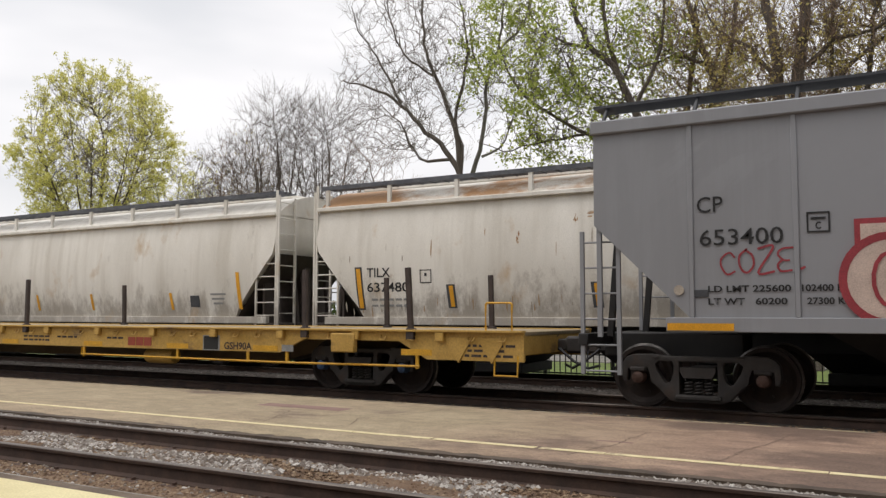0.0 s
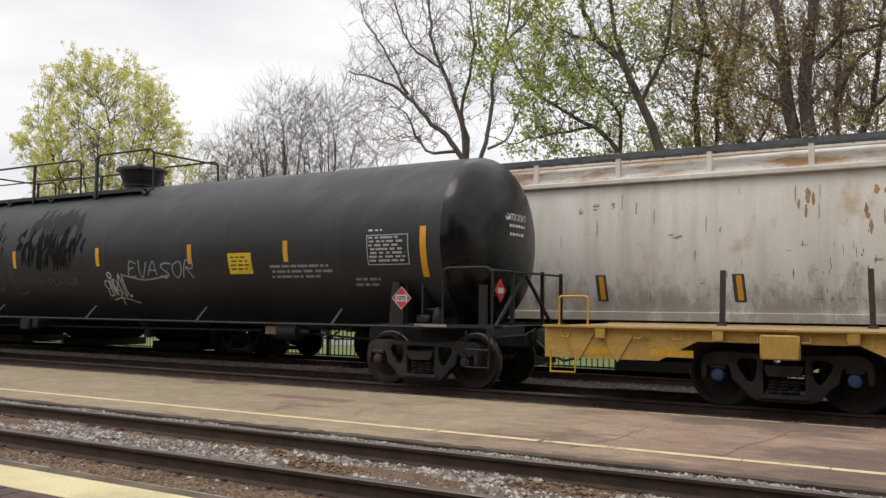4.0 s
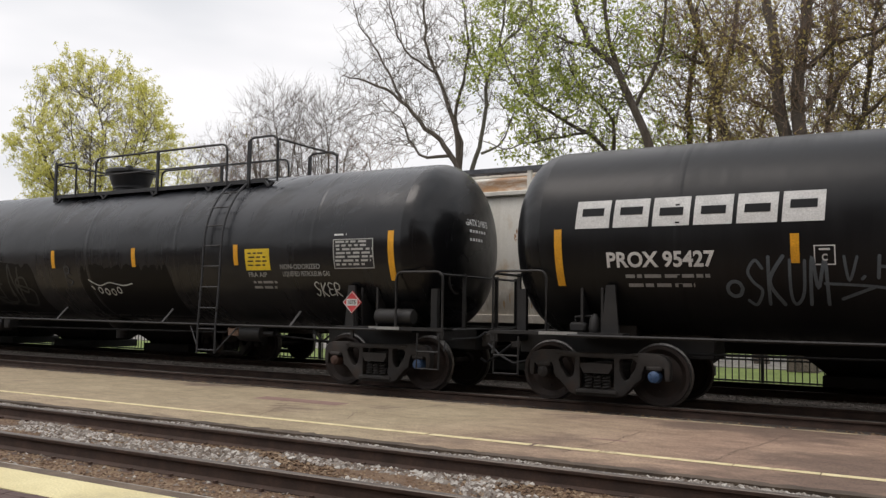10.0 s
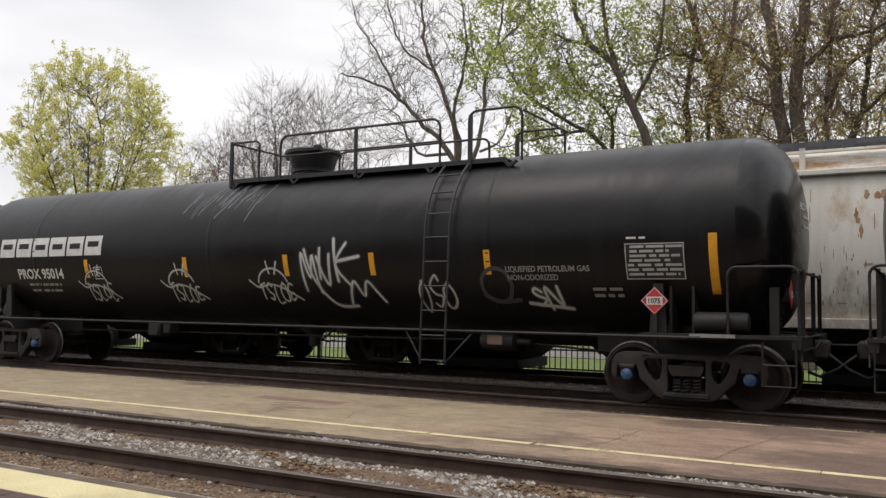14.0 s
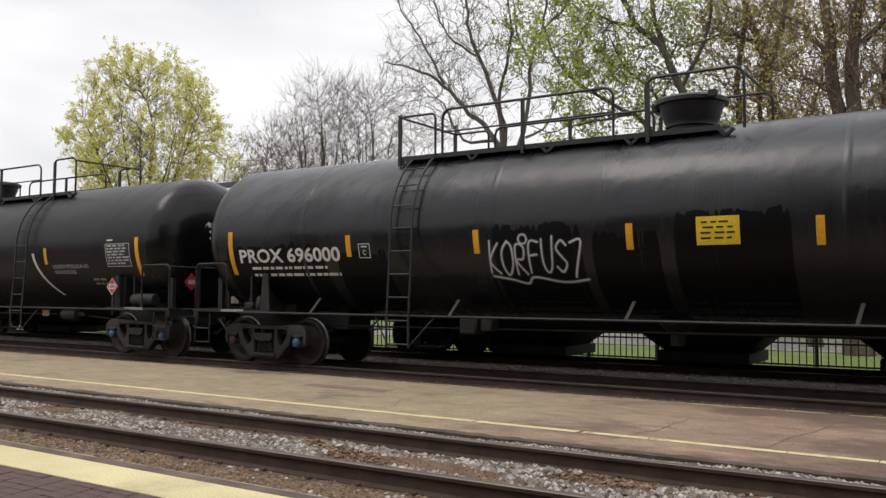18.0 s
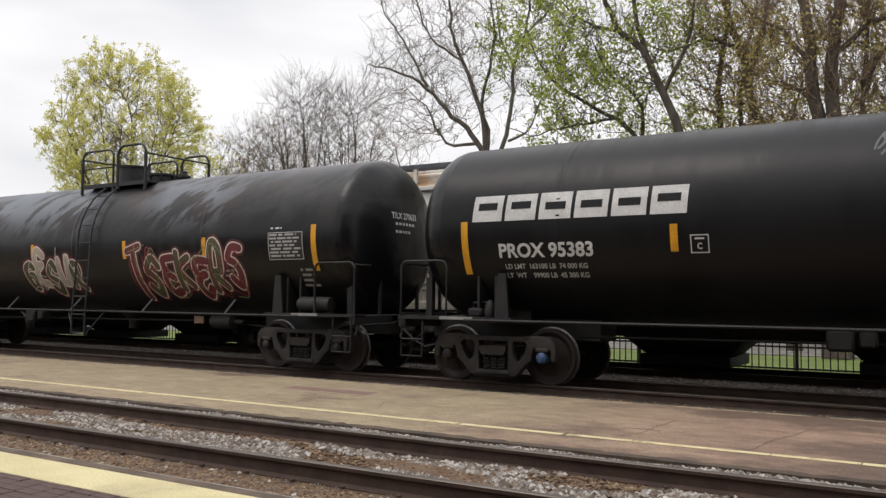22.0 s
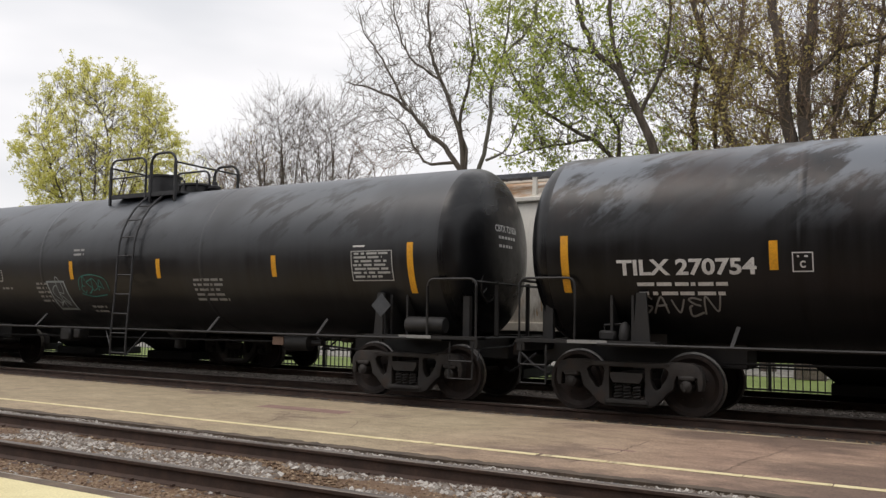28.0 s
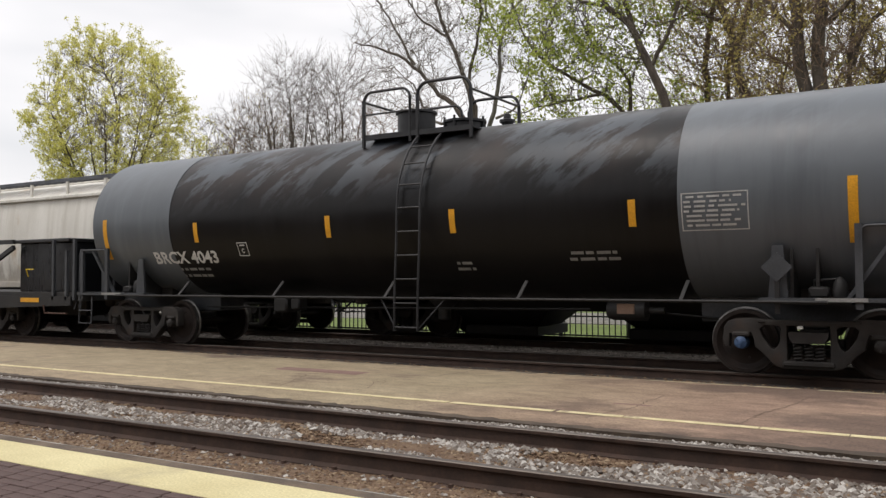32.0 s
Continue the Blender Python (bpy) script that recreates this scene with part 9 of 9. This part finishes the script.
for k, (tx, ty, th, sd) in enumerate(((-24, 52, 9.0, 21), (-17.5, 50, 9.0, 22), (-12, 47, 12, 23), (-8.5, 42, 13.5, 27), (-5, 46, 13.5, 24), (-2.6, 38, 14.5, 28), (0.2, 44, 16, 25), (4.5, 42, 14, 26))):
    tree("thin budding tree of the small wood", (tx, ty, th * 0.62, 3.6, 3.0, th * 0.45), 260, sd, fork=th * 0.28, trunk_r=0.17, leaf=M_LEAFOLV if k % 2 else M_LEAFGRN, leaf_n=(500 if k < 2 else 2800), leaf_s=(0.05, 0.115), twig=M_TWIGRED if k % 2 else None, twig_r=0.012, spray=1.0, bare=0.4)

# low brush beyond the lawn
M_BRUSH = leaf_paint("brush_leaf", (0.04, 0.07, 0.015), (0.09, 0.12, 0.03), (0.14, 0.13, 0.06))
rnd = random.Random(9)
g = Mesh()
for _ in range(26000):
    x, y = rnd.uniform(-95, 25), rnd.uniform(50, 60)
    h = 3.2 * (0.55 + 0.45 * noise.noise(Vector((x * 0.12, y * 0.1, 0)))) + 0.5
    c = Vector((x, y, rnd.uniform(-0.3, h)))
    s = rnd.uniform(0.12, 0.32)
    u = Vector((rnd.gauss(0, 1), rnd.gauss(0, 1), rnd.gauss(0, 1))).normalized()
    w = u.cross(Vector((rnd.gauss(0, 1), rnd.gauss(0, 1), rnd.gauss(0, 1)))).normalized()
    o = len(g.v)
    for a, b in ((-1, 0), (0, -0.5), (1, 0), (0, 0.5)):
        q = c + u * (a * s) + w * (b * s)
        g.v.append((q.x, q.y, q.z))
    g.f.append((o, o + 1, o + 2, o + 3))
me = bpy.data.meshes.new("brush")
me.from_pydata(g.v, [], g.f)
me.materials.append(M_BRUSH)
tagged(part("brush", me, None), "tangled green brush beyond the lawn", "brush", kind="stuff")


# ---------------- what moves ----------------
def motions():
    def way(t):
        for (a, u), (b, v) in zip(RUN, RUN[1:]):
            if t <= b:
                return u + (v - u) * (t - a) / (b - a)
        return RUN[-1][1]
    for car, mid in CARS:
        walk(car, [(t, pose(mid + u, TRACK_Y, 0)) for t, u in RUN])
    ticks = [k / 10 for k in range(321)]
    turns = [(t, math.degrees(way(t) / 0.457)) for t in ticks]
    for w, x in WHEELSETS:
        walk(w, [(t, pose(x, 0, 0.457, 0, a, 0)) for t, a in turns])


motions()
